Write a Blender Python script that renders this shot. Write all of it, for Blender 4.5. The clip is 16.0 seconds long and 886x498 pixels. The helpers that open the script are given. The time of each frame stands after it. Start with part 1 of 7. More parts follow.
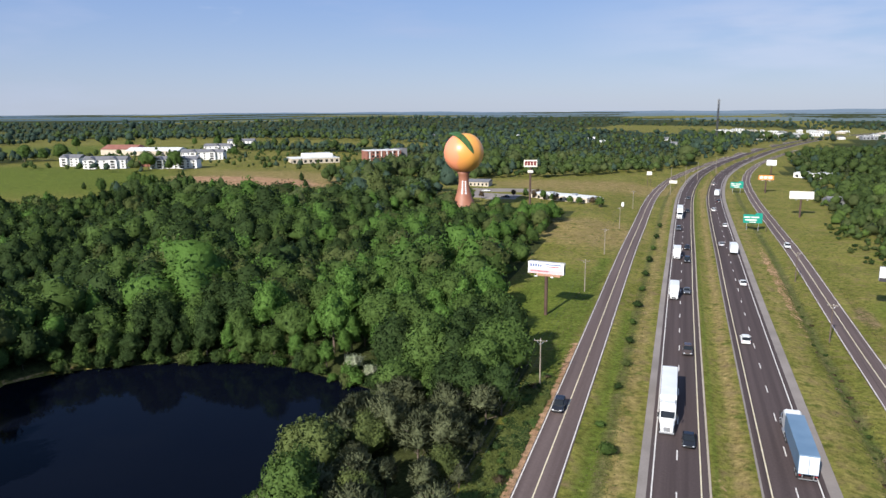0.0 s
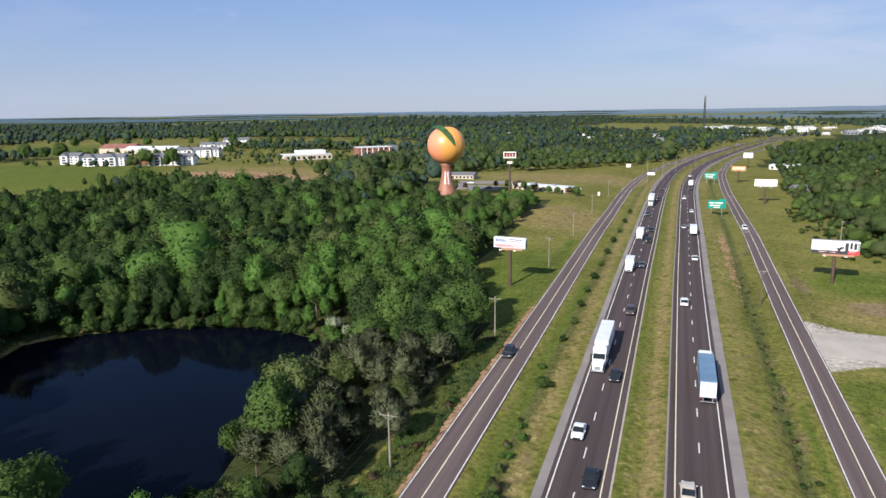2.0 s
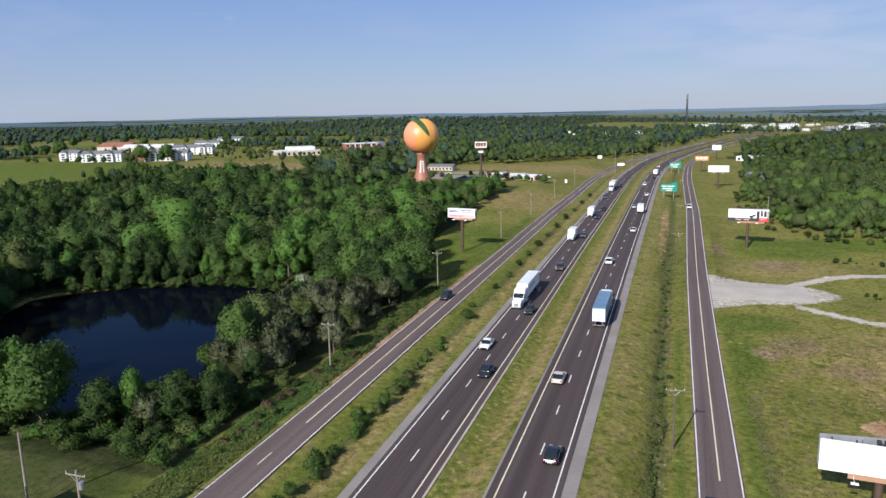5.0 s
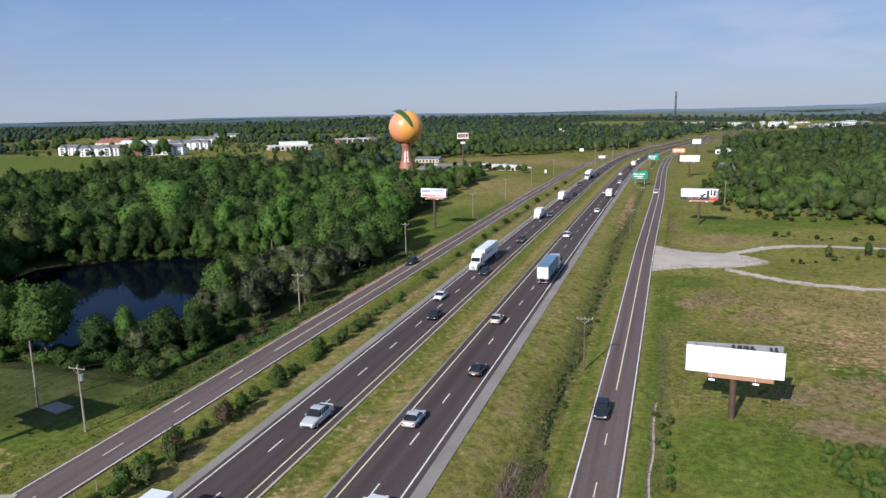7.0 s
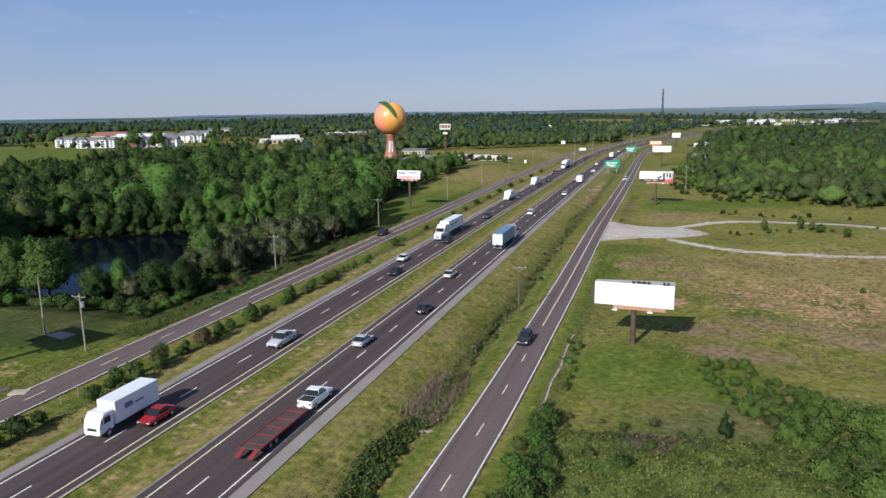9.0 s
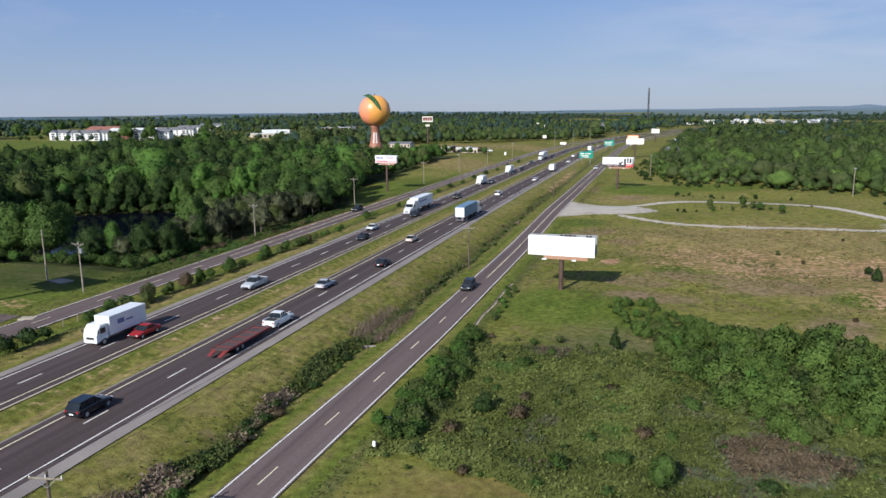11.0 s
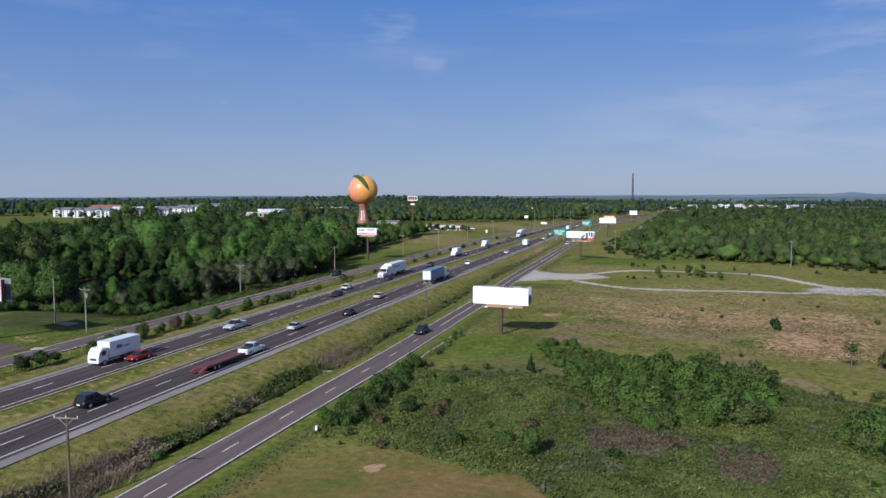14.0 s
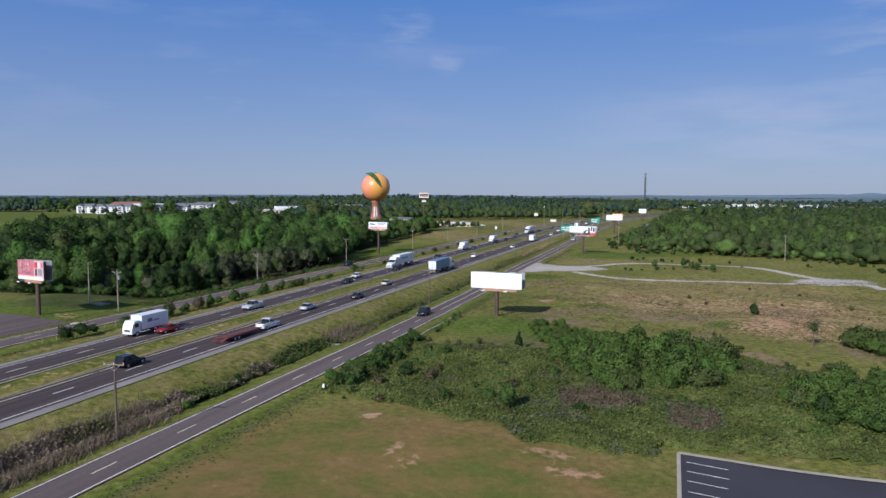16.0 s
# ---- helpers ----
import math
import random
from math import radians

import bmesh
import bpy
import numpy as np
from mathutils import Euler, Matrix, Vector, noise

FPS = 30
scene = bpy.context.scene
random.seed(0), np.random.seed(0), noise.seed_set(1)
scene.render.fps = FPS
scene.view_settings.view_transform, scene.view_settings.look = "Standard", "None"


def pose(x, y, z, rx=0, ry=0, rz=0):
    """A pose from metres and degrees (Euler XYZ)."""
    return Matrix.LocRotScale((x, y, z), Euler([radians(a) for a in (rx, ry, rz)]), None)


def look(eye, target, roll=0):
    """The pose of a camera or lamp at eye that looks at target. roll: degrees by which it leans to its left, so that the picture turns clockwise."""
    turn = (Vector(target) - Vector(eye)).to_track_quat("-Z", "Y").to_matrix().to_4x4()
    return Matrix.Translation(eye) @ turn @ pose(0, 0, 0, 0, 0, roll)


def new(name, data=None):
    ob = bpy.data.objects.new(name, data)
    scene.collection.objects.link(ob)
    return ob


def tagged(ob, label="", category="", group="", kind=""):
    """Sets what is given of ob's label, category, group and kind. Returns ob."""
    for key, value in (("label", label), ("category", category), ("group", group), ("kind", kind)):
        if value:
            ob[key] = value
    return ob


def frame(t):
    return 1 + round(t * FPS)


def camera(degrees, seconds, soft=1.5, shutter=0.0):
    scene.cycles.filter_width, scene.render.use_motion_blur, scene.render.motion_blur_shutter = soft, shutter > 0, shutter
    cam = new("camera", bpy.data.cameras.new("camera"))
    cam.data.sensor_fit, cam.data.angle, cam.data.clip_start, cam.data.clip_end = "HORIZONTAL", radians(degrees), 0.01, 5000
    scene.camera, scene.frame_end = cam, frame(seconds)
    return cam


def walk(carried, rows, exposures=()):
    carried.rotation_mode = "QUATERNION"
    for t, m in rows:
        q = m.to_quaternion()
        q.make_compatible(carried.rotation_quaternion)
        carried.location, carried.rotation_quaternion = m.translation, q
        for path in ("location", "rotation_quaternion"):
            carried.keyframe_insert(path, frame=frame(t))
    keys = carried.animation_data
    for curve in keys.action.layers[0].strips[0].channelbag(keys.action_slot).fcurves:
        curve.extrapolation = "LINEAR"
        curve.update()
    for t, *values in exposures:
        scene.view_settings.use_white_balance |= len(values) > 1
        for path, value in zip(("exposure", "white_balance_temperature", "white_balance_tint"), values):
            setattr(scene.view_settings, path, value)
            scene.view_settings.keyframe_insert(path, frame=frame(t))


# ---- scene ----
cam = camera(64.0, 16.0)

PATH = [
    (0, (-1.687, -7.201, 50.821), (-2.308, -5.341, 50.429), -0.4),
    (0.5, (1.195, -11.063, 50.56), (0.575, -9.203, 50.166), -0.5),
    (1, (4.136, -15.092, 49.84), (3.518, -13.23, 49.448), -0.7),
    (1.5, (7.244, -19.12, 48.86), (6.627, -17.258, 48.47), -0.8),
    (2, (10.306, -22.754, 48.125), (9.691, -20.892, 47.734), -0.8),
    (2.5, (13.478, -26.175, 47.332), (12.862, -24.312, 46.943), -1.0),
    (3, (16.581, -29.544, 46.509), (15.967, -27.68, 46.121), -1.1),
    (3.5, (19.865, -33.196, 45.8), (19.252, -31.332, 45.412), -1.2),
    (4, (22.983, -36.853, 45.09), (22.371, -34.989, 44.703), -1.1),
    (6.5, (39.342, -54.563, 39.881), (38.732, -52.697, 39.498), -1.3),
    (7, (42.535, -58.23, 38.752), (41.927, -56.363, 38.369), -1.2),
    (7.5, (45.643, -61.763, 37.703), (45.038, -59.896, 37.319), -1.1),
    (8, (48.781, -65.28, 36.65), (48.179, -63.412, 36.266), -1.1),
    (8.5, (51.915, -68.953, 35.593), (51.316, -67.085, 35.208), -1.1),
    (9, (54.983, -72.646, 34.659), (54.386, -70.777, 34.273), -1.0),
    (11.5, (69.485, -90.091, 29.733), (68.907, -88.215, 29.351), -0.7),
    (12, (71.985, -93.195, 29.517), (71.409, -91.308, 29.187), -0.6),
    (12.5, (74.417, -95.966, 28.969), (73.848, -94.065, 28.719), -0.5),
    (13, (76.583, -98.89, 28.295), (76.02, -96.979, 28.121), -0.3),
    (13.5, (78.734, -101.771, 27.727), (78.178, -99.856, 27.573), -0.2),
    (14, (80.589, -104.372, 27.311), (80.011, -102.464, 27.158), -0.2),
    (14.5, (82.414, -107.038, 27.02), (81.803, -105.14, 26.865), -0.1),
    (15, (84.25, -109.729, 26.534), (83.622, -107.837, 26.381), -0.1),
    (15.5, (85.77, -112.343, 26.109), (85.148, -110.449, 25.956), -0.1),
    (16, (87.177, -115.126, 25.74), (86.558, -113.23, 25.586), 0.0),
]
walk(cam, [(t, look(eye, target, roll)) for t, eye, target, roll in PATH], exposures=[(0, 0.58, 6150, 11), (4, 0.47, 6000, 11), (9, 0.32, 5950, 10), (11.5, 0.32, 5890, 9), (13.5, 0.12, 5650, 11), (16, 0.08, 5590, 12)])

# ---- light ----
SUN_AZ = Vector((0.24, 0.97, 0.0)).normalized()      # the way shadows fall over the ground
SUN_EL = radians(31)
world = bpy.data.worlds.new("world")
scene.world = world
world.use_nodes = True
wn, wl = world.node_tree.nodes, world.node_tree.links
sky = wn.new("ShaderNodeTexSky")
sky.sky_type = "NISHITA"
sky.sun_disc = False
sky.sun_elevation = SUN_EL
sky.sun_rotation = math.atan2(-SUN_AZ.x, -SUN_AZ.y)
sky.altitude = 200
sky.air_density, sky.dust_density, sky.ozone_density = 1.0, 0.35, 3.5
# thin streaks of high cloud
wtc = wn.new("ShaderNodeTexCoord")
wmap = wn.new("ShaderNodeMapping")
wmap.inputs["Scale"].default_value = (1.6, 4.5, 14.0)
wmap.inputs["Rotation"].default_value = (0, 0, 0.5)
wnoise = wn.new("ShaderNodeTexNoise")
wnoise.inputs["Scale"].default_value = 1.7
wnoise.inputs["Detail"].default_value = 7
wramp = wn.new("ShaderNodeValToRGB")
wramp.color_ramp.elements[0].position = 0.56
wramp.color_ramp.elements[1].position = 0.86
wmix = wn.new("ShaderNodeMixRGB")
wmix.inputs[2].default_value = (7.2, 7.4, 7.8, 1)
wfac = wn.new("ShaderNodeMath")
wfac.operation = "MULTIPLY"
wfac.inputs[1].default_value = 0.7
wl.new(wtc.outputs["Generated"], wmap.inputs["Vector"])
wl.new(wmap.outputs["Vector"], wnoise.inputs["Vector"])
wl.new(wnoise.outputs["Fac"], wramp.inputs["Fac"])
wl.new(wramp.outputs["Color"], wfac.inputs[0])
wl.new(wfac.outputs["Value"], wmix.inputs[0])
wl.new(sky.outputs["Color"], wmix.inputs[1])
bg = wn["Background"]
bg.inputs["Strength"].default_value = 0.075
# thin even haze evens out the sky's brightness from zenith to horizon
haze = wn.new("ShaderNodeMixRGB")
veil = wn.new("ShaderNodeValToRGB")
veil.color_ramp.elements[0].color, veil.color_ramp.elements[1].color = (4.25, 4.8, 6.05, 1), (0.92, 2.55, 6.6, 1)
veil.color_ramp.elements[1].position = 0.29
# paler zenith, out of view, added to raise the fill light in shadows
veil.color_ramp.elements.new(0.7).color = (2.7, 3.4, 4.9, 1)
wl.new(veil.outputs["Color"], haze.inputs[2])
up = wn.new("ShaderNodeSeparateXYZ")
thin = wn.new("ShaderNodeMapRange")
thin.inputs["From Min"].default_value, thin.inputs["From Max"].default_value = 0.0, 0.22
thin.inputs["To Min"].default_value, thin.inputs["To Max"].default_value = 0.78, 0.72
wl.new(wtc.outputs["Generated"], up.inputs["Vector"])
wl.new(up.outputs["Z"], thin.inputs["Value"])
wl.new(up.outputs["Z"], veil.inputs["Fac"])
wl.new(thin.outputs["Result"], haze.inputs[0])
wl.new(wmix.outputs["Color"], haze.inputs[1])


def sky_math(op, a, b):
    q = wn.new("ShaderNodeMath")
    q.operation = op
    for k, val in enumerate((a, b)):
        if isinstance(val, (int, float)):
            q.inputs[k].default_value = val
        else:
            wl.new(val, q.inputs[k])
    return q.outputs["Value"]


def sky_step(val, lo, hi):
    q = wn.new("ShaderNodeMapRange")
    q.interpolation_type = "SMOOTHSTEP"
    q.inputs["From Min"].default_value, q.inputs["From Max"].default_value = lo, hi
    wl.new(val, q.inputs["Value"])
    return q.outputs["Result"]


# a thin sheet of cirrus to the north-east and a few loose wisps
cmap = wn.new("ShaderNodeMapping")
cmap.inputs["Scale"].default_value = (3.0, 3.0, 16.0)
cmap.inputs["Rotation"].default_value = (0.0, 0.18, 0.0)
cnoise = wn.new("ShaderNodeTexNoise")
cnoise.inputs["Scale"].default_value = 2.2
cnoise.inputs["Detail"].default_value = 8
wl.new(wtc.outputs["Generated"], cmap.inputs["Vector"])
wl.new(cmap.outputs["Vector"], cnoise.inputs["Vector"])
torn = sky_step(cnoise.outputs["Fac"], 0.30, 0.66)
sheet = sky_math("MULTIPLY", sky_step(up.outputs["X"], -0.22, 0.12), sky_math("MULTIPLY", sky_step(up.outputs["Z"], 0.01, 0.06), sky_step(up.outputs["Z"], 0.165, 0.10)))
cloud = sky_math("MULTIPLY", sky_math("MULTIPLY", sheet, torn), 0.55)
for d, lo, hi, dense in (((-0.567, 0.812, 0.137), 0.99945, 0.9999, 0.5), ((-0.349, 0.909, 0.227), 0.9990, 0.9999, 0.38), ((0.24, 0.955, 0.172), 0.9955, 0.9995, 0.35), ((-0.30, 0.935, 0.185), 0.9996, 0.99995, 0.3)):
    dot = wn.new("ShaderNodeVectorMath")
    dot.operation = "DOT_PRODUCT"
    dot.inputs[1].default_value = Vector(d).normalized()
    wl.new(wtc.outputs["Generated"], dot.inputs[0])
    cloud = sky_math("MAXIMUM", cloud, sky_math("MULTIPLY", sky_math("MULTIPLY", sky_step(dot.outputs["Value"], lo, hi), sky_step(cnoise.outputs["Fac"], 0.45, 0.62)), dense))
cirrus = wn.new("ShaderNodeMixRGB")
cirrus.inputs[2].default_value = (5.6, 6.1, 7.4, 1)
wl.new(cloud, cirrus.inputs[0])
wl.new(haze.outputs["Color"], cirrus.inputs[1])
wl.new(cirrus.outputs["Color"], bg.inputs["Color"])

sun_data = bpy.data.lights.new("sun", "SUN")
sun_data.energy = 4.8
sun_data.angle = radians(0.6)
sun_data.color = (1.0, 0.93, 0.82)
sun = new("sun", sun_data)
sun.matrix_world = look((0, 0, 300), Vector((0, 0, 300)) + SUN_AZ * math.cos(SUN_EL) - Vector((0, 0, math.sin(SUN_EL))))

# ---- materials ----
def material(name, a, b=None, scale=1.0, rough=0.8, metal=0.0, fine=0.0, fine_scale=40.0, bump=0.0, random=0.0, island=0.0,
             translucent=0.0, coords="Object", spec=0.5, stretch=None, depth=0.05):
    """Two colours mixed by noise of a real-world size, a finer grain, bump, and variation from object to object or leaf to leaf."""
    m = bpy.data.materials.new(name)
    m.use_nodes = True
    n, l = m.node_tree.nodes, m.node_tree.links
    p = n["Principled BSDF"]
    p.inputs["Roughness"].default_value = rough
    p.inputs["Metallic"].default_value = metal
    p.inputs["Specular IOR Level"].default_value = spec
    tc = n.new("ShaderNodeTexCoord")
    no = n.new("ShaderNodeTexNoise")
    no.inputs["Scale"].default_value = scale
    no.inputs["Detail"].default_value = 5
    if stretch:
        mp = n.new("ShaderNodeMapping")
        mp.inputs["Scale"].default_value = stretch
        l.new(tc.outputs[coords], mp.inputs["Vector"])
        l.new(mp.outputs["Vector"], no.inputs["Vector"])
    else:
        l.new(tc.outputs[coords], no.inputs["Vector"])
    ra = n.new("ShaderNodeValToRGB")
    ra.color_ramp.elements[0].position, ra.color_ramp.elements[1].position = 0.3, 0.7
    b = b or tuple(min(1, c * 1.12) for c in a)
    ra.color_ramp.elements[0].color, ra.color_ramp.elements[1].color = (*a, 1), (*b, 1)
    l.new(no.outputs["Fac"], ra.inputs["Fac"])
    out = ra.outputs["Color"]

    def vary(source, amount, colour):
        mr = n.new("ShaderNodeMapRange")
        mr.inputs["To Min"].default_value, mr.inputs["To Max"].default_value = 1 - amount, 1 + amount
        l.new(source, mr.inputs["Value"])
        hv = n.new("ShaderNodeHueSaturation")
        l.new(mr.outputs["Result"], hv.inputs["Value"])
        l.new(colour, hv.inputs["Color"])
        return hv.outputs["Color"]
    if random:
        oi = n.new("ShaderNodeObjectInfo")
        out = vary(oi.outputs["Random"], random, out)
    if island:
        ge = n.new("ShaderNodeNewGeometry")
        out = vary(ge.outputs["Random Per Island"], island, out)
    f2 = None
    if fine or bump:
        f2 = n.new("ShaderNodeTexNoise")
        f2.inputs["Scale"].default_value = fine_scale
        f2.inputs["Detail"].default_value = 4
        l.new(tc.outputs[coords], f2.inputs["Vector"])
    if fine:
        out = vary(f2.outputs["Fac"], fine, out)
    if bump:
        bu = n.new("ShaderNodeBump")
        bu.inputs["Strength"].default_value = bump
        bu.inputs["Distance"].default_value = depth
        l.new(f2.outputs["Fac"], bu.inputs["Height"])
        l.new(bu.outputs["Normal"], p.inputs["Normal"])
    l.new(out, p.inputs["Base Color"])
    if translucent:
        tr = n.new("ShaderNodeBsdfTranslucent")
        l.new(out, tr.inputs["Color"])
        mx = n.new("ShaderNodeMixShader")
        mx.inputs[0].default_value = translucent
        l.new(p.outputs["BSDF"], mx.inputs[1])
        l.new(tr.outputs["BSDF"], mx.inputs[2])
        l.new(mx.outputs["Shader"], n["Material Output"].inputs["Surface"])
    return m


ASPHALT = material("asphalt", (0.058, 0.0435, 0.0415), (0.094, 0.071, 0.068), 0.9, 0.9, spec=0.15, fine=0.22, fine_scale=3.0, bump=0.2, stretch=(1.0, 0.012, 1.0))
ASPHALT_OLD = material("worn_asphalt", (0.104, 0.077, 0.071), (0.152, 0.115, 0.107), 0.9, 0.9, spec=0.15, fine=0.2, fine_scale=2.5, bump=0.2, stretch=(1.0, 0.02, 1.0))
SHOULDER = material("shoulder_asphalt", (0.215, 0.188, 0.168), (0.295, 0.258, 0.232), 0.15, 0.9, spec=0.15, fine=0.2, fine_scale=5.0, bump=0.2)
LOT = material("lot_asphalt", (0.034, 0.029, 0.035), (0.054, 0.046, 0.053), 0.08, 0.85, fine=0.2, fine_scale=4.0, bump=0.15)
LINE_WHITE = material("white_road_paint", (0.60, 0.57, 0.52), (0.76, 0.72, 0.67), 0.8, 0.8, spec=0.1, fine=0.2, fine_scale=6.0)
LINE_YELLOW = material("yellow_road_paint", (0.62, 0.53, 0.33), (0.74, 0.67, 0.50), 0.8, 0.7, fine=0.2, fine_scale=6.0)
GRAVEL = material("gravel", (0.37, 0.325, 0.27), (0.49, 0.43, 0.36), 0.12, 0.95, fine=0.25, fine_scale=3.0, bump=0.6)
CONCRETE = material("concrete", (0.35, 0.29, 0.22), (0.47, 0.40, 0.31), 0.5, 0.9, fine=0.12, fine_scale=9.0, bump=0.2)
BARK = material("bark", (0.09, 0.065, 0.045), (0.17, 0.13, 0.10), 1.5, 0.95, fine=0.3, fine_scale=8.0, bump=0.6)
POLE_WOOD = material("weathered_pole_wood", (0.20, 0.165, 0.125), (0.30, 0.26, 0.205), 1.2, 0.9, fine=0.2, fine_scale=8.0, bump=0.3)
DARK_POLE = material("creosoted_pole_wood", (0.085, 0.062, 0.046), (0.14, 0.105, 0.08), 1.2, 0.9, fine=0.2, fine_scale=8.0, bump=0.3)
STEEL = material("galvanised_steel", (0.42, 0.43, 0.44), (0.52, 0.53, 0.54), 1.5, 0.45, 0.7, fine=0.1)
RUST_STEEL = material("brown_painted_steel", (0.075, 0.045, 0.035), (0.12, 0.075, 0.055), 0.8, 0.6, 0.2, fine=0.15)
DARK = material("dark_rubber", (0.018, 0.018, 0.019), (0.03, 0.03, 0.03), 2.0, 0.8)
GLASS_DARK = material("tinted_glass", (0.012, 0.015, 0.018), (0.02, 0.024, 0.028), 0.6, 0.08)
WHITE = material("white_paint", (0.74, 0.74, 0.73), (0.80, 0.80, 0.79), 0.5, 0.5, fine=0.05, fine_scale=3.0)
BLANK_VINYL = material("blank_white_vinyl", (0.80, 0.80, 0.80), (0.84, 0.84, 0.84), 0.3, 0.4)
GREY_METAL = material("grey_sheet_metal", (0.30, 0.31, 0.32), (0.40, 0.41, 0.42), 0.7, 0.5, 0.5)
TAN_SIDING = material("tan_siding", (0.50, 0.43, 0.33), (0.58, 0.50, 0.40), 0.3, 0.8)
WHITE_SIDING = material("white_siding", (0.70, 0.69, 0.67), (0.78, 0.77, 0.75), 0.3, 0.75)
BRICK_WALL = material("red_brick", (0.22, 0.085, 0.06), (0.30, 0.13, 0.09), 0.5, 0.9, fine=0.15, fine_scale=4.0)
ROOF_GREY = material("grey_shingle", (0.13, 0.13, 0.14), (0.19, 0.19, 0.20), 0.5, 0.9, fine=0.15, fine_scale=3.0)
ROOF_WHITE = material("white_membrane_roof", (0.62, 0.62, 0.60), (0.74, 0.74, 0.72), 0.2, 0.8)
ROOF_RED = material("rust_red_roof", (0.24, 0.09, 0.06), (0.32, 0.14, 0.10), 0.3, 0.8)
SIGN_GREEN = material("green_sign_sheeting", (0.0, 0.21, 0.15), (0.0, 0.25, 0.18), 0.4, 0.5)
def foliage(name, a, b, random, island):
    """Leaves in the mass: two greens in drifts, a leaf-sized mottle and relief."""
    return material(name, a, b, 0.3, 0.7, random=random, island=island, fine=0.5, fine_scale=3.5, bump=0.8, depth=0.1, translucent=0.32, spec=0.08)


LEAF = {
    "mid": foliage("leaf_mid_green", (0.054, 0.092, 0.022), (0.088, 0.14, 0.036), 0.16, 0.3),
    "bright": foliage("leaf_bright_green", (0.068, 0.134, 0.026), (0.102, 0.186, 0.040), 0.12, 0.3),
    "dark": foliage("leaf_dark_green", (0.029, 0.052, 0.016), (0.047, 0.076, 0.023), 0.16, 0.3),
    "olive": foliage("leaf_olive_green", (0.070, 0.094, 0.028), (0.108, 0.132, 0.044), 0.16, 0.3),
    "hay": foliage("dry_stalks", (0.16, 0.13, 0.065), (0.22, 0.18, 0.1), 0.16, 0.3),
    "grey": foliage("leaf_grey_brown", (0.092, 0.106, 0.054), (0.132, 0.146, 0.078), 0.16, 0.3),
    "white": foliage("white_blossom", (0.17, 0.20, 0.11), (0.40, 0.41, 0.31), 0.1, 0.3),
    "rust": foliage("leaf_rust_brown", (0.09, 0.066, 0.04), (0.13, 0.094, 0.055), 0.16, 0.3),
    "bramble": foliage("dry_bramble", (0.110, 0.082, 0.048), (0.160, 0.122, 0.078), 0.16, 0.3),
    "shrub": foliage("shrub_leaf_green", (0.078, 0.124, 0.028), (0.116, 0.174, 0.042), 0.16, 0.3),
    "weed": foliage("rank_weed_green", (0.084, 0.105, 0.026), (0.124, 0.143, 0.041), 0.16, 0.3),
    "herb": foliage("fresh_weed_green", (0.118, 0.140, 0.034), (0.172, 0.190, 0.056), 0.16, 0.3),
    "reed": foliage("dry_pinkish_reeds", (0.200, 0.150, 0.108), (0.280, 0.215, 0.160), 0.16, 0.3),
    "grove": foliage("woodland_green", (0.056, 0.086, 0.024), (0.082, 0.118, 0.036), 0.1, 0.2),
    "grove_dull": foliage("woodland_dull_green", (0.066, 0.086, 0.030), (0.090, 0.112, 0.042), 0.1, 0.2),
    "grove_deep": foliage("woodland_deep_green", (0.046, 0.073, 0.022), (0.068, 0.100, 0.032), 0.1, 0.2),
    # distant leaves: the blue of aerial haze is mixed into their base colour
    "far": foliage("leaf_haze_tint", (0.044, 0.074, 0.052), (0.066, 0.102, 0.068), 0.1, 0.1),
    "fardark": foliage("leaf_dark_haze_tint", (0.032, 0.054, 0.044), (0.048, 0.074, 0.054), 0.1, 0.1),
}


# ---- mesh tools ----
def part(name, bm, mat, parent=None, label="", smooth=False):
    """Links a bmesh as one mesh object, under a thing or a part where one is given."""
    me = bpy.data.meshes.new(name)
    bm.to_mesh(me)
    bm.free()
    me.materials.append(mat)
    if smooth:
        me.shade_smooth()
    ob = new(name, me)
    ob.parent = parent
    if label:
        ob["label"] = label
    return ob


def share(name, me, parent, m=None):
    ob = new(name, me)
    ob.parent = parent
    if m is not None:
        ob.matrix_basis = m
    return ob


def thing(name, label, category, m=None, group="", kind=""):
    ob = new(name)
    ob.empty_display_size = 0.5
    if m is not None:
        ob.matrix_basis = m
    return tagged(ob, label, category, group, kind)


def box(bm, c, s, bevel=0.0, rot=None):
    """A box with its centre and full sizes; its edges can be rounded and the whole turned by a matrix."""
    r = bmesh.ops.create_cube(bm, size=1.0)
    vs = r["verts"]
    for v in vs:
        v.co = Vector((v.co.x * s[0], v.co.y * s[1], v.co.z * s[2]))
    if bevel:
        es = list({e for v in vs for e in v.link_edges})
        rb = bmesh.ops.bevel(bm, geom=es, offset=bevel, segments=1, affect="EDGES")
        vs = list({v for f in rb["faces"] for v in f.verts} | {v for v in vs if v.is_valid})
    for v in vs:
        co = v.co
        if rot is not None:
            co = rot @ co
        v.co = co + Vector(c)
    return vs


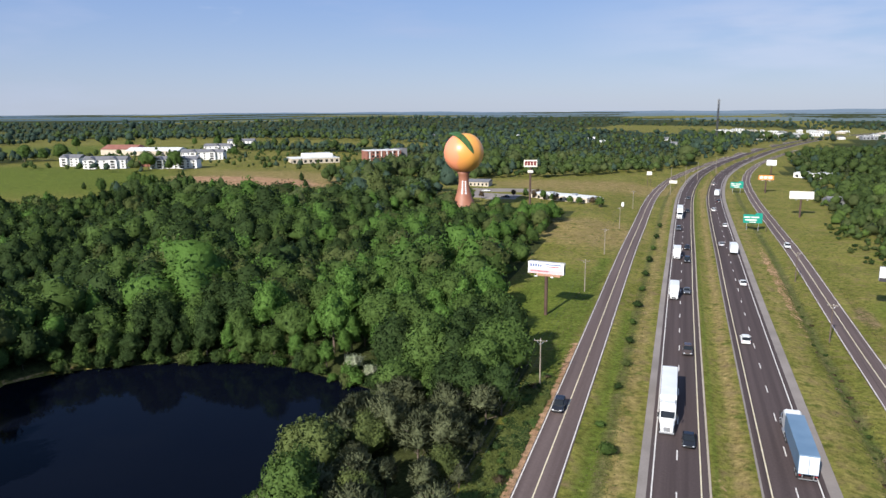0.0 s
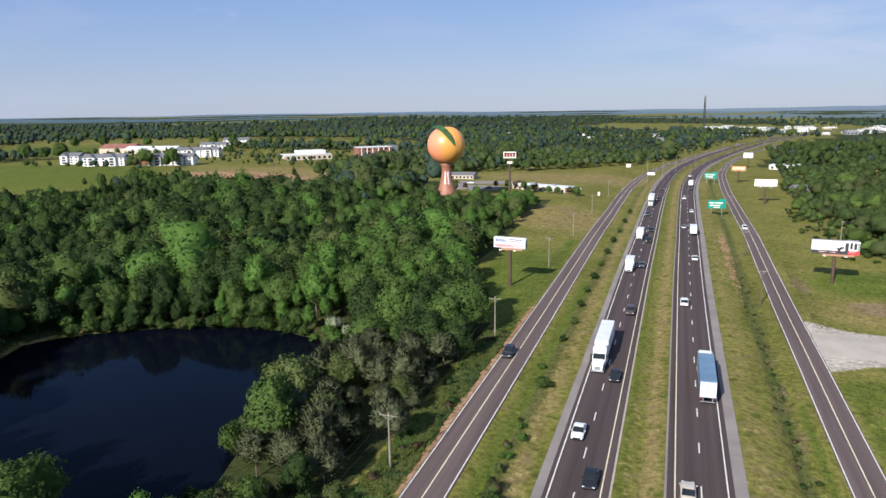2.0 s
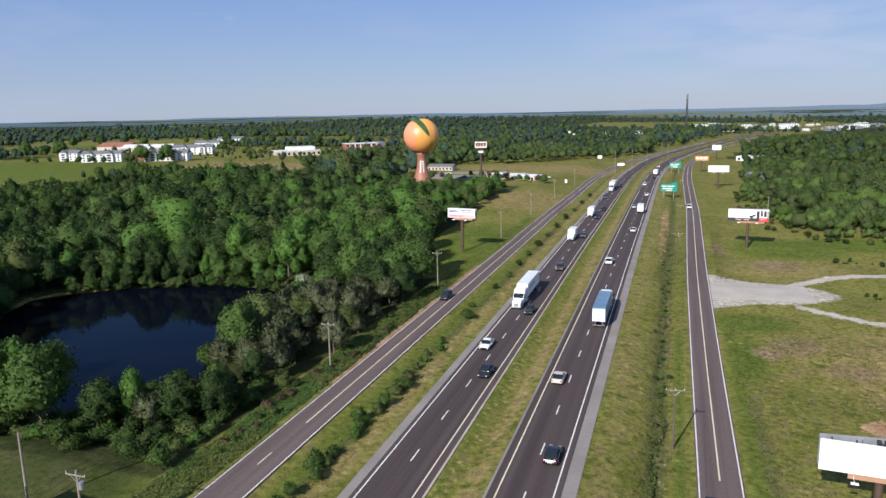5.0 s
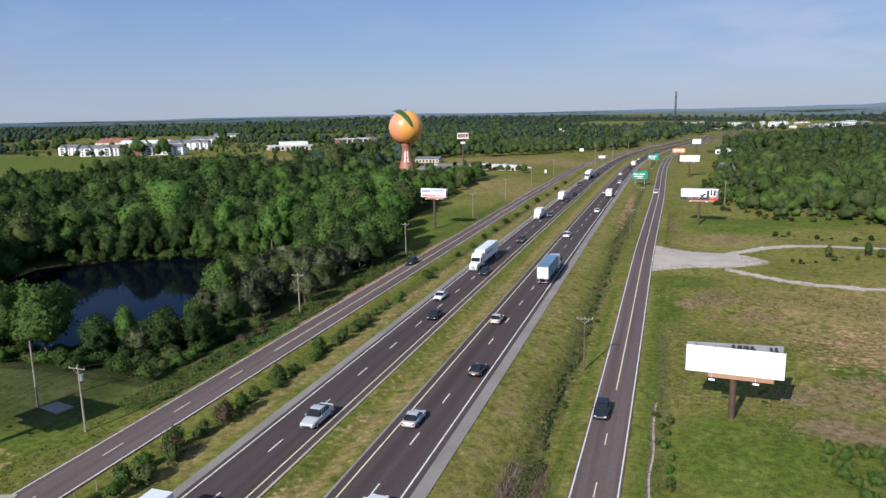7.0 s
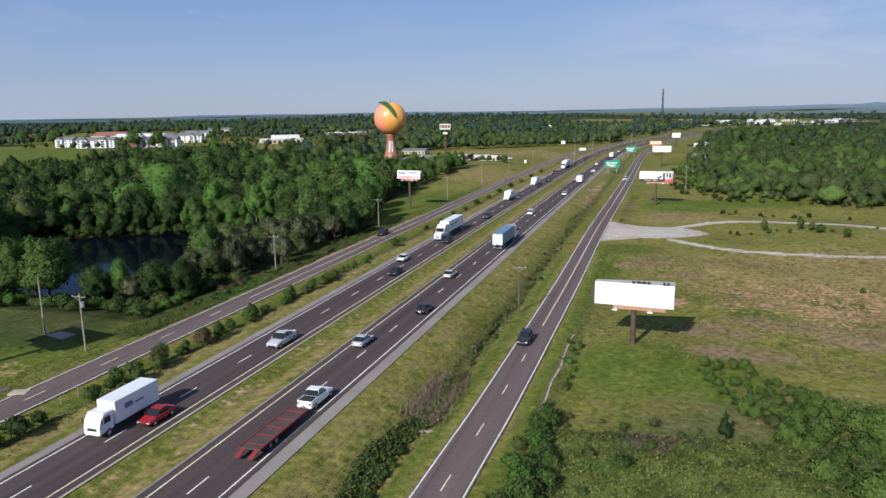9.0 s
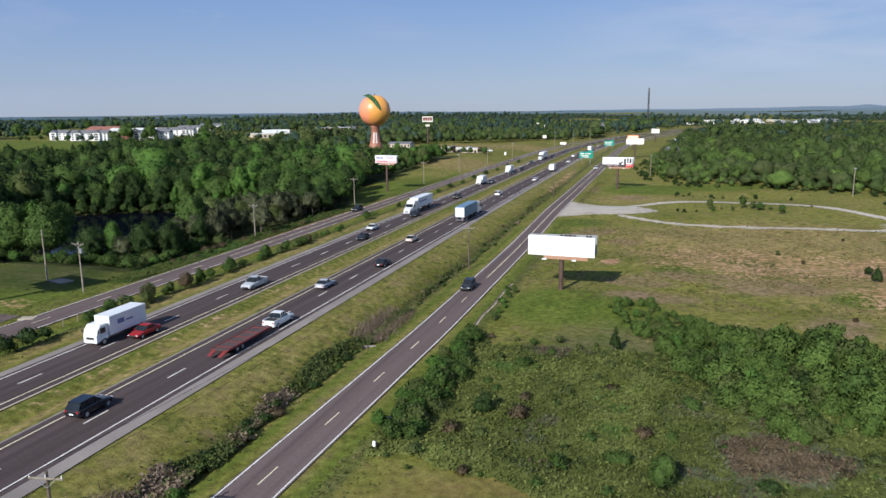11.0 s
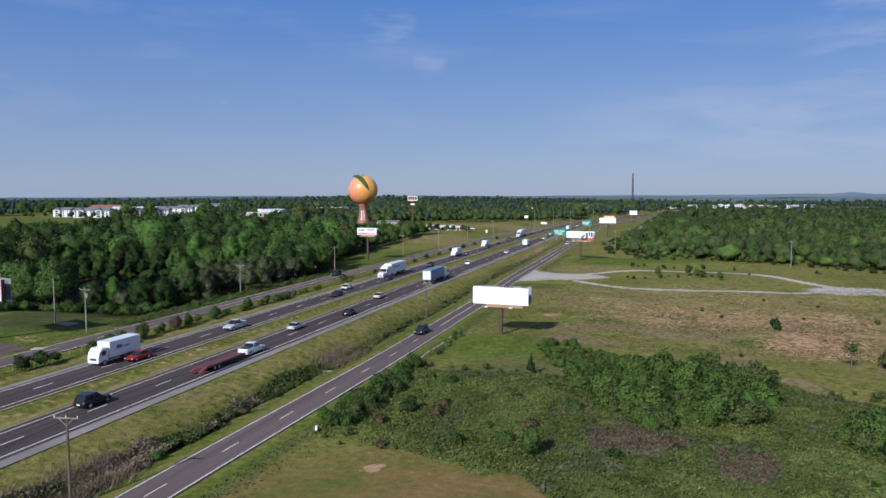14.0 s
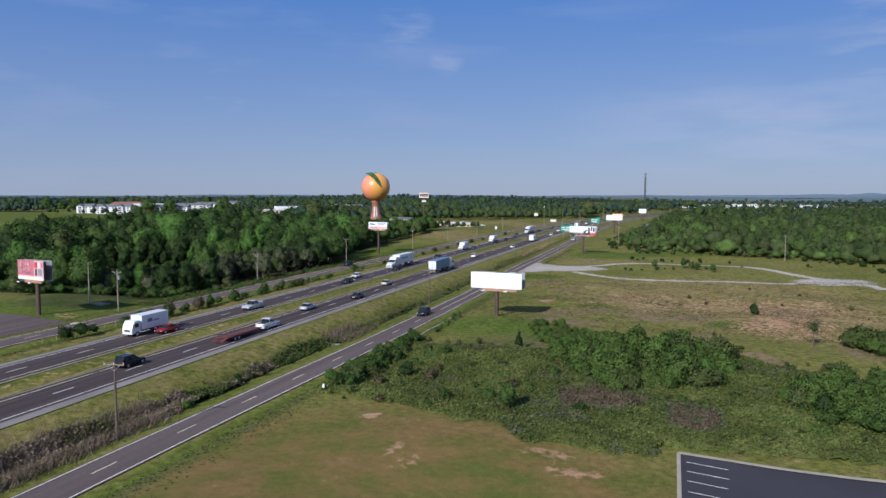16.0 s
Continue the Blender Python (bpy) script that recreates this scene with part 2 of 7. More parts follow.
def tube(bm, a, b, ra, rb=None, n=8):
    """A tapered round bar from a to b."""
    a, b = Vector(a), Vector(b)
    rb = ra if rb is None else rb
    q = (b - a).to_track_quat("Z", "Y")
    rings = []
    for p, r in ((a, ra), (b, rb)):
        rings.append([bm.verts.new(p + q @ Vector((r * math.cos(2 * math.pi * k / n), r * math.sin(2 * math.pi * k / n), 0))) for k in range(n)])
    for k in range(n):
        bm.faces.new((rings[0][k], rings[0][(k + 1) % n], rings[1][(k + 1) % n], rings[1][k]))
    bm.faces.new(rings[0][::-1])
    bm.faces.new(rings[1])


def loft(bm, sections, close=True):
    """Skins rings of equal length; the ends are capped."""
    rings = [[bm.verts.new(p) for p in s] for s in sections]
    n = len(rings[0])
    for r0, r1 in zip(rings, rings[1:]):
        for k in range(n):
            bm.faces.new((r0[k], r0[(k + 1) % n], r1[(k + 1) % n], r1[k]))
    if close:
        bm.faces.new(rings[0][::-1])
        bm.faces.new(rings[-1])
    bmesh.ops.recalc_face_normals(bm, faces=bm.faces[:])


def gable(bm, x0, x1, y0, y1, z0, h, over=0.4, along="x"):
    """A gabled roof over a rectangle, with eaves."""
    x0, x1, y0, y1 = x0 - over, x1 + over, y0 - over, y1 + over
    if along == "x":
        m = (y0 + y1) / 2
        a = [(x0, y0, z0), (x0, m, z0 + h), (x0, y1, z0)]
        b = [(x1, y0, z0), (x1, m, z0 + h), (x1, y1, z0)]
    else:
        m = (x0 + x1) / 2
        a = [(x0, y0, z0), (m, y0, z0 + h), (x1, y0, z0)]
        b = [(x0, y1, z0), (m, y1, z0 + h), (x1, y1, z0)]
    loft(bm, [a, b])


def spline(points, step):
    """Even points along a smooth line through the given ones."""
    pts = [Vector((*p, 0)) if len(p) == 2 else Vector(p) for p in points]
    out = []
    for i in range(len(pts) - 1):
        p0, p1, p2, p3 = pts[max(i - 1, 0)], pts[i], pts[i + 1], pts[min(i + 2, len(pts) - 1)]
        n = max(1, int((p2 - p1).length / step))
        for k in range(n):
            t = k / n
            out.append(0.5 * (2 * p1 + (p2 - p0) * t + (2 * p0 - 5 * p1 + 4 * p2 - p3) * t * t + (3 * p1 - p0 - 3 * p2 + p3) * t ** 3))
    out.append(pts[-1])
    return out

# ---- the lie of the land ----
AXIS = [(7.6, -400), (7.6, -250), (7.6, -100), (7.6, 0), (7.6, 100), (7.7, 180), (8.05, 240), (8.4, 310), (9.6, 400), (13.2, 470), (20.0, 540), (35.5, 632), (61, 743), (97, 882), (150, 1050), (225, 1230), (330, 1420)]
LEFT_AXIS = [(-20, -400), (-18.6, -250), (-17.8, -100), (-17.5, 0), (-17.4, 60), (-17.3, 134), (-17.3, 234), (-16.7, 294), (-15.5, 391), (-10.5, 468), (-2.0, 530), (18.5, 630), (44.5, 740), (81, 880), (134, 1050)]
RIGHT_AXIS = [(34.4, -400), (34.4, -250), (34.7, -100), (34.9, -50), (35.7, -10), (36.1, 20), (36.1, 130), (36.6, 190), (37.2, 255), (37.0, 315), (37.2, 414), (41.5, 515), (56, 620), (83, 735), (120, 860)]
HIGHWAY, FRONT_LEFT, FRONT_RIGHT = (spline(a, 6.0) for a in (AXIS, LEFT_AXIS, RIGHT_AXIS))
POND = [(-128, 92), (-123, 100), (-115, 106.5), (-102, 113.5), (-88, 118), (-77, 118), (-65, 114.5), (-53, 111), (-48.5, 104), (-50, 92), (-52, 78), (-51, 64), (-48, 52), (-50, 42), (-57, 36), (-66, 35), (-76, 39), (-92, 47), (-108, 58), (-121, 75)]
WATER_Z = -3.0


def sm(a, b, v):
    t = np.clip((v - a) / (b - a), 0, 1)
    return t * t * (3 - 2 * t)


def axis_x(line, y):
    return np.interp(y, [p.y for p in line], [p.x for p in line])


POND_LINE = spline(POND + POND[:1], 4.0)
PX, PY = np.array([p.x for p in POND_LINE]), np.array([p.y for p in POND_LINE])


def pond_side(x, y):
    """Signed distance to the shore, below nought over the water."""
    x, y = np.atleast_1d(np.asarray(x, float)), np.atleast_1d(np.asarray(y, float))
    d = np.full(x.shape, 1e9)
    inside = np.zeros(x.shape, bool)
    for i in range(len(PX) - 1):
        ax, ay, bx, by = PX[i], PY[i], PX[i + 1], PY[i + 1]
        ex, ey = bx - ax, by - ay
        t = np.clip(((x - ax) * ex + (y - ay) * ey) / (ex * ex + ey * ey + 1e-9), 0, 1)
        d = np.minimum(d, np.hypot(x - ax - t * ex, y - ay - t * ey))
        hit = ((ay > y) != (by > y)) & (x < ex * (y - ay) / (by - ay + 1e-12) + ax)
        inside ^= hit
    return np.where(inside, -d, d)


def ground_z(x, y):
    x, y = np.asarray(x, float), np.asarray(y, float)
    ax, lx, rx = axis_x(HIGHWAY, y), axis_x(FRONT_LEFT, y), axis_x(FRONT_RIGHT, y)
    far = np.hypot(x, y)
    z = 1.2 + 1.0 * sm(350, 900, y)
    # woods and fields beyond the western road
    left = sm(-6, -24, x - lx)
    z = z + left * (0.5 - 2.4 * sm(14, 34, y) + 4.2 * sm(120, 300, y) + 4.2 * sm(-160, -400, x) * sm(200, 400, y))
    # low ground by the eastern road
    right = sm(-15, -5, x - rx)
    z = z - right * (2.2 - 1.2 * sm(60, 140, y) - 0.8 * sm(140, 260, y)) - 0.9 * sm(4, -45, y) * sm(40, 85, x) + 0.9 * sm(25, 110, x - rx) * sm(40, 140, y)
    # ditches
    z = z - 0.55 * np.exp(-((x - ax) / 1.6) ** 2) * (y < 600)
    z = z - 0.7 * np.exp(-((x - rx + 7.4) / 1.3) ** 2) * (y < 330)
    z = z - 0.5 * np.exp(-((x - lx - 5.6) / 1.5) ** 2) * (y < 300)
    # gentle unevenness off the roads, long swells far off
    off = sm(7, 16, np.abs(x - lx)) * sm(16, 24, np.abs(x - ax)) * sm(6, 12, np.abs(x - rx))
    z = z + off * (0.25 * np.sin(x * 0.13 + 1.3 * np.sin(y * 0.07)) + 0.2 * np.sin(y * 0.19 + x * 0.05))
    z = z + sm(900, 2200, far) * (5 * np.sin(x * 0.0031 + 0.8) * np.sin(y * 0.0024) + 3 * np.sin(x * 0.0011 - y * 0.0017)) + 3.0 * sm(2500, 4700, far)
    p = pond_side(x.ravel(), y.ravel()).reshape(x.shape)
    z = np.where(p < 14, z * sm(-3, 14, p) + (WATER_Z - 0.03 + 0.2 * np.clip(p, -14, 14)) * (1 - sm(-3, 14, p)), z)
    return z


def gz(x, y):
    return float(ground_z(np.array([x]), np.array([y]))[0])


def blob(x, y, cx, cy, rx, ry):
    return np.clip(1.25 - ((x - cx) / rx) ** 2 - ((y - cy) / ry) ** 2, 0, 1)


# ---- ground sheet: fine near the road, coarse towards the horizon ----
def spread(lo, hi, step, reach, grow=1.16):
    mid = list(np.arange(lo, hi + 0.01, step))
    s, v, up = step, hi, []
    while v < reach:
        s *= grow
        v += s
        up.append(v)
    s, v, down = step, lo, []
    while v > -reach:
        s *= grow
        v -= s
        down.append(v)
    return np.array(down[::-1] + mid + up)


gx, gy = spread(-134, 130, 0.9, 4900), spread(-110, 300, 2.0, 4900)
GX, GY = np.meshgrid(gx, gy)
GZ = ground_z(GX, GY)
nx, ny = len(gx), len(gy)
idx = np.arange(nx * ny).reshape(ny, nx)
quads = np.stack([idx[:-1, :-1], idx[:-1, 1:], idx[1:, 1:], idx[1:, :-1]], -1).reshape(-1, 4)
ground_mesh = bpy.data.meshes.new("ground")
ground_mesh.from_pydata(np.stack([GX, GY, GZ], -1).reshape(-1, 3).tolist(), [], quads.tolist())
ground_mesh.shade_smooth()

# kinds of cover: dry mown grass, bare clay, dark ground such as leaf litter under trees, rough weeds
AX, LX, RX = axis_x(HIGHWAY, GY), axis_x(FRONT_LEFT, GY), axis_x(FRONT_RIGHT, GY)
off = GX - AX
dry = 0.75 * np.exp(-((off - 1.3) / 1.3) ** 2) + 0.36 * np.exp(-((off - 15.6) / 2.4) ** 2) + 0.6 * np.exp(-((off + 15.2) / 1.8) ** 2)
dry = dry + 0.8 * blob(GX, GY, 95, 85, 46, 32) + 0.75 * blob(GX, GY, 112, 52, 30, 30) + 0.5 * blob(GX, GY, 66, -46, 18, 10) + 0.8 * blob(GX, GY, -34, 272, 24, 34)
dry = dry + 0.5 * blob(GX, GY, 58, 156, 20, 14) + 0.45 * blob(GX, GY, 66, 12, 14, 9) + 0.8 * blob(GX, GY, -250, 395, 105, 70) + 0.8 * blob(GX, GY, -50, 430, 75, 36) + 0.4 * blob(GX, GY, 78, -16, 14, 8)
clay = 0.95 * blob(GX, GY, -265, 385, 60, 22) + 0.42 * blob(GX, GY, 27, 215, 2.0, 60) + 0.36 * blob(GX, GY, 84, 66, 26, 18) + 0.35 * blob(GX, GY, 118, 62, 16, 20) + 0.5 * blob(GX, GY, -40, 432, 50, 10) + 0.45 * blob(GX, GY, 108, 40, 12, 14)
clay = clay + 0.75 * np.exp(-((GX - LX + 3.4) / 0.8) ** 2) * sm(40, 60, GY) * (GY < 140) + 0.3 * blob(GX, GY, -29, -4, 4, 3) + 0.26 * np.exp(-((off + 1.6) / 0.9) ** 2) * (GY < 90)
clay = clay + 0.9 * blob(GX, GY, 52.8, -38, 1.0, 0.8) + 0.5 * blob(GX, GY, 74.8, -42.4, 3.6, 1.2) + 0.5 * blob(GX, GY, 79, -46, 3.2, 1.3) + 0.42 * blob(GX, GY, 75.7, -44.9, 2.0, 1.2) + 0.5 * blob(GX, GY, 59.6, -46.7, 1.2, 1.8) + 0.5 * blob(GX, GY, 62.5, -49.3, 1.6, 1.2) + 0.3 * blob(GX, GY, 80, -14, 8, 5) + 0.9 * blob(GX, GY, 57.5, 60, 2.5, 2.5)
field = blob(GX, GY, -620, 600, 200, 120) + blob(GX, GY, -420, 350, 190, 100) + blob(GX, GY, -350, 500, 170, 130) + blob(GX, GY, -600, 800, 330, 110)
open_left = (GX > LX - 10) | (field > 0.2) | (clay > 0.2) | (dry > 0.2) | ((GX > LX - 30) & (GY > 125) & (GY < 325)) | ((GY < 20) & (GX > -78)) | ((GX > -128) & (GX < -20) & (GY > 316) & (GY < 450))
dark_ground = np.where((GX < LX - 4) & ~open_left & (GY < 322), 1.0, 0.0)
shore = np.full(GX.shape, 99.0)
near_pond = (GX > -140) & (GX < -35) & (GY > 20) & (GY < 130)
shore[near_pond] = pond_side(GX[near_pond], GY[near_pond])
# the lawn by the pond takes part of the same dark colour
dark_ground = np.maximum(dark_ground, 0.6 * blob(GX, GY, -40, 12, 20, 17))
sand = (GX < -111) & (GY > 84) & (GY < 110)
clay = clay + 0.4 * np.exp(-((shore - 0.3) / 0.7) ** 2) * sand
dark_ground = np.where(sand & (shore < 0.6), 0.0, np.maximum(dark_ground, ((shore < 5.0) & (GY > 30)).astype(float)))
weeds = 0.95 * blob(GX, GY, 72, -4, 30, 30) + 0.8 * blob(GX, GY, -44, 12, 22, 14) + 0.95 * np.exp(-((GX - RX + 7.4) / 1.8) ** 2) + 0.8 * np.exp(-((GX - LX - 7.6) / 1.7) ** 2) + 0.8 * np.exp(-((GX - RX - 6.2) / 1.6) ** 2) * (GY < 70) + 0.8 * np.exp(-((GX - LX + 6.5) / 2.5) ** 2) * (GY > 15) * (GY < 110)


def along(line, half):
    """One on a line's middle, fading to nought past its half width."""
    out = np.zeros(GX.shape)
    for a, b in zip(line, line[1:]):
        box_ = (np.abs(GX - (a.x + b.x) / 2) < 12) & (np.abs(GY - (a.y + b.y) / 2) < 12)
        qx, qy = GX[box_], GY[box_]
        d = b - a
        t = np.clip(((qx - a.x) * d.x + (qy - a.y) * d.y) / d.length_squared, 0, 1)
        out[box_] = np.maximum(out[box_], np.clip(1.5 - 0.75 * np.hypot(qx - a.x - d.x * t, qy - a.y - d.y * t) / half, 0, 1))
    return out


TRACK_A = spline([(56, 137), (68, 148), (84, 153), (99, 152), (112, 142), (124, 128), (134, 114), (141, 100)], 3.0)
TRACK_B = spline([(56, 119), (66, 113), (80, 109), (96, 106), (116, 106), (127, 111), (139, 113)], 3.0)
gravel = np.maximum(along(TRACK_A, 1.25), along(TRACK_B, 1.0))
apron = np.clip(1.15 - ((GX - 40) / 27) ** 2 - ((GY - 131 + (GX - 40) * 0.05) / np.interp(GX, [38, 46, 60], [17, 12.5, 12])) ** 2, 0, 0.45) * 2.2 * (GX > RX + 1)
gravel = np.maximum(np.maximum(gravel, apron), 0.85 * blob(GX, GY, 131, 113, 13, 10))
soil, lush = np.zeros(GX.shape), np.zeros(GX.shape)
for cx, cy, rx, ry in ((75.5, -21, 4, 3), (53, 2.5, 5, 3), (91, 3, 5, 8), (66, 34, 10, 6), (73, 50, 13, 5), (86, 46, 13, 8), (92, 22, 7, 8), (99, 6, 8, 9), (52, 93, 6, 6), (59, 82, 6, 5), (63, 44, 9, 5), (57, 160, 9, 8), (47, 89, 4, 5), (80, -25, 9, 4), (89, -27, 7, 4), (29.3, 87, 1.8, 8), (43, 180, 3, 12), (112, 62, 12, 8), (120, 20, 7, 9)):
    soil = np.maximum(soil, 0.62 * blob(GX, GY, cx, cy, rx, ry))
for cx, cy, rx, ry in ((46, 106, 9, 8), (43, 86, 4, 14), (52, 24, 12, 14), (70, 54, 6, 5), (84, 67, 8, 5), (100, 39, 8, 6), (113, 46, 9, 6), (62, 185, 20, 18), (84, 195, 25, 14), (-26, 165, 7, 40), (64, 20, 8, 12), (85, -33, 12, 3)):
    lush = np.maximum(lush, 0.85 * blob(GX, GY, cx, cy, rx, ry))
lush = np.maximum(lush, 0.8 * np.exp(-((GX - RX + 4.6) / 1.0) ** 2) * (GY < 100))
lush = np.maximum(lush, 0.75 * np.exp(-((GX - RX - 4.6) / 1.6) ** 2) * (GY < 112))
lush = np.maximum(lush, 0.8 * np.exp(-((GX - LX - 6.0) / 2.2) ** 2) * (GY < 170))
lush = np.maximum(lush, 0.8 * np.exp(-((GX - LX + 6.0) / 3.0) ** 2) * (GY > 10) * (GY < 230))
lush = np.maximum(lush, 0.7 * np.exp(-((off + 2.3) / 0.8) ** 2))
lush = np.maximum(lush, 0.9 * blob(GX, GY, -42, 4, 24, 24))
lush = np.maximum(lush, 0.8 * blob(GX, GY, -33, 168, 15, 52))
lush = np.maximum(lush, 0.75 * blob(GX, GY, -420, 350, 190, 100))
lush = np.maximum(lush, 0.7 * blob(GX, GY, -620, 600, 200, 120))
far_wood = sm(430, 560, np.hypot(GX, GY)) * (np.abs(GX - AX) > 45) * (field < 0.2) * (np.sin(GX * 0.0042 + 1.1) + np.sin(GY * 0.0051 + GX * 0.0017) < 1.15)
dark_ground = np.maximum(dark_ground, 0.9 * far_wood)
mown = blob(GX, GY, 62, -62, 34, 32) * (GX > 41)
bare = ground_mesh.color_attributes.new("bare", "FLOAT_COLOR", "POINT")
bare.data.foreach_set("color", np.stack([np.clip(a, 0, 1) for a in (gravel, soil, lush, mown)], -1).reshape(-1).astype(np.float32))
cover = ground_mesh.color_attributes.new("cover", "FLOAT_COLOR", "POINT")
cover.data.foreach_set("color", np.stack([np.clip(a, 0, 1) for a in (dry, clay, dark_ground, weeds)], -1).reshape(-1).astype(np.float32))


def ground_material():
    m = bpy.data.materials.new("grass_and_soil")
    m.use_nodes = True
    n, l = m.node_tree.nodes, m.node_tree.links
    p = n["Principled BSDF"]
    p.inputs["Roughness"].default_value = 0.95
    p.inputs["Specular IOR Level"].default_value = 0.06
    tc = n.new("ShaderNodeTexCoord")
    at = n.new("ShaderNodeAttribute")
    at.attribute_name = "cover"
    sep = n.new("ShaderNodeSeparateColor")
    l.new(at.outputs["Color"], sep.inputs["Color"])
    at2 = n.new("ShaderNodeAttribute")
    at2.attribute_name = "bare"
    sep2 = n.new("ShaderNodeSeparateColor")
    l.new(at2.outputs["Color"], sep2.inputs["Color"])

    def noise_at(scale, detail=5.0):
        no = n.new("ShaderNodeTexNoise")
        no.inputs["Scale"].default_value = scale
        no.inputs["Detail"].default_value = detail
        l.new(tc.outputs["Object"], no.inputs["Vector"])
        return no.outputs["Fac"]

    def mix(fac, a, b):
        mx = n.new("ShaderNodeMixRGB")
        l.new(fac, mx.inputs[0])
        for k, c in ((1, a), (2, b)):
            if isinstance(c, tuple):
                mx.inputs[k].default_value = (*c, 1)
            else:
                l.new(c, mx.inputs[k])
        return mx.outputs["Color"]

    def ramp(fac, lo, hi):
        r = n.new("ShaderNodeMapRange")
        r.inputs["From Min"].default_value, r.inputs["From Max"].default_value = lo, hi
        l.new(fac, r.inputs["Value"])
        return r.outputs["Result"]

    def add(a, b, k):
        q = n.new("ShaderNodeMath")
        q.operation = "MULTIPLY_ADD"
        l.new(b, q.inputs[0])
        q.inputs[1].default_value = k
        l.new(a, q.inputs[2])
        return q.outputs["Value"]

    def fade(a):
        """Weaker on the mown lawn."""
        q = n.new("ShaderNodeMath")
        q.operation = "MULTIPLY"
        l.new(a, q.inputs[0])
        l.new(ramp(at2.outputs["Alpha"], 0.9, 0.0), q.inputs[1])
        return q.outputs["Value"]
    big, mid, small, blade = noise_at(0.045), noise_at(0.22), noise_at(1.1, 8.0), noise_at(5.0, 4.0)
    grass = mix(ramp(big, 0.35, 0.65), (0.132, 0.136, 0.026), (0.190, 0.179, 0.043))
    grass = mix(ramp(mid, 0.5, 0.9), grass, (0.224, 0.184, 0.064))
    dry_c = mix(ramp(mid, 0.3, 0.7), (0.208, 0.162, 0.056), (0.281, 0.216, 0.087))
    clay_c = mix(ramp(mid, 0.3, 0.7), (0.286, 0.165, 0.087), (0.413, 0.260, 0.152))
    dark_c = mix(ramp(mid, 0.3, 0.7), (0.032, 0.042, 0.013), (0.058, 0.065, 0.022))
    weed_c = mix(ramp(mid, 0.3, 0.7), (0.069, 0.095, 0.020), (0.138, 0.125, 0.051))
    c = mix(ramp(add(add(sep.outputs["Red"], mid, 0.3), small, 0.25), 0.42, 0.95), grass, dry_c)
    patch = noise_at(0.42, 7.0)
    worn, rank = fade(ramp(patch, 0.52, 0.78)), fade(ramp(patch, 0.46, 0.30))
    c = mix(worn, c, mix(ramp(small, 0.35, 0.65), (0.217, 0.162, 0.078), (0.154, 0.113, 0.057)))
    c = mix(rank, c, (0.094, 0.106, 0.022))
    turf_c = mix(ramp(add(mid, big, 0.6), 0.62, 0.98), (0.112, 0.120, 0.026), (0.205, 0.134, 0.050))
    c = mix(ramp(at2.outputs["Alpha"], 0.1, 0.75), c, turf_c)
    lush_c = mix(ramp(mid, 0.3, 0.7), (0.078, 0.108, 0.016), (0.125, 0.148, 0.027))
    soil_c = mix(ramp(mid, 0.3, 0.7), (0.172, 0.121, 0.066), (0.246, 0.173, 0.105))
    gravel_c = mix(ramp(mid, 0.3, 0.7), (0.37, 0.325, 0.27), (0.49, 0.43, 0.36))
    c = mix(ramp(add(add(sep2.outputs["Blue"], mid, 0.6), small, 0.3), 0.72, 1.2), c, lush_c)
    c = mix(ramp(add(add(sep2.outputs["Green"], mid, 0.6), small, 0.5), 0.85, 1.3), c, soil_c)
    c = mix(ramp(add(at.outputs["Alpha"], mid, 0.5), 0.7, 1.1), c, weed_c)
    c = mix(ramp(add(add(sep.outputs["Green"], mid, 0.5), small, 1.3), 1.16, 1.42), c, clay_c)
    c = mix(ramp(add(sep.outputs["Blue"], small, 0.3), 0.5, 0.9), c, dark_c)
    c = mix(ramp(add(add(sep2.outputs["Red"], mid, 0.4), small, 0.4), 0.8, 1.1), c, gravel_c)
    hv = n.new("ShaderNodeHueSaturation")
    vmul = n.new("ShaderNodeMapRange")
    vmul.inputs["To Min"].default_value, vmul.inputs["To Max"].default_value = -0.2, 1.6
    l.new(add(ramp(small, 0.3, 1.3), blade, 0.9), vmul.inputs["Value"])
    calm = n.new("ShaderNodeMath")
    calm.operation = "MULTIPLY_ADD"
    level = n.new("ShaderNodeMath")
    level.operation = "SUBTRACT"
    level.inputs[1].default_value = 1.0
    l.new(vmul.outputs["Result"], level.inputs[0])
    l.new(level.outputs["Value"], calm.inputs[0])
    l.new(ramp(at2.outputs["Alpha"], 1.45, 0.0), calm.inputs[1])
    calm.inputs[2].default_value = 1.0
    l.new(calm.outputs["Value"], hv.inputs["Value"])
    l.new(c, hv.inputs["Color"])
    l.new(hv.outputs["Color"], p.inputs["Base Color"])
    bu = n.new("ShaderNodeBump")
    bu.inputs["Strength"].default_value = 0.7
    bu.inputs["Distance"].default_value = 0.09
    l.new(small, bu.inputs["Height"])
    l.new(bu.outputs["Normal"], p.inputs["Normal"])
    return m


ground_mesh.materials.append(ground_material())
ground = tagged(new("ground", ground_mesh), "rolling grassland with dry mown verges and bare clay", "ground", kind="structure")


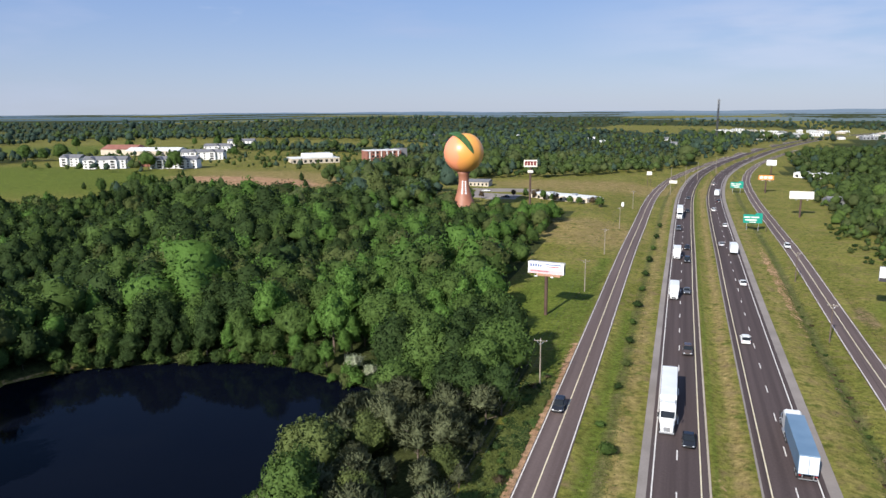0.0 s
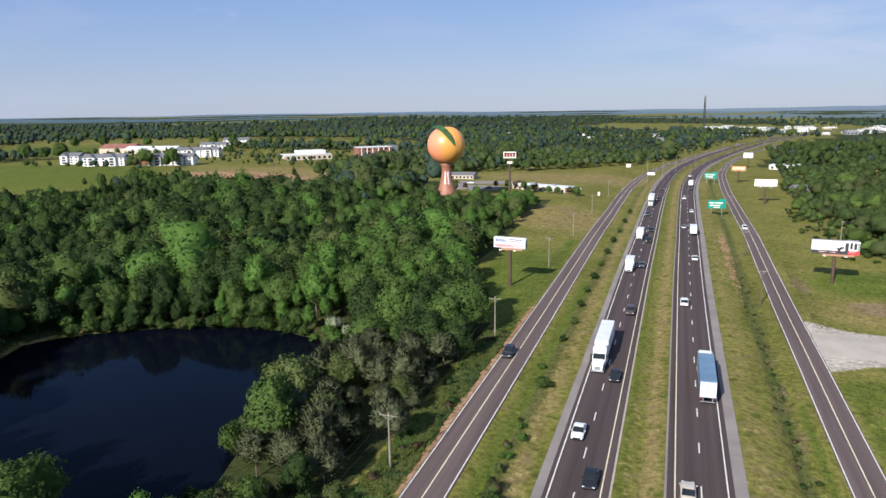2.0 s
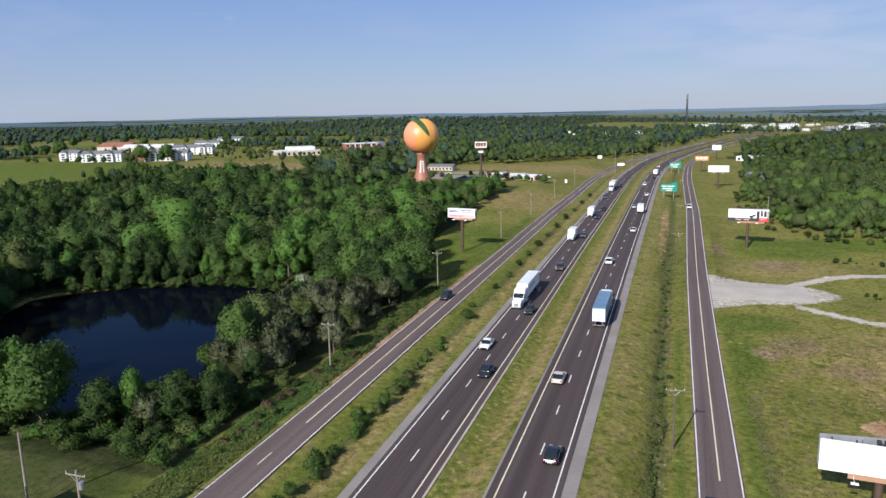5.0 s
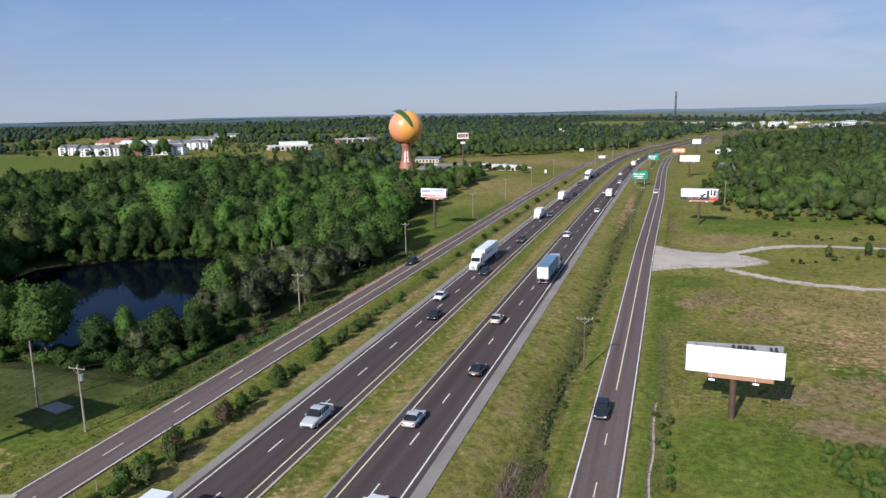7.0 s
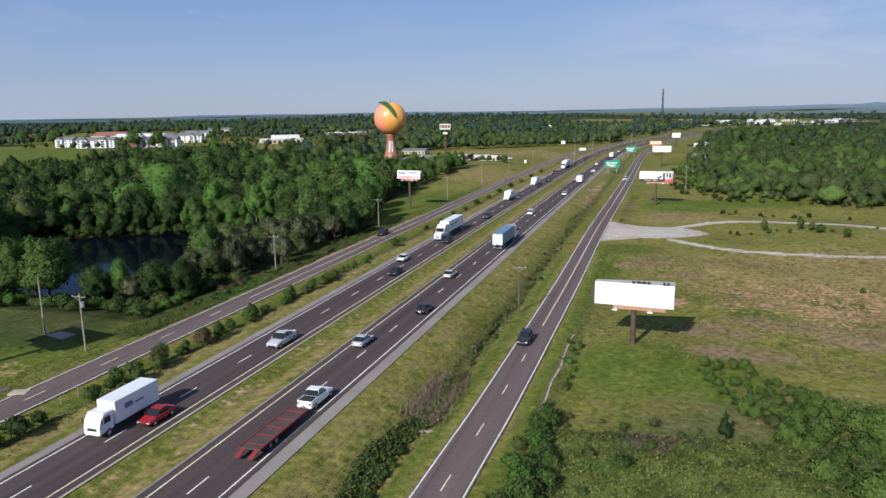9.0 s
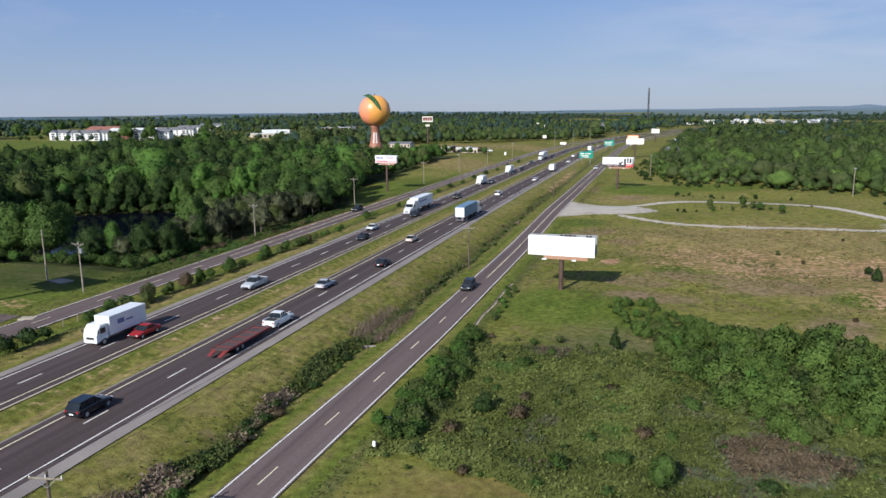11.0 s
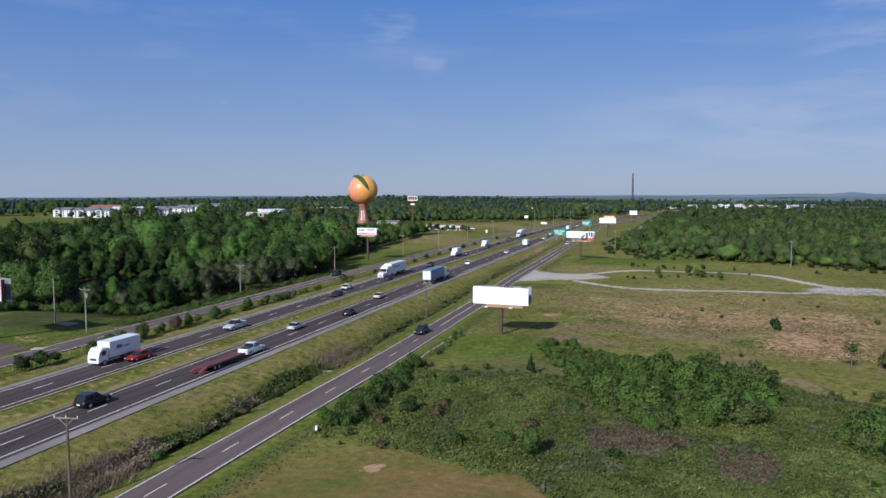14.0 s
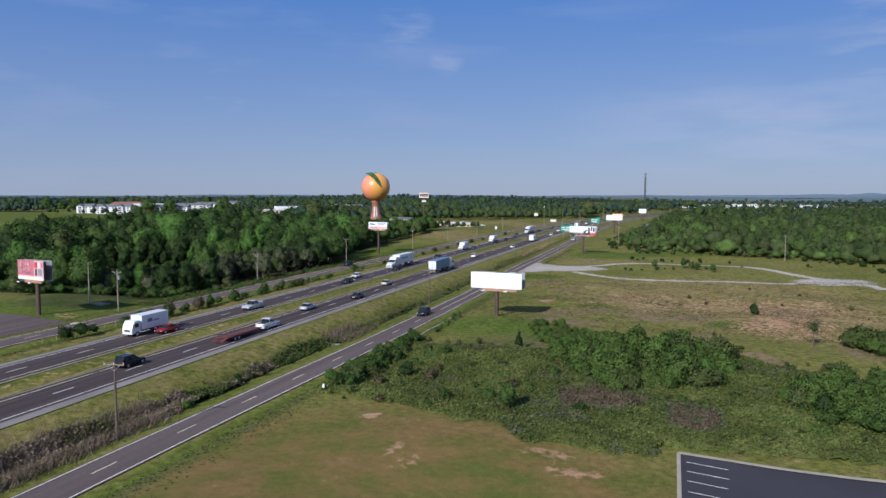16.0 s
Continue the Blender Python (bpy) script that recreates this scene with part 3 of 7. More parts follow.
def ribbon(line, lo, hi, lift, y0=-1e9, y1=1e9, lanes=1):
    """A strip along a road's axis between two offsets, lying on the land."""
    pts = [p for p in line if y0 <= p.y <= y1]
    verts, faces = [], []
    cols = lanes + 1
    for i, p in enumerate(pts):
        a, b = pts[max(i - 1, 0)], pts[min(i + 1, len(pts) - 1)]
        t = (b - a).normalized()
        nrm = Vector((t.y, -t.x, 0))
        for k in range(cols):
            q = p + nrm * (lo + (hi - lo) * k / lanes)
            verts.append((q.x, q.y, lift))
    vz = ground_z(np.array([v[0] for v in verts]), np.array([v[1] for v in verts]))
    verts = [(v[0], v[1], v[2] + float(z)) for v, z in zip(verts, vz)]
    for i in range(len(pts) - 1):
        for k in range(lanes):
            j = i * cols + k
            faces.append((j, j + 1, j + 1 + cols, j + cols))
    me = bpy.data.meshes.new("strip")
    me.from_pydata(verts, [], faces)
    me.shade_smooth()
    return me


def road_part(name, me, mat, parent, label=""):
    me.materials.append(mat)
    ob = new(name, me)
    ob.parent = parent
    if label:
        ob["label"] = label
    return ob


def stations(line, first, gap, last):
    """Points and headings at even distances along an axis."""
    s, want, out = 0.0, None, []
    for a, b in zip(line, line[1:]):
        d = (b - a).length
        if want is None and a.y >= first:
            want = s
        while want is not None and want < s + d:
            q = a + (b - a) * ((want - s) / d)
            if q.y > last:
                return out
            out.append((q, (b - a).normalized()))
            want += gap
        s += d
    return out


def dash_mesh(length, width, mat):
    bm = bmesh.new()
    box(bm, (0, 0, 0), (width, length, 0.012))
    me = bpy.data.meshes.new("lane_dash")
    bm.to_mesh(me)
    bm.free()
    me.materials.append(mat)
    return me


def dashes(line, off, me, parent, first, last, lift, gap=12.19):
    for q, t in stations(line, first, gap, last):
        p = q + Vector((t.y, -t.x, 0)) * off
        e = 2.0
        slope = (gz(p.x + t.x * e, p.y + t.y * e) - gz(p.x - t.x * e, p.y - t.y * e)) / (2 * e)
        share("lane_dash", me, parent, pose(p.x, p.y, gz(p.x, p.y) + lift, math.degrees(math.atan(slope)), 0, math.degrees(math.atan2(-t.x, t.y))))


LIFT = 0.10
highway = thing("road_highway", "dual two-lane dark asphalt highway with pale paved shoulders", "highway", kind="structure")
DASH = dash_mesh(3.2, 0.17, LINE_WHITE)
for off, inner in ((-7.35, 1), (7.55, -1)):
    outer = -inner
    lanes = road_part("carriageway", ribbon(HIGHWAY, off - (3.75 if inner > 0 else 3.3), off + (3.3 if inner > 0 else 3.9), LIFT, lanes=4), ASPHALT, highway)
    lo, hi = sorted((off + outer * (3.75 if inner > 0 else 3.9), off + outer * (5.0 if inner > 0 else 5.5)))
    road_part("shoulder", ribbon(HIGHWAY, lo, hi, LIFT - 0.006, lanes=2), SHOULDER, highway, "pale grey paved shoulder")
    lo, hi = sorted((off + inner * 3.3, off + inner * 4.1))
    road_part("inner_shoulder", ribbon(HIGHWAY, lo, hi, LIFT - 0.006), ASPHALT, highway)
    road_part("edge_line", ribbon(HIGHWAY, off + outer * 3.12 - 0.09, off + outer * 3.12 + 0.09, LIFT + 0.012), LINE_WHITE, highway)
    road_part("median_line", ribbon(HIGHWAY, off + inner * 3.12 - 0.09, off + inner * 3.12 + 0.09, LIFT + 0.012), LINE_YELLOW, highway)
    lo, hi = sorted((off + inner * 4.1, off + inner * 4.4))
    road_part("kerb_strip", ribbon(HIGHWAY, lo, hi, LIFT + 0.004, y1=420), SHOULDER if inner < 0 else CONCRETE, highway, "pale worn strip at the median's edge")
    dashes(HIGHWAY, off, DASH, highway, -181.0 if inner > 0 else -182.8, 620, LIFT + 0.012)

for name, line, w, solid, label in (("road_west_frontage", FRONT_LEFT, 2.62, 34, "narrow two-lane frontage road of worn asphalt"),
                                    ("road_east_frontage", FRONT_RIGHT, 2.4, 36, "narrow two-lane frontage road beside a grassy ditch")):
    road = thing(name, label, "road", kind="structure")
    road_part("carriageway", ribbon(line, -w - 0.25, w + 0.25, LIFT, lanes=4), ASPHALT_OLD, road)
    for s in (-1, 1):
        road_part("edge_line", ribbon(line, s * w - 0.08, s * w + 0.08, LIFT + 0.012), LINE_WHITE, road)
    road_part("centre_line", ribbon(line, -0.09, 0.09, LIFT + 0.012, y0=solid), LINE_YELLOW, road)
    ydash = dash_mesh(3.2, 0.14, LINE_YELLOW)
    dashes(line, 0.0, ydash, road, -150, solid - 4, LIFT + 0.012)

# pond
bm = bmesh.new()
vs = [bm.verts.new((p.x, p.y, WATER_Z)) for p in spline([((x + 90) * 1.12 - 90, (y - 62) * 1.12 + 62) for x, y in POND + POND[:1]], 6.0)[:-1]]
bm.faces.new(vs)
bmesh.ops.triangulate(bm, faces=bm.faces[:])
WATER = material("dark_pond_water", (0.002, 0.003, 0.007), (0.003, 0.004, 0.008), 0.05, 0.05, fine_scale=1.2, bump=0.02, spec=0.045)
WATER.node_tree.nodes["Principled BSDF"].inputs["IOR"].default_value = 1.33
pond = tagged(part("pond_water", bm, WATER), "still dark pond ringed by trees", "pond", kind="structure")

# gravel turn-off and the loop of track behind it
tagged(road_part("gravel_apron", ribbon(spline([(38.8, 131), (46, 130.5), (54, 130), (60, 130)], 2.0), -8, 8, 0.05, lanes=8), GRAVEL, None), "pale gravel apron off the frontage road", "gravel", kind="structure")
for line, w in ((TRACK_A, 0.8), (TRACK_B, 0.55)):
    tagged(road_part("gravel_track", ribbon(line, -w, w, 0.05, lanes=2), GRAVEL, None), "worn gravel track curving through the field", "track", kind="structure")


# paved lot with a pale kerb and painted bays
RUT = spline([(41.3, 3), (41.5, 10), (41.3, 16), (41.6, 22), (41.4, 30), (41.6, 37)], 0.8)
rut = thing("drainage_rut", "narrow washed-out gully of pale clay in the verge", "gully", kind="structure")
road_part("silt", ribbon(RUT, -0.02, 0.22, 0.03), CONCRETE, rut, "pale washed silt")
road_part("bank", ribbon(RUT, -0.30, -0.02, 0.04), BARK, rut, "dark cut bank of soil")


def lot(name, label, x0, x1, y0, y1, mat, lift=0.05, nx_=8, ny_=6, north=None):
    xs, ys = np.linspace(x0, x1, nx_ + 1), np.linspace(y0, y1, ny_ + 1)
    XX, YY = np.meshgrid(xs, ys)
    if north:
        YY = y0 + (YY - y0) * (np.interp(XX, [p[0] for p in north], [p[1] for p in north]) - y0) / (y1 - y0)
    ZZ = ground_z(XX, YY) + lift
    k = np.arange((nx_ + 1) * (ny_ + 1)).reshape(ny_ + 1, nx_ + 1)
    me = bpy.data.meshes.new(name)
    me.from_pydata(np.stack([XX, YY, ZZ], -1).reshape(-1, 3).tolist(), [], np.stack([k[:-1, :-1], k[:-1, 1:], k[1:, 1:], k[1:, :-1]], -1).reshape(-1, 4).tolist())
    me.materials.append(mat)
    return tagged(new(name, me), label, "parking lot", kind="structure")


NORTH_KERB = [(88.2, -36.4), (93, -37.1), (97, -38.0), (102, -38.8), (110, -39.4), (150, -40.5)]
car_park = lot("car_park", "dark asphalt car park with white bay lines", 88.4, 150, -110, -37.2, LOT, 0.06, 30, 30, NORTH_KERB)
for line, w in (([(88.2, -110), (88.2, -36.4)], 0.2), (NORTH_KERB, 0.38)):
    road_part("kerb", ribbon(spline(line, 2.0), -w, w, 0.16), CONCRETE, car_park, "pale concrete kerb")
bay = dash_mesh(4.1, 0.09, LINE_WHITE)
for k in range(9):
    yb = -39.4 - k * 2.85
    share("bay_line", bay, car_park, pose(90.95, yb, gz(91, yb) + 0.1, 0, 0, 77))
lot("paved_lot", "worn grey-brown paved lot beside the frontage road", -75, -22.5, -75, -9, ASPHALT_OLD, 0.05, 26, 30)
lot("diner_car_park", "pale grey car park below the water tower", -112, -82, 352, 374, SHOULDER, 0.05, 12, 10)
lot("diner_car_park", "pale grey car park below the water tower", -118, -76, 374, 398, SHOULDER, 0.05, 10, 10)

# ---- trees ----
rng = np.random.default_rng(7)


def ico(level):
    bm = bmesh.new()
    bmesh.ops.create_icosphere(bm, subdivisions=level, radius=1.0)
    bm.verts.ensure_lookup_table()
    d = np.array([v.co[:] for v in bm.verts])
    f = np.array([[v.index for v in q.verts] for q in bm.faces])
    bm.free()
    return d / np.linalg.norm(d, axis=1)[:, None], f


ICO = {k: ico(k) for k in (1, 2, 3)}


def crown_arrays(r, height, width, base, lobes, leaves, size, shape="round", level=3, wild=1.0, fuzz=0.05, twig=False, core=0.87):
    """A crown of many billowing boughs on a dome, thickly set with leaf sprays: corners, faces, normals."""
    cs, rs = [], []
    mid = np.array([0, 0, base + (height - base) * 0.45])
    half = (height - base) * 0.5
    for k in range(lobes):
        a, u = r.random() * 6.28, (k + r.random()) / lobes
        if shape == "cone":
            rad = width * 0.5 * (1 - u) ** 0.8
            cs.append((math.cos(a) * rad * 0.55, math.sin(a) * rad * 0.55, base + (height - base) * (0.08 + u * 0.88)))
            rs.append(max(0.04 * height, rad * 0.55))
            continue
        # boughs sit on a dome that is fuller below than above
        up = 1 - 1.75 * u
        flank = math.sqrt(max(0.0, 1 - up * up)) * ((1.0 - 0.22 * max(up, 0)) if shape == "round" else (0.86 - 0.3 * max(up, 0)))
        reach = r.uniform(0.5, 0.9)
        big = width * (0.065 + 0.11 * r.random() ** 1.3)
        cs.append((math.cos(a) * flank * width * 0.5 * reach, math.sin(a) * flank * width * 0.5 * reach, mid[2] + up * (half * reach if up > 0 else half * 0.85 * reach) + 0.05 * half))
        rs.append(big)
    cs, rs = np.array(cs), np.array(rs)
    d, f = ICO[level]
    o = cs - mid
    b = d @ o.T
    disc = b ** 2 - (o ** 2).sum(1) + rs ** 2
    t = np.where(disc > 0, b + np.sqrt(np.maximum(disc, 0)), 0)
    rad = np.maximum(t.max(1), width * (0.16 if shape == "cone" else 0.25))
    rad *= 1 + wild * 0.06 * r.normal(size=len(d))
    v = mid + d * (rad * (core if not twig else 0.66))[:, None]
    v[:, 2] = np.maximum(v[:, 2], base * 0.5)
    tri = v[f]
    fn = np.cross(tri[:, 1] - tri[:, 0], tri[:, 2] - tri[:, 0])
    area = np.linalg.norm(fn, axis=1)
    vn = np.zeros_like(v)
    for k in range(3):
        np.add.at(vn, f[:, k], fn)
    vn /= np.linalg.norm(vn, axis=1)[:, None] + 1e-9
    # most leaves sit where the light is, few under the skirts
    share_ = area * np.clip(0.75 + fn[:, 2] / (area + 1e-9), 0.12, 1.3)
    pick = r.choice(len(f), leaves, p=share_ / share_.sum())
    w = r.dirichlet((1, 1, 1), leaves)
    p = (tri[pick] * w[:, :, None]).sum(1)
    n0 = (vn[f[pick]] * w[:, :, None]).sum(1)
    n0 /= np.linalg.norm(n0, axis=1)[:, None] + 1e-9
    nrm = n0 + 0.75 * r.normal(size=(leaves, 3))
    nrm /= np.linalg.norm(nrm, axis=1)[:, None]
    p = p + n0 * (fuzz * width * (-0.1 + 1.4 * r.random(leaves)))[:, None]
    tt = np.cross(nrm, r.normal(size=(leaves, 3)))
    tt /= np.linalg.norm(tt, axis=1)[:, None]
    bb = np.cross(nrm, tt)
    s = size * (0.6 + 0.8 * r.random(leaves))[:, None]
    if twig:
        bb = n0 + 0.5 * r.normal(size=(leaves, 3)) + np.array((0, 0, 0.5))
        bb /= np.linalg.norm(bb, axis=1)[:, None]
        tt = np.cross(bb, r.normal(size=(leaves, 3)))
        tt /= np.linalg.norm(tt, axis=1)[:, None]
        lv = np.stack([p - tt * s * 0.55, p + tt * s * 0.55, p + bb * s * 3.0], 1).reshape(-1, 3)
    else:
        lv = np.stack([p - tt * s, p + tt * s * 0.8 + bb * s * 0.35, p + bb * s * 1.25 - tt * s * 0.15], 1).reshape(-1, 3)
    # every spray shows its face outwards
    q = lv.reshape(-1, 3, 3)
    turned = (np.cross(q[:, 1] - q[:, 0], q[:, 2] - q[:, 0]) * n0).sum(1) < 0
    q[turned] = q[turned][:, [0, 2, 1]]
    lv = q.reshape(-1, 3)
    soft = 0.6 * n0 + 0.7 * nrm * np.sign((nrm * n0).sum(1))[:, None]
    if twig:
        soft = n0 + 0.2 * nrm
    soft /= np.linalg.norm(soft, axis=1)[:, None]
    return (np.vstack([v, lv]), np.vstack([f, np.arange(leaves * 3).reshape(-1, 3) + len(v)]), np.vstack([vn, np.repeat(soft, 3, axis=0)]))


def array_mesh(name, v, f, mat, normals=None):
    me = bpy.data.meshes.new(name)
    me.vertices.add(len(v))
    me.vertices.foreach_set("co", np.asarray(v, np.float32).reshape(-1))
    f = np.asarray(f)
    me.loops.add(f.size)
    me.loops.foreach_set("vertex_index", f.reshape(-1).astype(np.int32))
    me.polygons.add(len(f))
    me.polygons.foreach_set("loop_start", np.arange(0, f.size, f.shape[1], dtype=np.int32))
    me.update(calc_edges=True)
    if normals is not None:
        me.shade_smooth()
        me.normals_split_custom_set_from_vertices(np.asarray(normals, np.float32))
    me.materials.append(mat)
    return me


def trunk_mesh(r, height, base, width):
    """A tapered, slightly bent trunk with limbs that reach into the crown."""
    bm = bmesh.new()
    top = height * 0.8
    rad = 0.018 * height + 0.03
    a = Vector((0, 0, -0.4))
    for k in range(3):
        b = Vector((r.normal() * 0.12, r.normal() * 0.12, top * (k + 1) / 3))
        tube(bm, a, b, rad * (1 - 0.28 * k), rad * (1 - 0.28 * (k + 1)), 6)
        a = b
    for k in range(5):
        an = k * 2.4 + r.random()
        z = base + (top - base) * (0.1 + 0.15 * k)
        tube(bm, (0, 0, z), (math.cos(an) * width * 0.3, math.sin(an) * width * 0.3, z + height * 0.14), rad * 0.4, rad * 0.12, 4)
    me = bpy.data.meshes.new("trunk")
    bm.to_mesh(me)
    bm.free()
    me.materials.append(BARK)
    return me


# height, width, crown base, lobes, leaves, leaf size, form, colour, label
KINDS = {
    "oak": (10.5, 8.6, 0.5, 64, 1900, 0.25, "round", "mid", "broad leafy deciduous tree in mid-green spring leaf"),
    "poplar": (12.5, 6.4, 0.5, 60, 1800, 0.23, "tall", "bright", "tall deciduous tree in bright fresh green leaf"),
    "gum": (11.0, 7.8, 0.5, 60, 1900, 0.25, "round", "dark", "dense dark green deciduous tree"),
    "elm": (9.5, 8.0, 0.5, 56, 1800, 0.25, "round", "olive", "olive-green deciduous tree with an open crown"),
    "willow": (7.5, 6.4, 0.3, 40, 1800, 0.17, "round", "grey", "thin grey-brown tree barely in leaf"),
    "thin": (10.0, 8.0, 3.2, 26, 900, 0.24, "round", "olive", "thin young tree with a sparse airy crown"),
    "pine": (8.0, 4.2, 0.4, 34, 1000, 0.2, "cone", "dark", "small conical dark green pine"),
    "dogwood": (5.5, 6.0, 0.5, 34, 1400, 0.15, "round", "white", "low spreading tree in white blossom"),
    "plum": (5.4, 5.2, 0.9, 26, 600, 0.2, "round", "rust", "small round tree with reddish-brown leaves"),
}
MODELS = {}
for kind, (h, w, base, lobes, leaves, size, form, colour, label) in KINDS.items():
    MODELS[kind] = []
    for k in range(4):
        v, f, nr = crown_arrays(rng, h * (0.92 + 0.06 * k), w * (1.1 - 0.07 * k), base, lobes - 5 * k, leaves, size, form, 3, 1.0, 0.085 if kind != "thin" else 0.3, kind == "willow", 0.87 if kind != "thin" else 0.3)
        MODELS[kind].append((array_mesh("crown", v, f, LEAF[colour], nr), trunk_mesh(rng, h, base, w)))


def tree(kind, x, y, scale=1.0, turn=None, label="", group="trees of the wood", z=None, slim=1.0):
    crown, trunk = MODELS[kind][int(rng.integers(4))]
    turn = rng.random() * 360 if turn is None else turn
    s = scale
    ob = thing("tree", label or KINDS[kind][8], "tree", None, group)
    ob.matrix_basis = pose(x, y, (gz(x, y) if z is None else z), 0, 0, turn) @ Matrix.Diagonal((s * slim * rng.uniform(0.9, 1.12), s * slim * rng.uniform(0.9, 1.12), s, 1))
    share("trunk", trunk, ob)
    share("crown", crown, ob)
    return ob


def scatter(x0, x1, y0, y1, gap, keep):
    """Jittered points over a rectangle for which keep() holds."""
    out = []
    for y in np.arange(y0, y1, gap * 0.87):
        for x in np.arange(x0, x1, gap):
            px, py = x + rng.uniform(-0.48, 0.48) * gap, y + rng.uniform(-0.48, 0.48) * gap
            if keep(px, py):
                out.append((px, py))
    return out


def lx_at(y):
    return float(axis_x(FRONT_LEFT, y))


def wood_left(x, y):
    """The wood west of the frontage road, round the pond."""
    edge = lx_at(y) - np.interp(y, [10, 20, 32, 45, 60, 100, 128, 155, 180, 205, 240, 270, 300, 315], [48, 28, 14, 11, 9, 10, 14, 26, 31, 30, 32, 33, 32, 48])
    if x > edge or pond_side(x, y)[0] < (2.5 if x < -111 and 82 < y < 110 else 1.2):
        return False
    if y < 50 and x > -96:
        return False
    if ((x + 95) / 9) ** 2 + ((y - 303) / 11) ** 2 < 1:
        return False
    if -44 < x < -20 and 152 < y < 166:
        return False
    if -67 < x < -54 and 110 < y < 120:
        return False
    back = np.interp(x, [-430, -370, -318, -258, -200, -160, -120, -104, -90, -60, -48], [165, 205, 240, 305, 318, 318, 314, 303, 300, 305, 296])
    return y < back


NEAR = scatter(-205, -20, 16, 318, 5.6, wood_left)
NEAR.sort(key=lambda p: (p[0] + 20) ** 2 * 0.8 + (p[1] - 60) ** 2)


def wood_kind(x, y):
    u = rng.random()
    if -78 < x < -42 and 116 < y < 146:
        return "poplar" if u < 0.75 else "oak"
    if x > -57 and 44 < y < 98:
        return "willow" if u < 0.86 else ("elm" if u < 0.94 else "oak")
    if y < 44:
        return "gum" if u < 0.45 else ("poplar" if u < 0.55 else "oak")
    n = math.sin(x * 0.06) + math.sin(y * 0.05 + x * 0.02)
    if n > 0.6:
        return "poplar" if u < 0.4 else "oak"
    if x < -95:
        return "gum" if u < 0.72 else ("oak" if u < 0.95 else "elm")
    if n < -0.6:
        return "gum" if u < 0.55 else "oak"
    return "oak" if u < 0.45 else ("elm" if u < 0.65 else ("gum" if u < 0.8 else "poplar"))


SINGLE = 210
for x, y in NEAR[:SINGLE]:
    tree(wood_kind(x, y), x, y, rng.choice([0.62, 0.8, 0.95, 1.05, 1.18, 1.3]) * rng.uniform(0.92, 1.06) * (0.85 if y < 40 else 1.0) * (0.72 if y > 205 else 1.0))


def low(x, y):
    """Lower growth before the tower's foot."""
    return 0.68 if y > 205 and -120 < x < 0 else 1.0


def grove(name, label, places, leaves, size, height=(8.5, 12.5), colours=("mid", "bright", "dark", "olive"), weights=(0.42, 0.2, 0.24, 0.14), width=0.7, level=3, wild=1.2, fuzz=0.08):
    """A far wood whose trees run together: one mesh, with a crown of leaf cards for each tree."""
    vs, fs, mi, ns, off = [], [], [], [], 0
    protos = {}
    for c in range(len(colours)):
        for k in range(5):
            protos[c, k] = crown_arrays(rng, 10.0, 10.0 * width, 0.2, 40 if level > 1 else 16, leaves, size, "round" if k < 4 else "tall", level, wild, fuzz)
    zs = ground_z(np.array([p[0] for p in places]), np.array([p[1] for p in places]))
    for (x, y), z in zip(places, zs):
        swell = math.sin(x * 0.071 + 2 * math.sin(y * 0.033)) + math.sin(y * 0.083 + 1.7 * math.sin(x * 0.041))
        lean = 2.0 * min(1.0, max(-1.0, (x + 112) / 50)) if x > -430 and y < 330 else 0.0
        tilt = np.array(weights) * np.exp(np.array([0.0, 0.55, -0.55, 0.1])[:len(weights)] * (swell + lean))
        c = int(rng.choice(len(colours), p=tilt / tilt.sum()))
        v, f, nr = protos[c, int(rng.integers(5))]
        s = rng.uniform(*height) / 10.0 * (1 + 0.16 * swell) * low(x, y) * rng.choice((0.7, 0.9, 1.05, 1.25))
        a = rng.random() * 6.28
        ca, sa = math.cos(a) * s, math.sin(a) * s
        w = np.empty_like(v)
        wide = rng.uniform(0.8, 1.25)
        ca, sa = ca * wide, sa * wide
        w[:, 0], w[:, 1], w[:, 2] = v[:, 0] * ca - v[:, 1] * sa + x, v[:, 0] * sa + v[:, 1] * ca + y, v[:, 2] * s + z
        vs.append(w)
        q = nr.copy()
        q[:, 0], q[:, 1] = (nr[:, 0] * ca - nr[:, 1] * sa) / s, (nr[:, 0] * sa + nr[:, 1] * ca) / s
        ns.append(q)
        fs.append(f + off)
        mi.append(np.full(len(f), c))
        off += len(v)
    me = array_mesh(name, np.concatenate(vs), np.concatenate(fs), LEAF[colours[0]], np.concatenate(ns))
    for c in colours[1:]:
        me.materials.append(LEAF[c])
    me.polygons.foreach_set("material_index", np.concatenate(mi).astype(np.int32))
    return tagged(new(name, me), label, "woodland", kind="stuff")


# trees that lean over the pond
for i in range(0, len(POND_LINE) - 1):
    p, q = POND_LINE[i], POND_LINE[i + 1]
    n = Vector((-(q - p).y, (q - p).x, 0)).normalized()
    for o in (n, -n):
        t = p + o * rng.uniform(0.4, 1.6)
        if pond_side(t.x, t.y)[0] > 0.3 and (t.y > 60 or t.x < -84) and not (t.x < -119 and 88 < t.y < 104) and not (-67 < t.x < -54 and 110 < t.y < 120):
            tree(wood_kind(t.x, t.y), t.x, t.y, rng.uniform(0.5, 0.85), group="trees on the pond's bank")
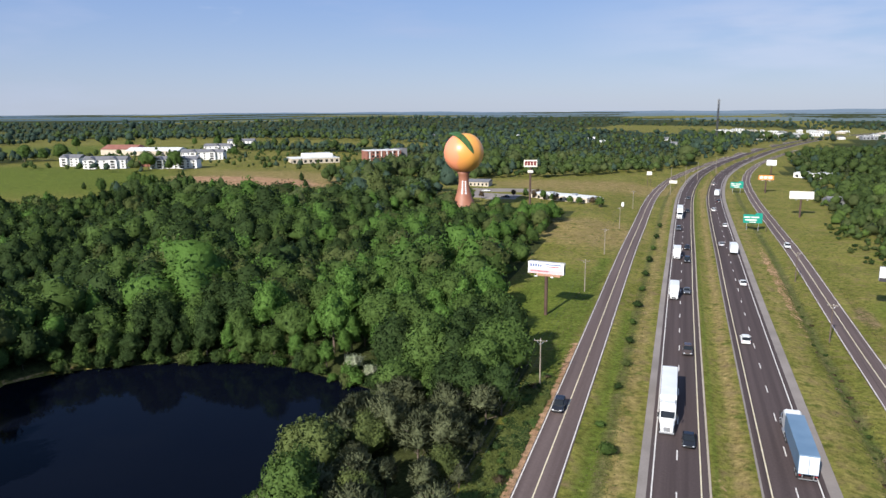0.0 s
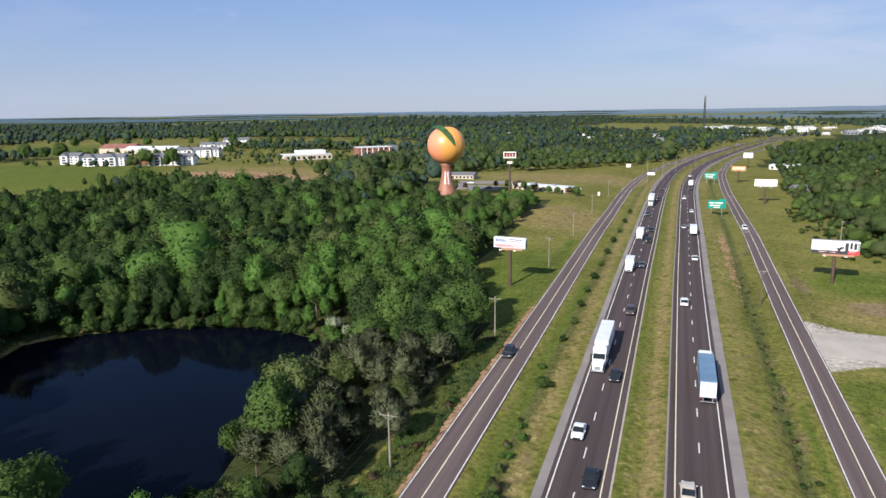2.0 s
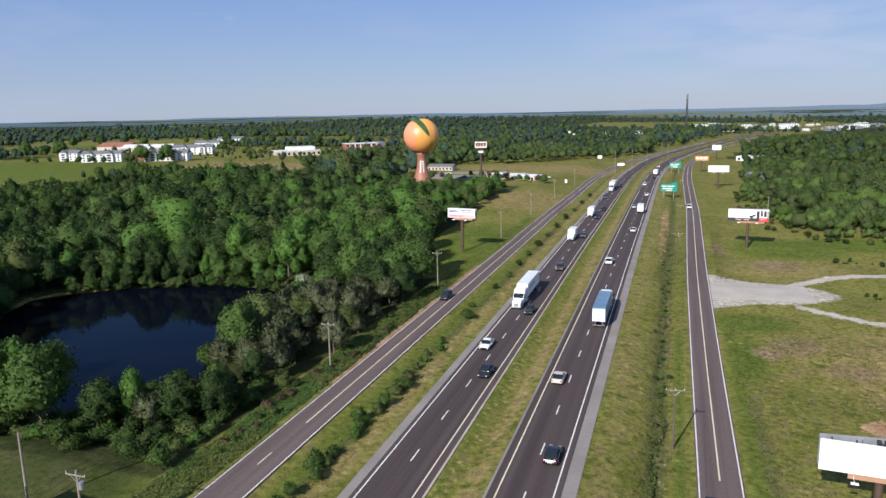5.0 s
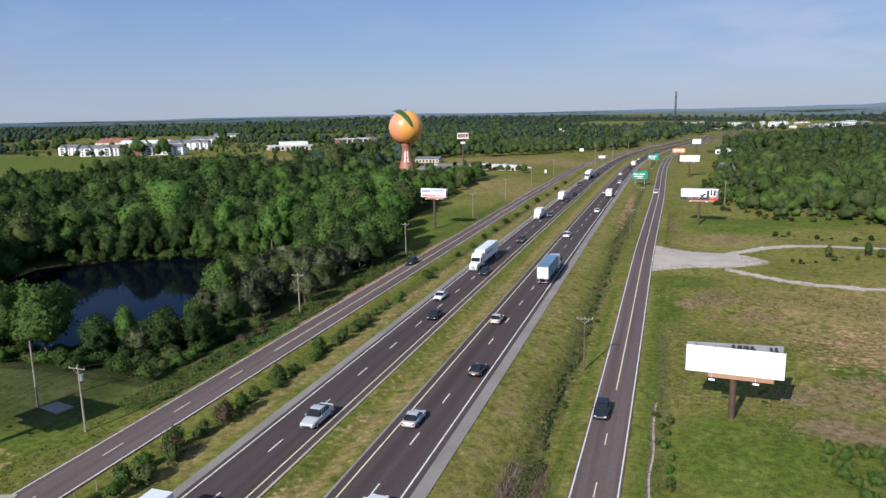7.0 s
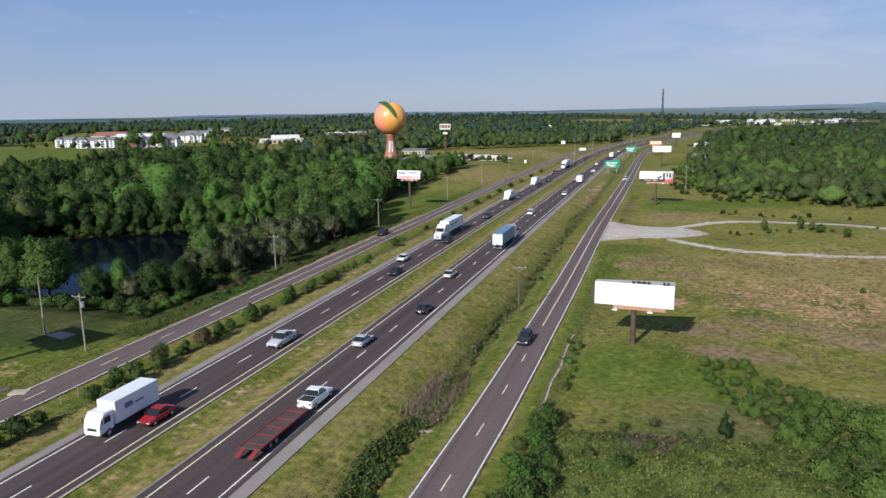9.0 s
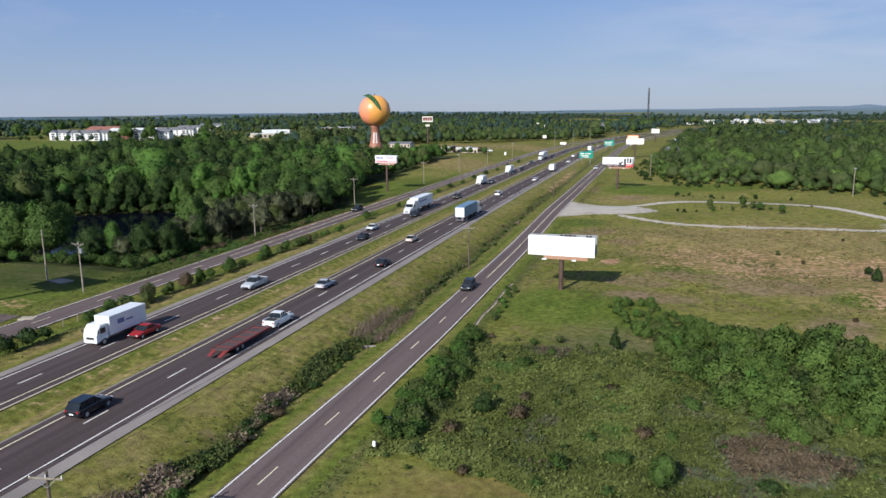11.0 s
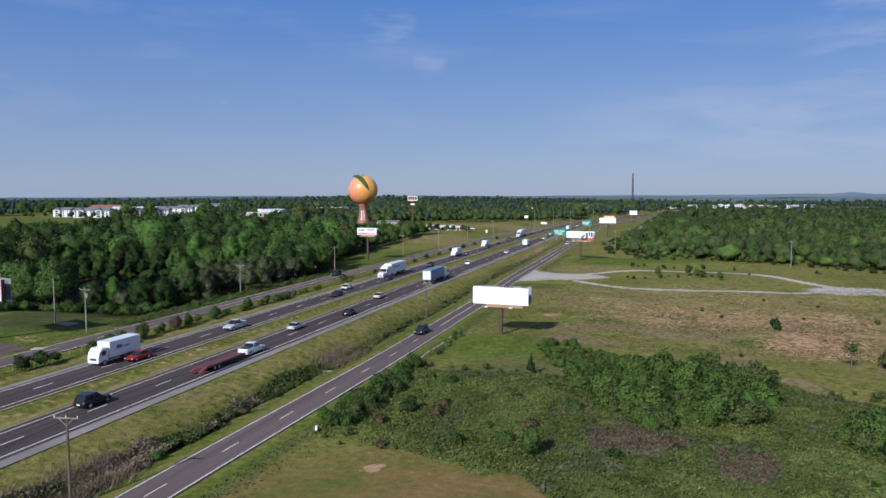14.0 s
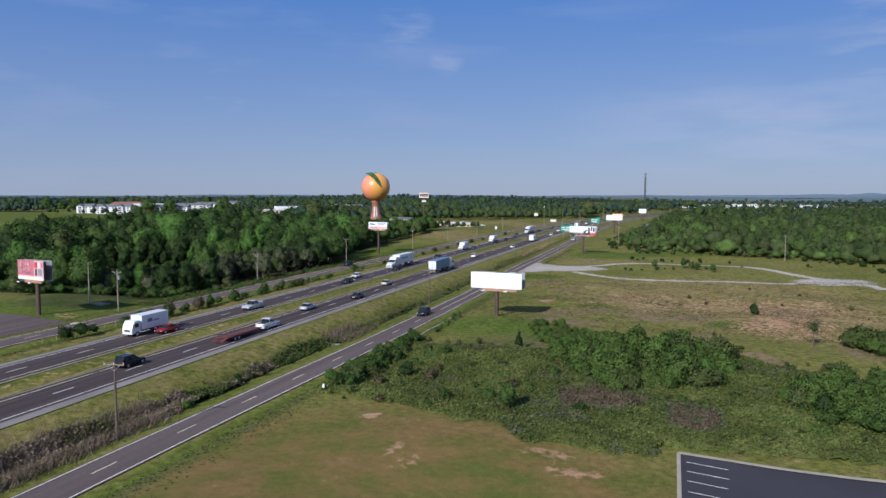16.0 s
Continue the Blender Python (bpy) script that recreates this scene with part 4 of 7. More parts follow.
# trees behind the sandy shore
for p, q in zip(POND_LINE, POND_LINE[1:]):
    n = Vector((-(q - p).y, (q - p).x, 0)).normalized()
    for o in (n, -n):
        for away in (2.6, 6.0):
            t = p + o * (away + rng.uniform(-0.6, 0.6))
            if t.x < -98 and 78 < t.y < 122 and pond_side(t.x, t.y)[0] > 1.6:
                tree("gum" if rng.random() < 0.6 else "oak", t.x, t.y, rng.uniform(0.5, 0.8) * (0.8 if away < 3 else 1.0), group="trees on the pond's bank")
grove("wood", "dense spring woodland of mixed deciduous trees", NEAR[SINGLE:], 300, 0.35, level=2, width=0.82, wild=1.8, fuzz=0.1)


grove("wood", "dense spring woodland of mixed deciduous trees", scatter(-430, -205, 60, 312, 6.8, wood_left), 190, 0.46, (6.5, 9.5), level=1, width=0.9, wild=1.8, fuzz=0.1)


def wood_right(x, y):
    """The wood east of the field."""
    r = float(axis_x(FRONT_RIGHT, y)) if y < 850 else x - 1
    edge = np.interp(y, [140, 165, 185, 205, 225, 250, 310, 365, 420, 520, 700, 850], [185, 150, 118, 77, 67, 63, 60, 66, 66, 77, 90, 104])
    return x > edge and x < 135 + y * 0.3 and x > r + 14


EDGE = []
def wood_margin(x, y):
    """The low, open front of that wood."""
    return wood_right(x, y) and not wood_right(x - 12, y - 10)


WOOD_TONES = ("grove", "shrub", "grove_deep", "grove_dull")
grove("wood", "scrubby green woodland along the field", scatter(60, 280, 140, 420, 4.3, lambda x, y: wood_right(x, y) and not wood_margin(x, y)), 200, 0.38, (3.6, 8.4), colours=WOOD_TONES, weights=(0.4, 0.07, 0.33, 0.2), width=0.95, level=2, wild=2.6, fuzz=0.14)
grove("wood", "low scrubby trees along the field", scatter(60, 280, 140, 420, 4.0, lambda x, y: wood_margin(x, y) and rng.random() < 0.72), 200, 0.34, (1.6, 5.0), colours=WOOD_TONES, weights=(0.4, 0.1, 0.2, 0.3), width=1.2, level=2, wild=2.6, fuzz=0.16)
for x, y in scatter(56, 210, 150, 330, 3.6, lambda x, y: not wood_right(x, y) and wood_right(x + 5, y + 4) and rng.random() < 0.7):
    EDGE.append((x, y))
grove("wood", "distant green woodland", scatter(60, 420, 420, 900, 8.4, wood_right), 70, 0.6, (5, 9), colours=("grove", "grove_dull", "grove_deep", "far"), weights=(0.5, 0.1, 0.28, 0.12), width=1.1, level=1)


def wood_behind(x, y):
    """Woods beyond the water tower and the fields."""
    if x > float(axis_x(FRONT_LEFT, y)) - np.interp(y, [440, 520, 600], [28, 20, 9]) or y < 262:
        return False
    if ((x + 620) / 190) ** 2 + ((y - 600) / 110) ** 2 < 1:
        return False
    if 400 < y < 461 + max(0.0, x + 92) * 0.95 and x > -120:
        return False
    if y < 430 and x > -175 and (x > -28 - (y - 262) * 0.1 or (262 < y < 352 and x > -120) or y > 372):
        return x < -100 and y < 340
    if ((x + 95) / 11) ** 2 + ((y - 303) / 13) ** 2 < 1:
        return False
    if -125 < x < -20 and 318 < y < 445:
        return False
    if ((x + 420) / 165) ** 2 + ((y - 350) / 92) ** 2 < 1 or ((x + 250) / 92) ** 2 + ((y - 350) / 46) ** 2 < 1:
        return False
    if x < -175 and y < 290:
        return False
    if -520 < x < -215 and 380 < y < 640 + (x + 300) * 0.2:
        return False
    if ((x + 600) / 330) ** 2 + ((y - 760) / 100) ** 2 < 1:
        return False
    return True


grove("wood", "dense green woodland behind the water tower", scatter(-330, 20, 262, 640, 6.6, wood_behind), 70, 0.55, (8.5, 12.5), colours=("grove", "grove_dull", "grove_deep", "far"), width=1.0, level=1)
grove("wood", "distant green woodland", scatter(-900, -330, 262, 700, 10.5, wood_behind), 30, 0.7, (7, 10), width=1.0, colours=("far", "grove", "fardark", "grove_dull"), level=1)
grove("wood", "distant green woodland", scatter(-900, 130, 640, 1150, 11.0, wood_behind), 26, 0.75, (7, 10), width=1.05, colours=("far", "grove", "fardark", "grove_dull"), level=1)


# ---- woods towards the horizon, in belts with open fields between ----
def belts():
    out = []
    d = 1080.0
    while d < 2450:
        gap = 11 + d * 0.0085
        for a in np.arange(-0.98, 0.62, gap / d):
            an = a + rng.uniform(-0.4, 0.4) * gap / d
            dd = d + rng.uniform(-0.5, 0.5) * d * 0.045
            x, y = math.sin(an) * dd, math.cos(an) * dd
            if math.sin(x * 0.0042 + 1.1) + math.sin(y * 0.0051 + x * 0.0017) > 1.15:
                continue
            if 190 < x < 620 and 900 < y < 1500 and rng.random() < 0.85:
                continue
            out.append((x, y))
        d *= 1.034
    return out


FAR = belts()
grove("far_woods", "woods with haze-tinted blue-green leaves reaching to the horizon", FAR, 22, 1.0, (6.5, 9.5), width=1.7, colours=("far", "grove", "fardark"), weights=(0.5, 0.1, 0.4), level=1)

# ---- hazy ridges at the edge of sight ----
# haze is put in as emission, bluer and brighter on each farther strip
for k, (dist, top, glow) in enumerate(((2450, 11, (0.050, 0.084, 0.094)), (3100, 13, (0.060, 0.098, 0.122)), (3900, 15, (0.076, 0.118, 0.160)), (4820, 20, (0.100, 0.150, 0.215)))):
    far = bpy.data.materials.new("haze_glow")
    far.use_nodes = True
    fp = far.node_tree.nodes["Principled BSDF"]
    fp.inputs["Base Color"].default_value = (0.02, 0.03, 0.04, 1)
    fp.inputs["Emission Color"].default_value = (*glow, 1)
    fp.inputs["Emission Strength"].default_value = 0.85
    verts, faces = [], []
    steps = 900
    for i in range(steps + 1):
        a = -1.3 + 2.5 * i / steps
        z = top + 3 * math.sin(a * 9 + k * 2) + 2 * math.sin(a * 23 + k) + 1.1 * math.sin(a * 61 + k * 5) + rng.uniform(-1, 1) * (1.6 - 0.3 * k)
        if k == 3:
            z += 11 * math.exp(-((a - 0.250) / 0.014) ** 2)
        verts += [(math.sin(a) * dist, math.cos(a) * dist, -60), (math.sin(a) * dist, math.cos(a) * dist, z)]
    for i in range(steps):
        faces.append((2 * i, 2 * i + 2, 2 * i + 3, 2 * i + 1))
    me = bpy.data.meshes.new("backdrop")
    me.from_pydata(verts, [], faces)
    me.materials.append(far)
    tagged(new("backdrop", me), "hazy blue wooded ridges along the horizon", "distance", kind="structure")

# ---- water tower shaped like a peach ----
def peach_tower(x, y, base, centre, radius):
    tower = thing("water_tower", "tall water tower painted as an orange peach with green leaf", "water tower", pose(x, y, base, 0, 0, 21))
    # local x runs to the right as seen from the highway, local -y towards it
    m = bpy.data.materials.new("peach_paint")
    m.use_nodes = True
    n, l = m.node_tree.nodes, m.node_tree.links
    p = n["Principled BSDF"]
    p.inputs["Roughness"].default_value = 0.38
    tc = n.new("ShaderNodeTexCoord")
    sp = n.new("ShaderNodeSeparateXYZ")
    l.new(tc.outputs["Object"], sp.inputs["Vector"])
    no = n.new("ShaderNodeTexNoise")
    no.inputs["Scale"].default_value = 0.16
    no.inputs["Detail"].default_value = 6
    l.new(tc.outputs["Object"], no.inputs["Vector"])
    mr = n.new("ShaderNodeMapRange")
    mr.inputs["From Min"].default_value, mr.inputs["From Max"].default_value = radius * 0.25, -radius * 0.95
    l.new(sp.outputs["X"], mr.inputs["Value"])
    ad = n.new("ShaderNodeMath")
    ad.operation = "MULTIPLY_ADD"
    ad.inputs[1].default_value = 0.9
    l.new(no.outputs["Fac"], ad.inputs[0])
    l.new(mr.outputs["Result"], ad.inputs[2])
    ra = n.new("ShaderNodeValToRGB")
    e = ra.color_ramp.elements
    e[0].position, e[0].color = 0.35, (0.80, 0.38, 0.075, 1)
    e[1].position, e[1].color = 1.35, (0.72, 0.16, 0.10, 1)
    mid = e.new(0.85)
    mid.color = (0.80, 0.33, 0.09, 1)
    e[-1].position = 1.0
    e[-1].color = (0.80, 0.29, 0.15, 1)
    l.new(ad.outputs["Value"], ra.inputs["Fac"])
    l.new(ra.outputs["Color"], p.inputs["Base Color"])

    bm = bmesh.new()
    nu, nv = 64, 40
    rings = []
    for j in range(1, nv):
        th = math.pi * j / nv
        ring = []
        for i in range(nu):
            ph = 2 * math.pi * i / nu
            crease = 1 - 0.014 * math.exp(-((((ph - math.radians(-52) + math.pi) % (2 * math.pi)) - math.pi) / 0.10) ** 2) * math.sin(th) ** 0.5
            dimple = 1 - 0.05 * math.exp(-(th / 0.22) ** 2)
            r = radius * crease * dimple
            ring.append(bm.verts.new((r * math.sin(th) * math.cos(ph), r * math.sin(th) * math.sin(ph), r * math.cos(th))))
        rings.append(ring)
    top, bot = bm.verts.new((0, 0, radius * 0.95)), bm.verts.new((0, 0, -radius))
    for a, b in zip(rings, rings[1:]):
        for i in range(nu):
            bm.faces.new((a[i], b[i], b[(i + 1) % nu], a[(i + 1) % nu]))
    for i in range(nu):
        bm.faces.new((top, rings[0][i], rings[0][(i + 1) % nu]))
        bm.faces.new((bot, rings[-1][(i + 1) % nu], rings[-1][i]))
    tank = part("tank", bm, m, tower, "orange peach tank with a rosy blush and a cleft", smooth=True)
    tank.location = (0, 0, centre - base)
    # leaf laid over the crown, its tip lifting clear at the back
    bm = bmesh.new()
    a, b = Vector((-0.60, 0.30, 0.84)).normalized(), Vector((0.40, -0.90, 0.0)).normalized()
    side = a.cross(b).normalized()
    rows = []
    for k in range(17):
        t = k / 16
        d = a.lerp(b, t).normalized() if 0 < t < 1 else (a if t == 0 else b)
        lift = radius * (1.02 + 0.22 * (1 - t) ** 3)
        w = radius * 0.165 * math.sin(math.pi * min(1, t * 0.95 + 0.05)) ** 0.85 + 0.02
        rows.append([bm.verts.new(d * lift + side * w * s + d * (0.35 if s == 0 else 0.05) * 0.6) for s in (-1, -0.5, 0, 0.5, 1)])
    for r0, r1 in zip(rows, rows[1:]):
        for i in range(4):
            bm.faces.new((r0[i], r0[i + 1], r1[i + 1], r1[i]))
    bmesh.ops.solidify(bm, geom=bm.faces[:], thickness=0.25)
    bmesh.ops.recalc_face_normals(bm, faces=bm.faces[:])
    leaf = part("leaf", bm, material("peach_leaf_paint", (0.07, 0.17, 0.055), (0.10, 0.22, 0.08), 0.3, 0.45), tank, "long green sheet-metal leaf", smooth=True)
    bm = bmesh.new()
    tube(bm, (0, 0, radius * 0.93), (0.15, 0, radius * 1.03), 0.55, 0.35, 10)
    tube(bm, (0.15, 0, radius * 1.03), (0.15, 0, radius * 1.12), 0.06, 0.05, 6)
    part("stalk", bm, RUST_STEEL, tank, "short brown stalk with a beacon rod")
    # pedestal with a flared foot
    bm = bmesh.new()
    h = centre - base - radius * 0.93
    prof = [(0, 6.2), (0.14, 5.4), (0.28, 4.5), (0.42, 3.6), (0.56, 2.9), (0.76, 2.3), (0.93, 2.5), (1.0, 3.4)]
    loft(bm, [[(r * math.cos(2 * math.pi * i / 40), r * math.sin(2 * math.pi * i / 40), h * t) for i in range(40)] for t, r in prof])
    ped = part("pedestal", bm, material("pedestal_paint", (0.27, 0.105, 0.060), (0.36, 0.155, 0.092), 0.25, 0.55, fine=0.1, fine_scale=2.0), tower, "terracotta-coloured flared pedestal", smooth=True)
    # upright lettering, as plain bars in two files that spread with the foot
    for ang in (-108, -78):
        for k in range(6):
            bm = bmesh.new()
            an = radians(ang)
            secs = []
            for t in (0.46 + k * 0.055, 0.46 + k * 0.055 + 0.042):
                r = float(np.interp(t, [q[0] for q in prof], [q[1] for q in prof])) + 0.06
                secs.append([((r + q) * math.cos(an + w / r), (r + q) * math.sin(an + w / r), h * t) for w, q in ((-0.32, 0), (0.32, 0), (0.32, 0.1), (-0.32, 0.1))])
            loft(bm, secs)
            part("letter_bar", bm, WHITE, ped, "white painted lettering bar")
    return tower


peach_tower(-96.2, 307.0, 3.0, 30.3, 9.15)


# ---- billboards ----
def flat_colour(name, c, rough=0.45):
    return material(name, c, tuple(min(1, v * 1.06) for v in c), 0.4, rough)


PINK, PALE_PINK, ART_RED = flat_colour("pink_print", (0.50, 0.15, 0.18)), flat_colour("pale_pink_print", (0.72, 0.45, 0.46)), flat_colour("red_print", (0.55, 0.05, 0.06))
ART_BLUE, ART_DARK, ART_CREAM = flat_colour("slate_blue_print", (0.12, 0.16, 0.30)), flat_colour("charcoal_print", (0.04, 0.035, 0.04)), flat_colour("cream_print", (0.72, 0.69, 0.60))
SIGN_ORANGE = flat_colour("orange_print", (0.75, 0.24, 0.05))


def billboard(x, y, yaw, width, height, low, label, art=(), back=True, face=None, shift=0.0, apron=True, ground=None, vee=0.0):
    """A steel monopole billboard: post, head beam, two back-to-back faces in frames, catwalks and lamps. art: bars of print."""
    g = gz(x, y) if ground is None else ground
    bb = thing("billboard", label, "billboard", pose(x, y, g, 0, 0, yaw), "roadside billboards")
    lo, hi = low - g, low - g + height
    bm = bmesh.new()
    tube(bm, (0, 0, -0.5), (0, 0, lo + height * 0.3), 0.42, 0.42, 20)
    part("post", bm, RUST_STEEL, bb, "thick round brown steel post", smooth=False)
    bm = bmesh.new()
    box(bm, (shift, 0, lo + 0.15), (width * 0.92, 0.5, 0.5), 0.03)
    for s in (-0.4, -0.2, 0, 0.2, 0.4):
        box(bm, (shift + s * width, 0, lo + height * 0.5), (0.14, 0.95, height * 0.92))
    part("frame", bm, RUST_STEEL, bb, "dark steel frame between the faces")
    for s, use in ((-1, True), (1, back)):
        if not use:
            continue
        bm = bmesh.new()
        box(bm, (shift, s * 0.62, lo + height / 2), (width, 0.14, height), 0.02)
        if s > 0 and vee:
            # the rear face swings out from one end
            hinge = Vector((shift - width / 2, 0.62, 0))
            bmesh.ops.rotate(bm, verts=bm.verts[:], cent=hinge, matrix=Matrix.Rotation(radians(vee), 3, "Z"))
            for k in (0.35, 0.6, 0.85):
                box(bm, (hinge.x + k * width, 0.62 + 0.5 * k * width * math.tan(radians(vee)), lo + height * 0.92), (0.12, k * width * math.tan(radians(vee)) + 0.9, 0.12))
        panel = part("panel" if s < 0 else "rear_panel", bm, (face or BLANK_VINYL) if s < 0 else GREY_METAL, bb)
        if s < 0:
            for u, v, w, h, mat in art:
                bm = bmesh.new()
                box(bm, (shift + (u + w / 2 - 0.5) * width, -0.70, lo + (1 - v - h / 2) * height), (w * width, 0.02, h * height))
                part("print", bm, mat, panel)
        if s > 0 or not apron:
            bm = bmesh.new()
            box(bm, (shift, s * 0.95, lo - 0.12), (width * 0.98, 0.62, 0.05))
            for k in range(7):
                box(bm, (shift + (k / 6 - 0.5) * width * 0.94, s * 0.7, lo - 0.17), (0.07, 1.1, 0.07))
            part("catwalk", bm, STEEL, bb)
        if s < 0 and apron:
            bm = bmesh.new()
            box(bm, (shift + 0.07 * width, -0.62, lo - 0.30), (width * 0.66, 0.06, 0.56))
            part("apron", bm, material("rust_apron_paint", (0.34, 0.17, 0.10), (0.42, 0.24, 0.15), 0.6, 0.8), bb, "faded rust-orange board under the face")
        if s > 0 and vee > 7:
            # ballast boxes and lamp heads left on the rear walkway
            for u, w_ in ((-0.02, 0.42), (0.045, 0.55), (0.11, 0.6), (0.17, 0.4), (0.36, 0.32), (0.41, 0.34)):
                bm = bmesh.new()
                box(bm, (shift + u * width, 0.2 + (u + 0.5) * width * math.tan(radians(vee)) * 0.6, hi - 0.2), (w_, 0.4, 0.5), 0.05)
                part("ballast_box", bm, DARK, bb, "dark electrical box behind the face")
        for k in (-0.22, 0.22):
            bm = bmesh.new()
            tube(bm, (shift + k * width, s * 0.9, lo - 0.15), (shift + k * width, s * 2.0, lo - 0.35), 0.03, 0.03, 5)
            box(bm, (shift + k * width, s * 2.1, lo - 0.36), (0.75, 0.3, 0.2), 0.04)
            part("lamp", bm, WHITE, bb, "white floodlight on an arm")
    return bb


billboard(50.9, 33.7, -4.5, 11.5, 3.45, 5.4, "blank white monopole billboard over the frontage road verge", back=True, vee=8)
billboard(-30.9, 159.3, -7, 8.9, 2.85, 11.2, "white and pink printed billboard in front of the wood", apron=True,
          art=((0.02, 0.62, 0.96, 0.36, PALE_PINK), (0.06, 0.16, 0.05, 0.28, ART_BLUE), (0.13, 0.16, 0.05, 0.28, ART_BLUE), (0.20, 0.16, 0.05, 0.28, ART_BLUE), (0.27, 0.16, 0.05, 0.28, ART_BLUE), (0.34, 0.2, 0.04, 0.24, ART_BLUE),
               (0.48, 0.14, 0.44, 0.10, ART_BLUE), (0.52, 0.32, 0.36, 0.09, PINK), (0.08, 0.74, 0.5, 0.1, PINK)), ground=None)
billboard(51.1, 183.6, -7, 11.2, 3.5, 8.9, "white billboard with dark and red printed artwork at one end", vee=6,
          art=((0.0, 0.74, 0.76, 0.26, ART_DARK), (0.16, 0.83, 0.18, 0.07, PALE_PINK), (0.38, 0.83, 0.14, 0.07, PALE_PINK), (0.52, 0.52, 0.12, 0.12, ART_DARK), (0.60, 0.42, 0.08, 0.14, ART_DARK), (0.55, 0.62, 0.06, 0.12, ART_DARK),
               (0.70, 0.12, 0.07, 0.62, ART_DARK), (0.80, 0.06, 0.05, 0.5, ART_DARK), (0.88, 0.10, 0.06, 0.5, ART_DARK), (0.95, 0.1, 0.05, 0.62, GREY_METAL), (0.76, 0.70, 0.24, 0.30, ART_RED), (0.79, 0.76, 0.14, 0.08, ART_CREAM)))
billboard(51.0, 345.0, 0, 10.0, 3.3, 9.4, "blank cream billboard at the edge of the wood", back=False, face=ART_CREAM, apron=False)
billboard(-33.5, -6.5, -12, 8.8, 3.9, 8.7, "pink printed billboard beside a paved lot", face=PALE_PINK, vee=3.5, shift=-1.1,
          art=((0.0, 0.0, 0.64, 0.78, PINK), (0.03, 0.10, 0.05, 0.55, PALE_PINK), (0.10, 0.10, 0.05, 0.55, ART_CREAM), (0.22, 0.12, 0.05, 0.16, ART_CREAM), (0.30, 0.12, 0.05, 0.16, ART_CREAM), (0.38, 0.12, 0.05, 0.16, ART_CREAM), (0.2, 0.34, 0.05, 0.18, ART_CREAM), (0.27, 0.34, 0.05, 0.18, ART_CREAM), (0.34, 0.34, 0.05, 0.18, ART_CREAM), (0.41, 0.34, 0.05, 0.18, ART_CREAM),
               (0.20, 0.60, 0.30, 0.10, PALE_PINK), (0.66, 0.06, 0.12, 0.3, ART_RED), (0.68, 0.40, 0.08, 0.36, ART_DARK), (0.80, 0.10, 0.08, 0.24, ART_CREAM), (0.80, 0.40, 0.16, 0.34, GREY_METAL), (0.91, 0.06, 0.07, 0.28, PINK), (0.0, 0.84, 1.0, 0.16, ART_CREAM)))
billboard(46.0, 440.0, -6, 8.0, 2.6, 8.5, "orange billboard far along the frontage road", back=False, face=SIGN_ORANGE, apron=False,
          art=((0.08, 0.2, 0.2, 0.55, ART_CREAM), (0.34, 0.2, 0.24, 0.55, ART_CREAM), (0.64, 0.2, 0.26, 0.55, ART_CREAM)))
billboard(60.0, 545.0, -10, 6.5, 3.6, 9.0, "white double-deck billboard far along the frontage road", back=False, apron=False)


# ---- utility poles and wires ----
def utility_pole(x, y, height, yaw=0.0, arm=2.4, transformer=False, z=None, wood=None):
    g = gz(x, y) if z is None else z
    up = thing("utility_pole", "weathered wooden utility pole with a crossarm" + (" and a grey transformer" if transformer else ""), "utility pole", pose(x, y, g, 0, 0, yaw), "utility poles along the roads")
    bm = bmesh.new()
    tube(bm, (0, 0, -0.6), (0, 0, height), 0.16, 0.10, 9)
    part("pole", bm, wood or POLE_WOOD, up)
    if arm:
        bm = bmesh.new()
        box(bm, (0, -0.14, height - 0.45), (arm, 0.10, 0.13), 0.015)
        part("crossarm", bm, POLE_WOOD, up)
        bm = bmesh.new()
        for s in (-1, 1):
            tube(bm, (s * arm * 0.3, -0.14, height - 0.48), (0, -0.12, height - 1.15), 0.025, 0.025, 5)
        part("brace", bm, STEEL, up)
        for s in (-0.47, 0.0, 0.47):
            bm = bmesh.new()
            tube(bm, (s * arm, -0.14, height - 0.39), (s * arm, -0.14, height - 0.2), 0.045, 0.03, 7)
            part("insulator", bm, WHITE, up)
    if transformer:
        bm = bmesh.new()
        tube(bm, (0.32, 0.1, height - 2.0), (0.32, 0.1, height - 1.2), 0.24, 0.24, 12)
        part("transformer", bm, STEEL, up, "grey transformer can")
    return Vector((x, y, g + height - 0.2))


def wires(points, offs, sag, name="power_line", label="thin dark overhead wires between the poles"):
    line = thing(name, label, "power line")
    for o in offs:
        bm = bmesh.new()
        for a, b in zip(points, points[1:]):
            d = (b - a).normalized()
            s = Vector((d.y, -d.x, 0)) * o
            prev = None
            for k in range(9):
                t = k / 8
                q = a.lerp(b, t) + s - Vector((0, 0, sag * 4 * t * (1 - t)))
                if prev is not None:
                    tube(bm, prev, q, 0.018, 0.018, 3)
                prev = q
        part("wire", bm, DARK, line)


left_line = [utility_pole(x, y, h, 0, transformer=tr) for x, y, h, tr in ((-24.5, -62, 8.6, False), (-24.4, 5.0, 8.6, True), (-23.8, 56.9, 8.2, False), (-23.6, 113.3, 9.0, False), (-24.5, 183, 9.0, False), (-24.5, 235, 9.0, False), (-24, 290, 9.0, False), (-22.5, 350, 9.0, False))]
wires(left_line, (-1.1, 0.0, 1.1), 0.9)
right_line = [utility_pole(x, y, h, 10, wood=DARK_POLE) for x, y, h in ((31.5, -165, 8.8), (29.8, -54.2, 8.8), (30.7, 47.2, 8.7), (31.2, 158.5, 8.8), (31.8, 214, 8.8), (32.6, 300, 8.8))]
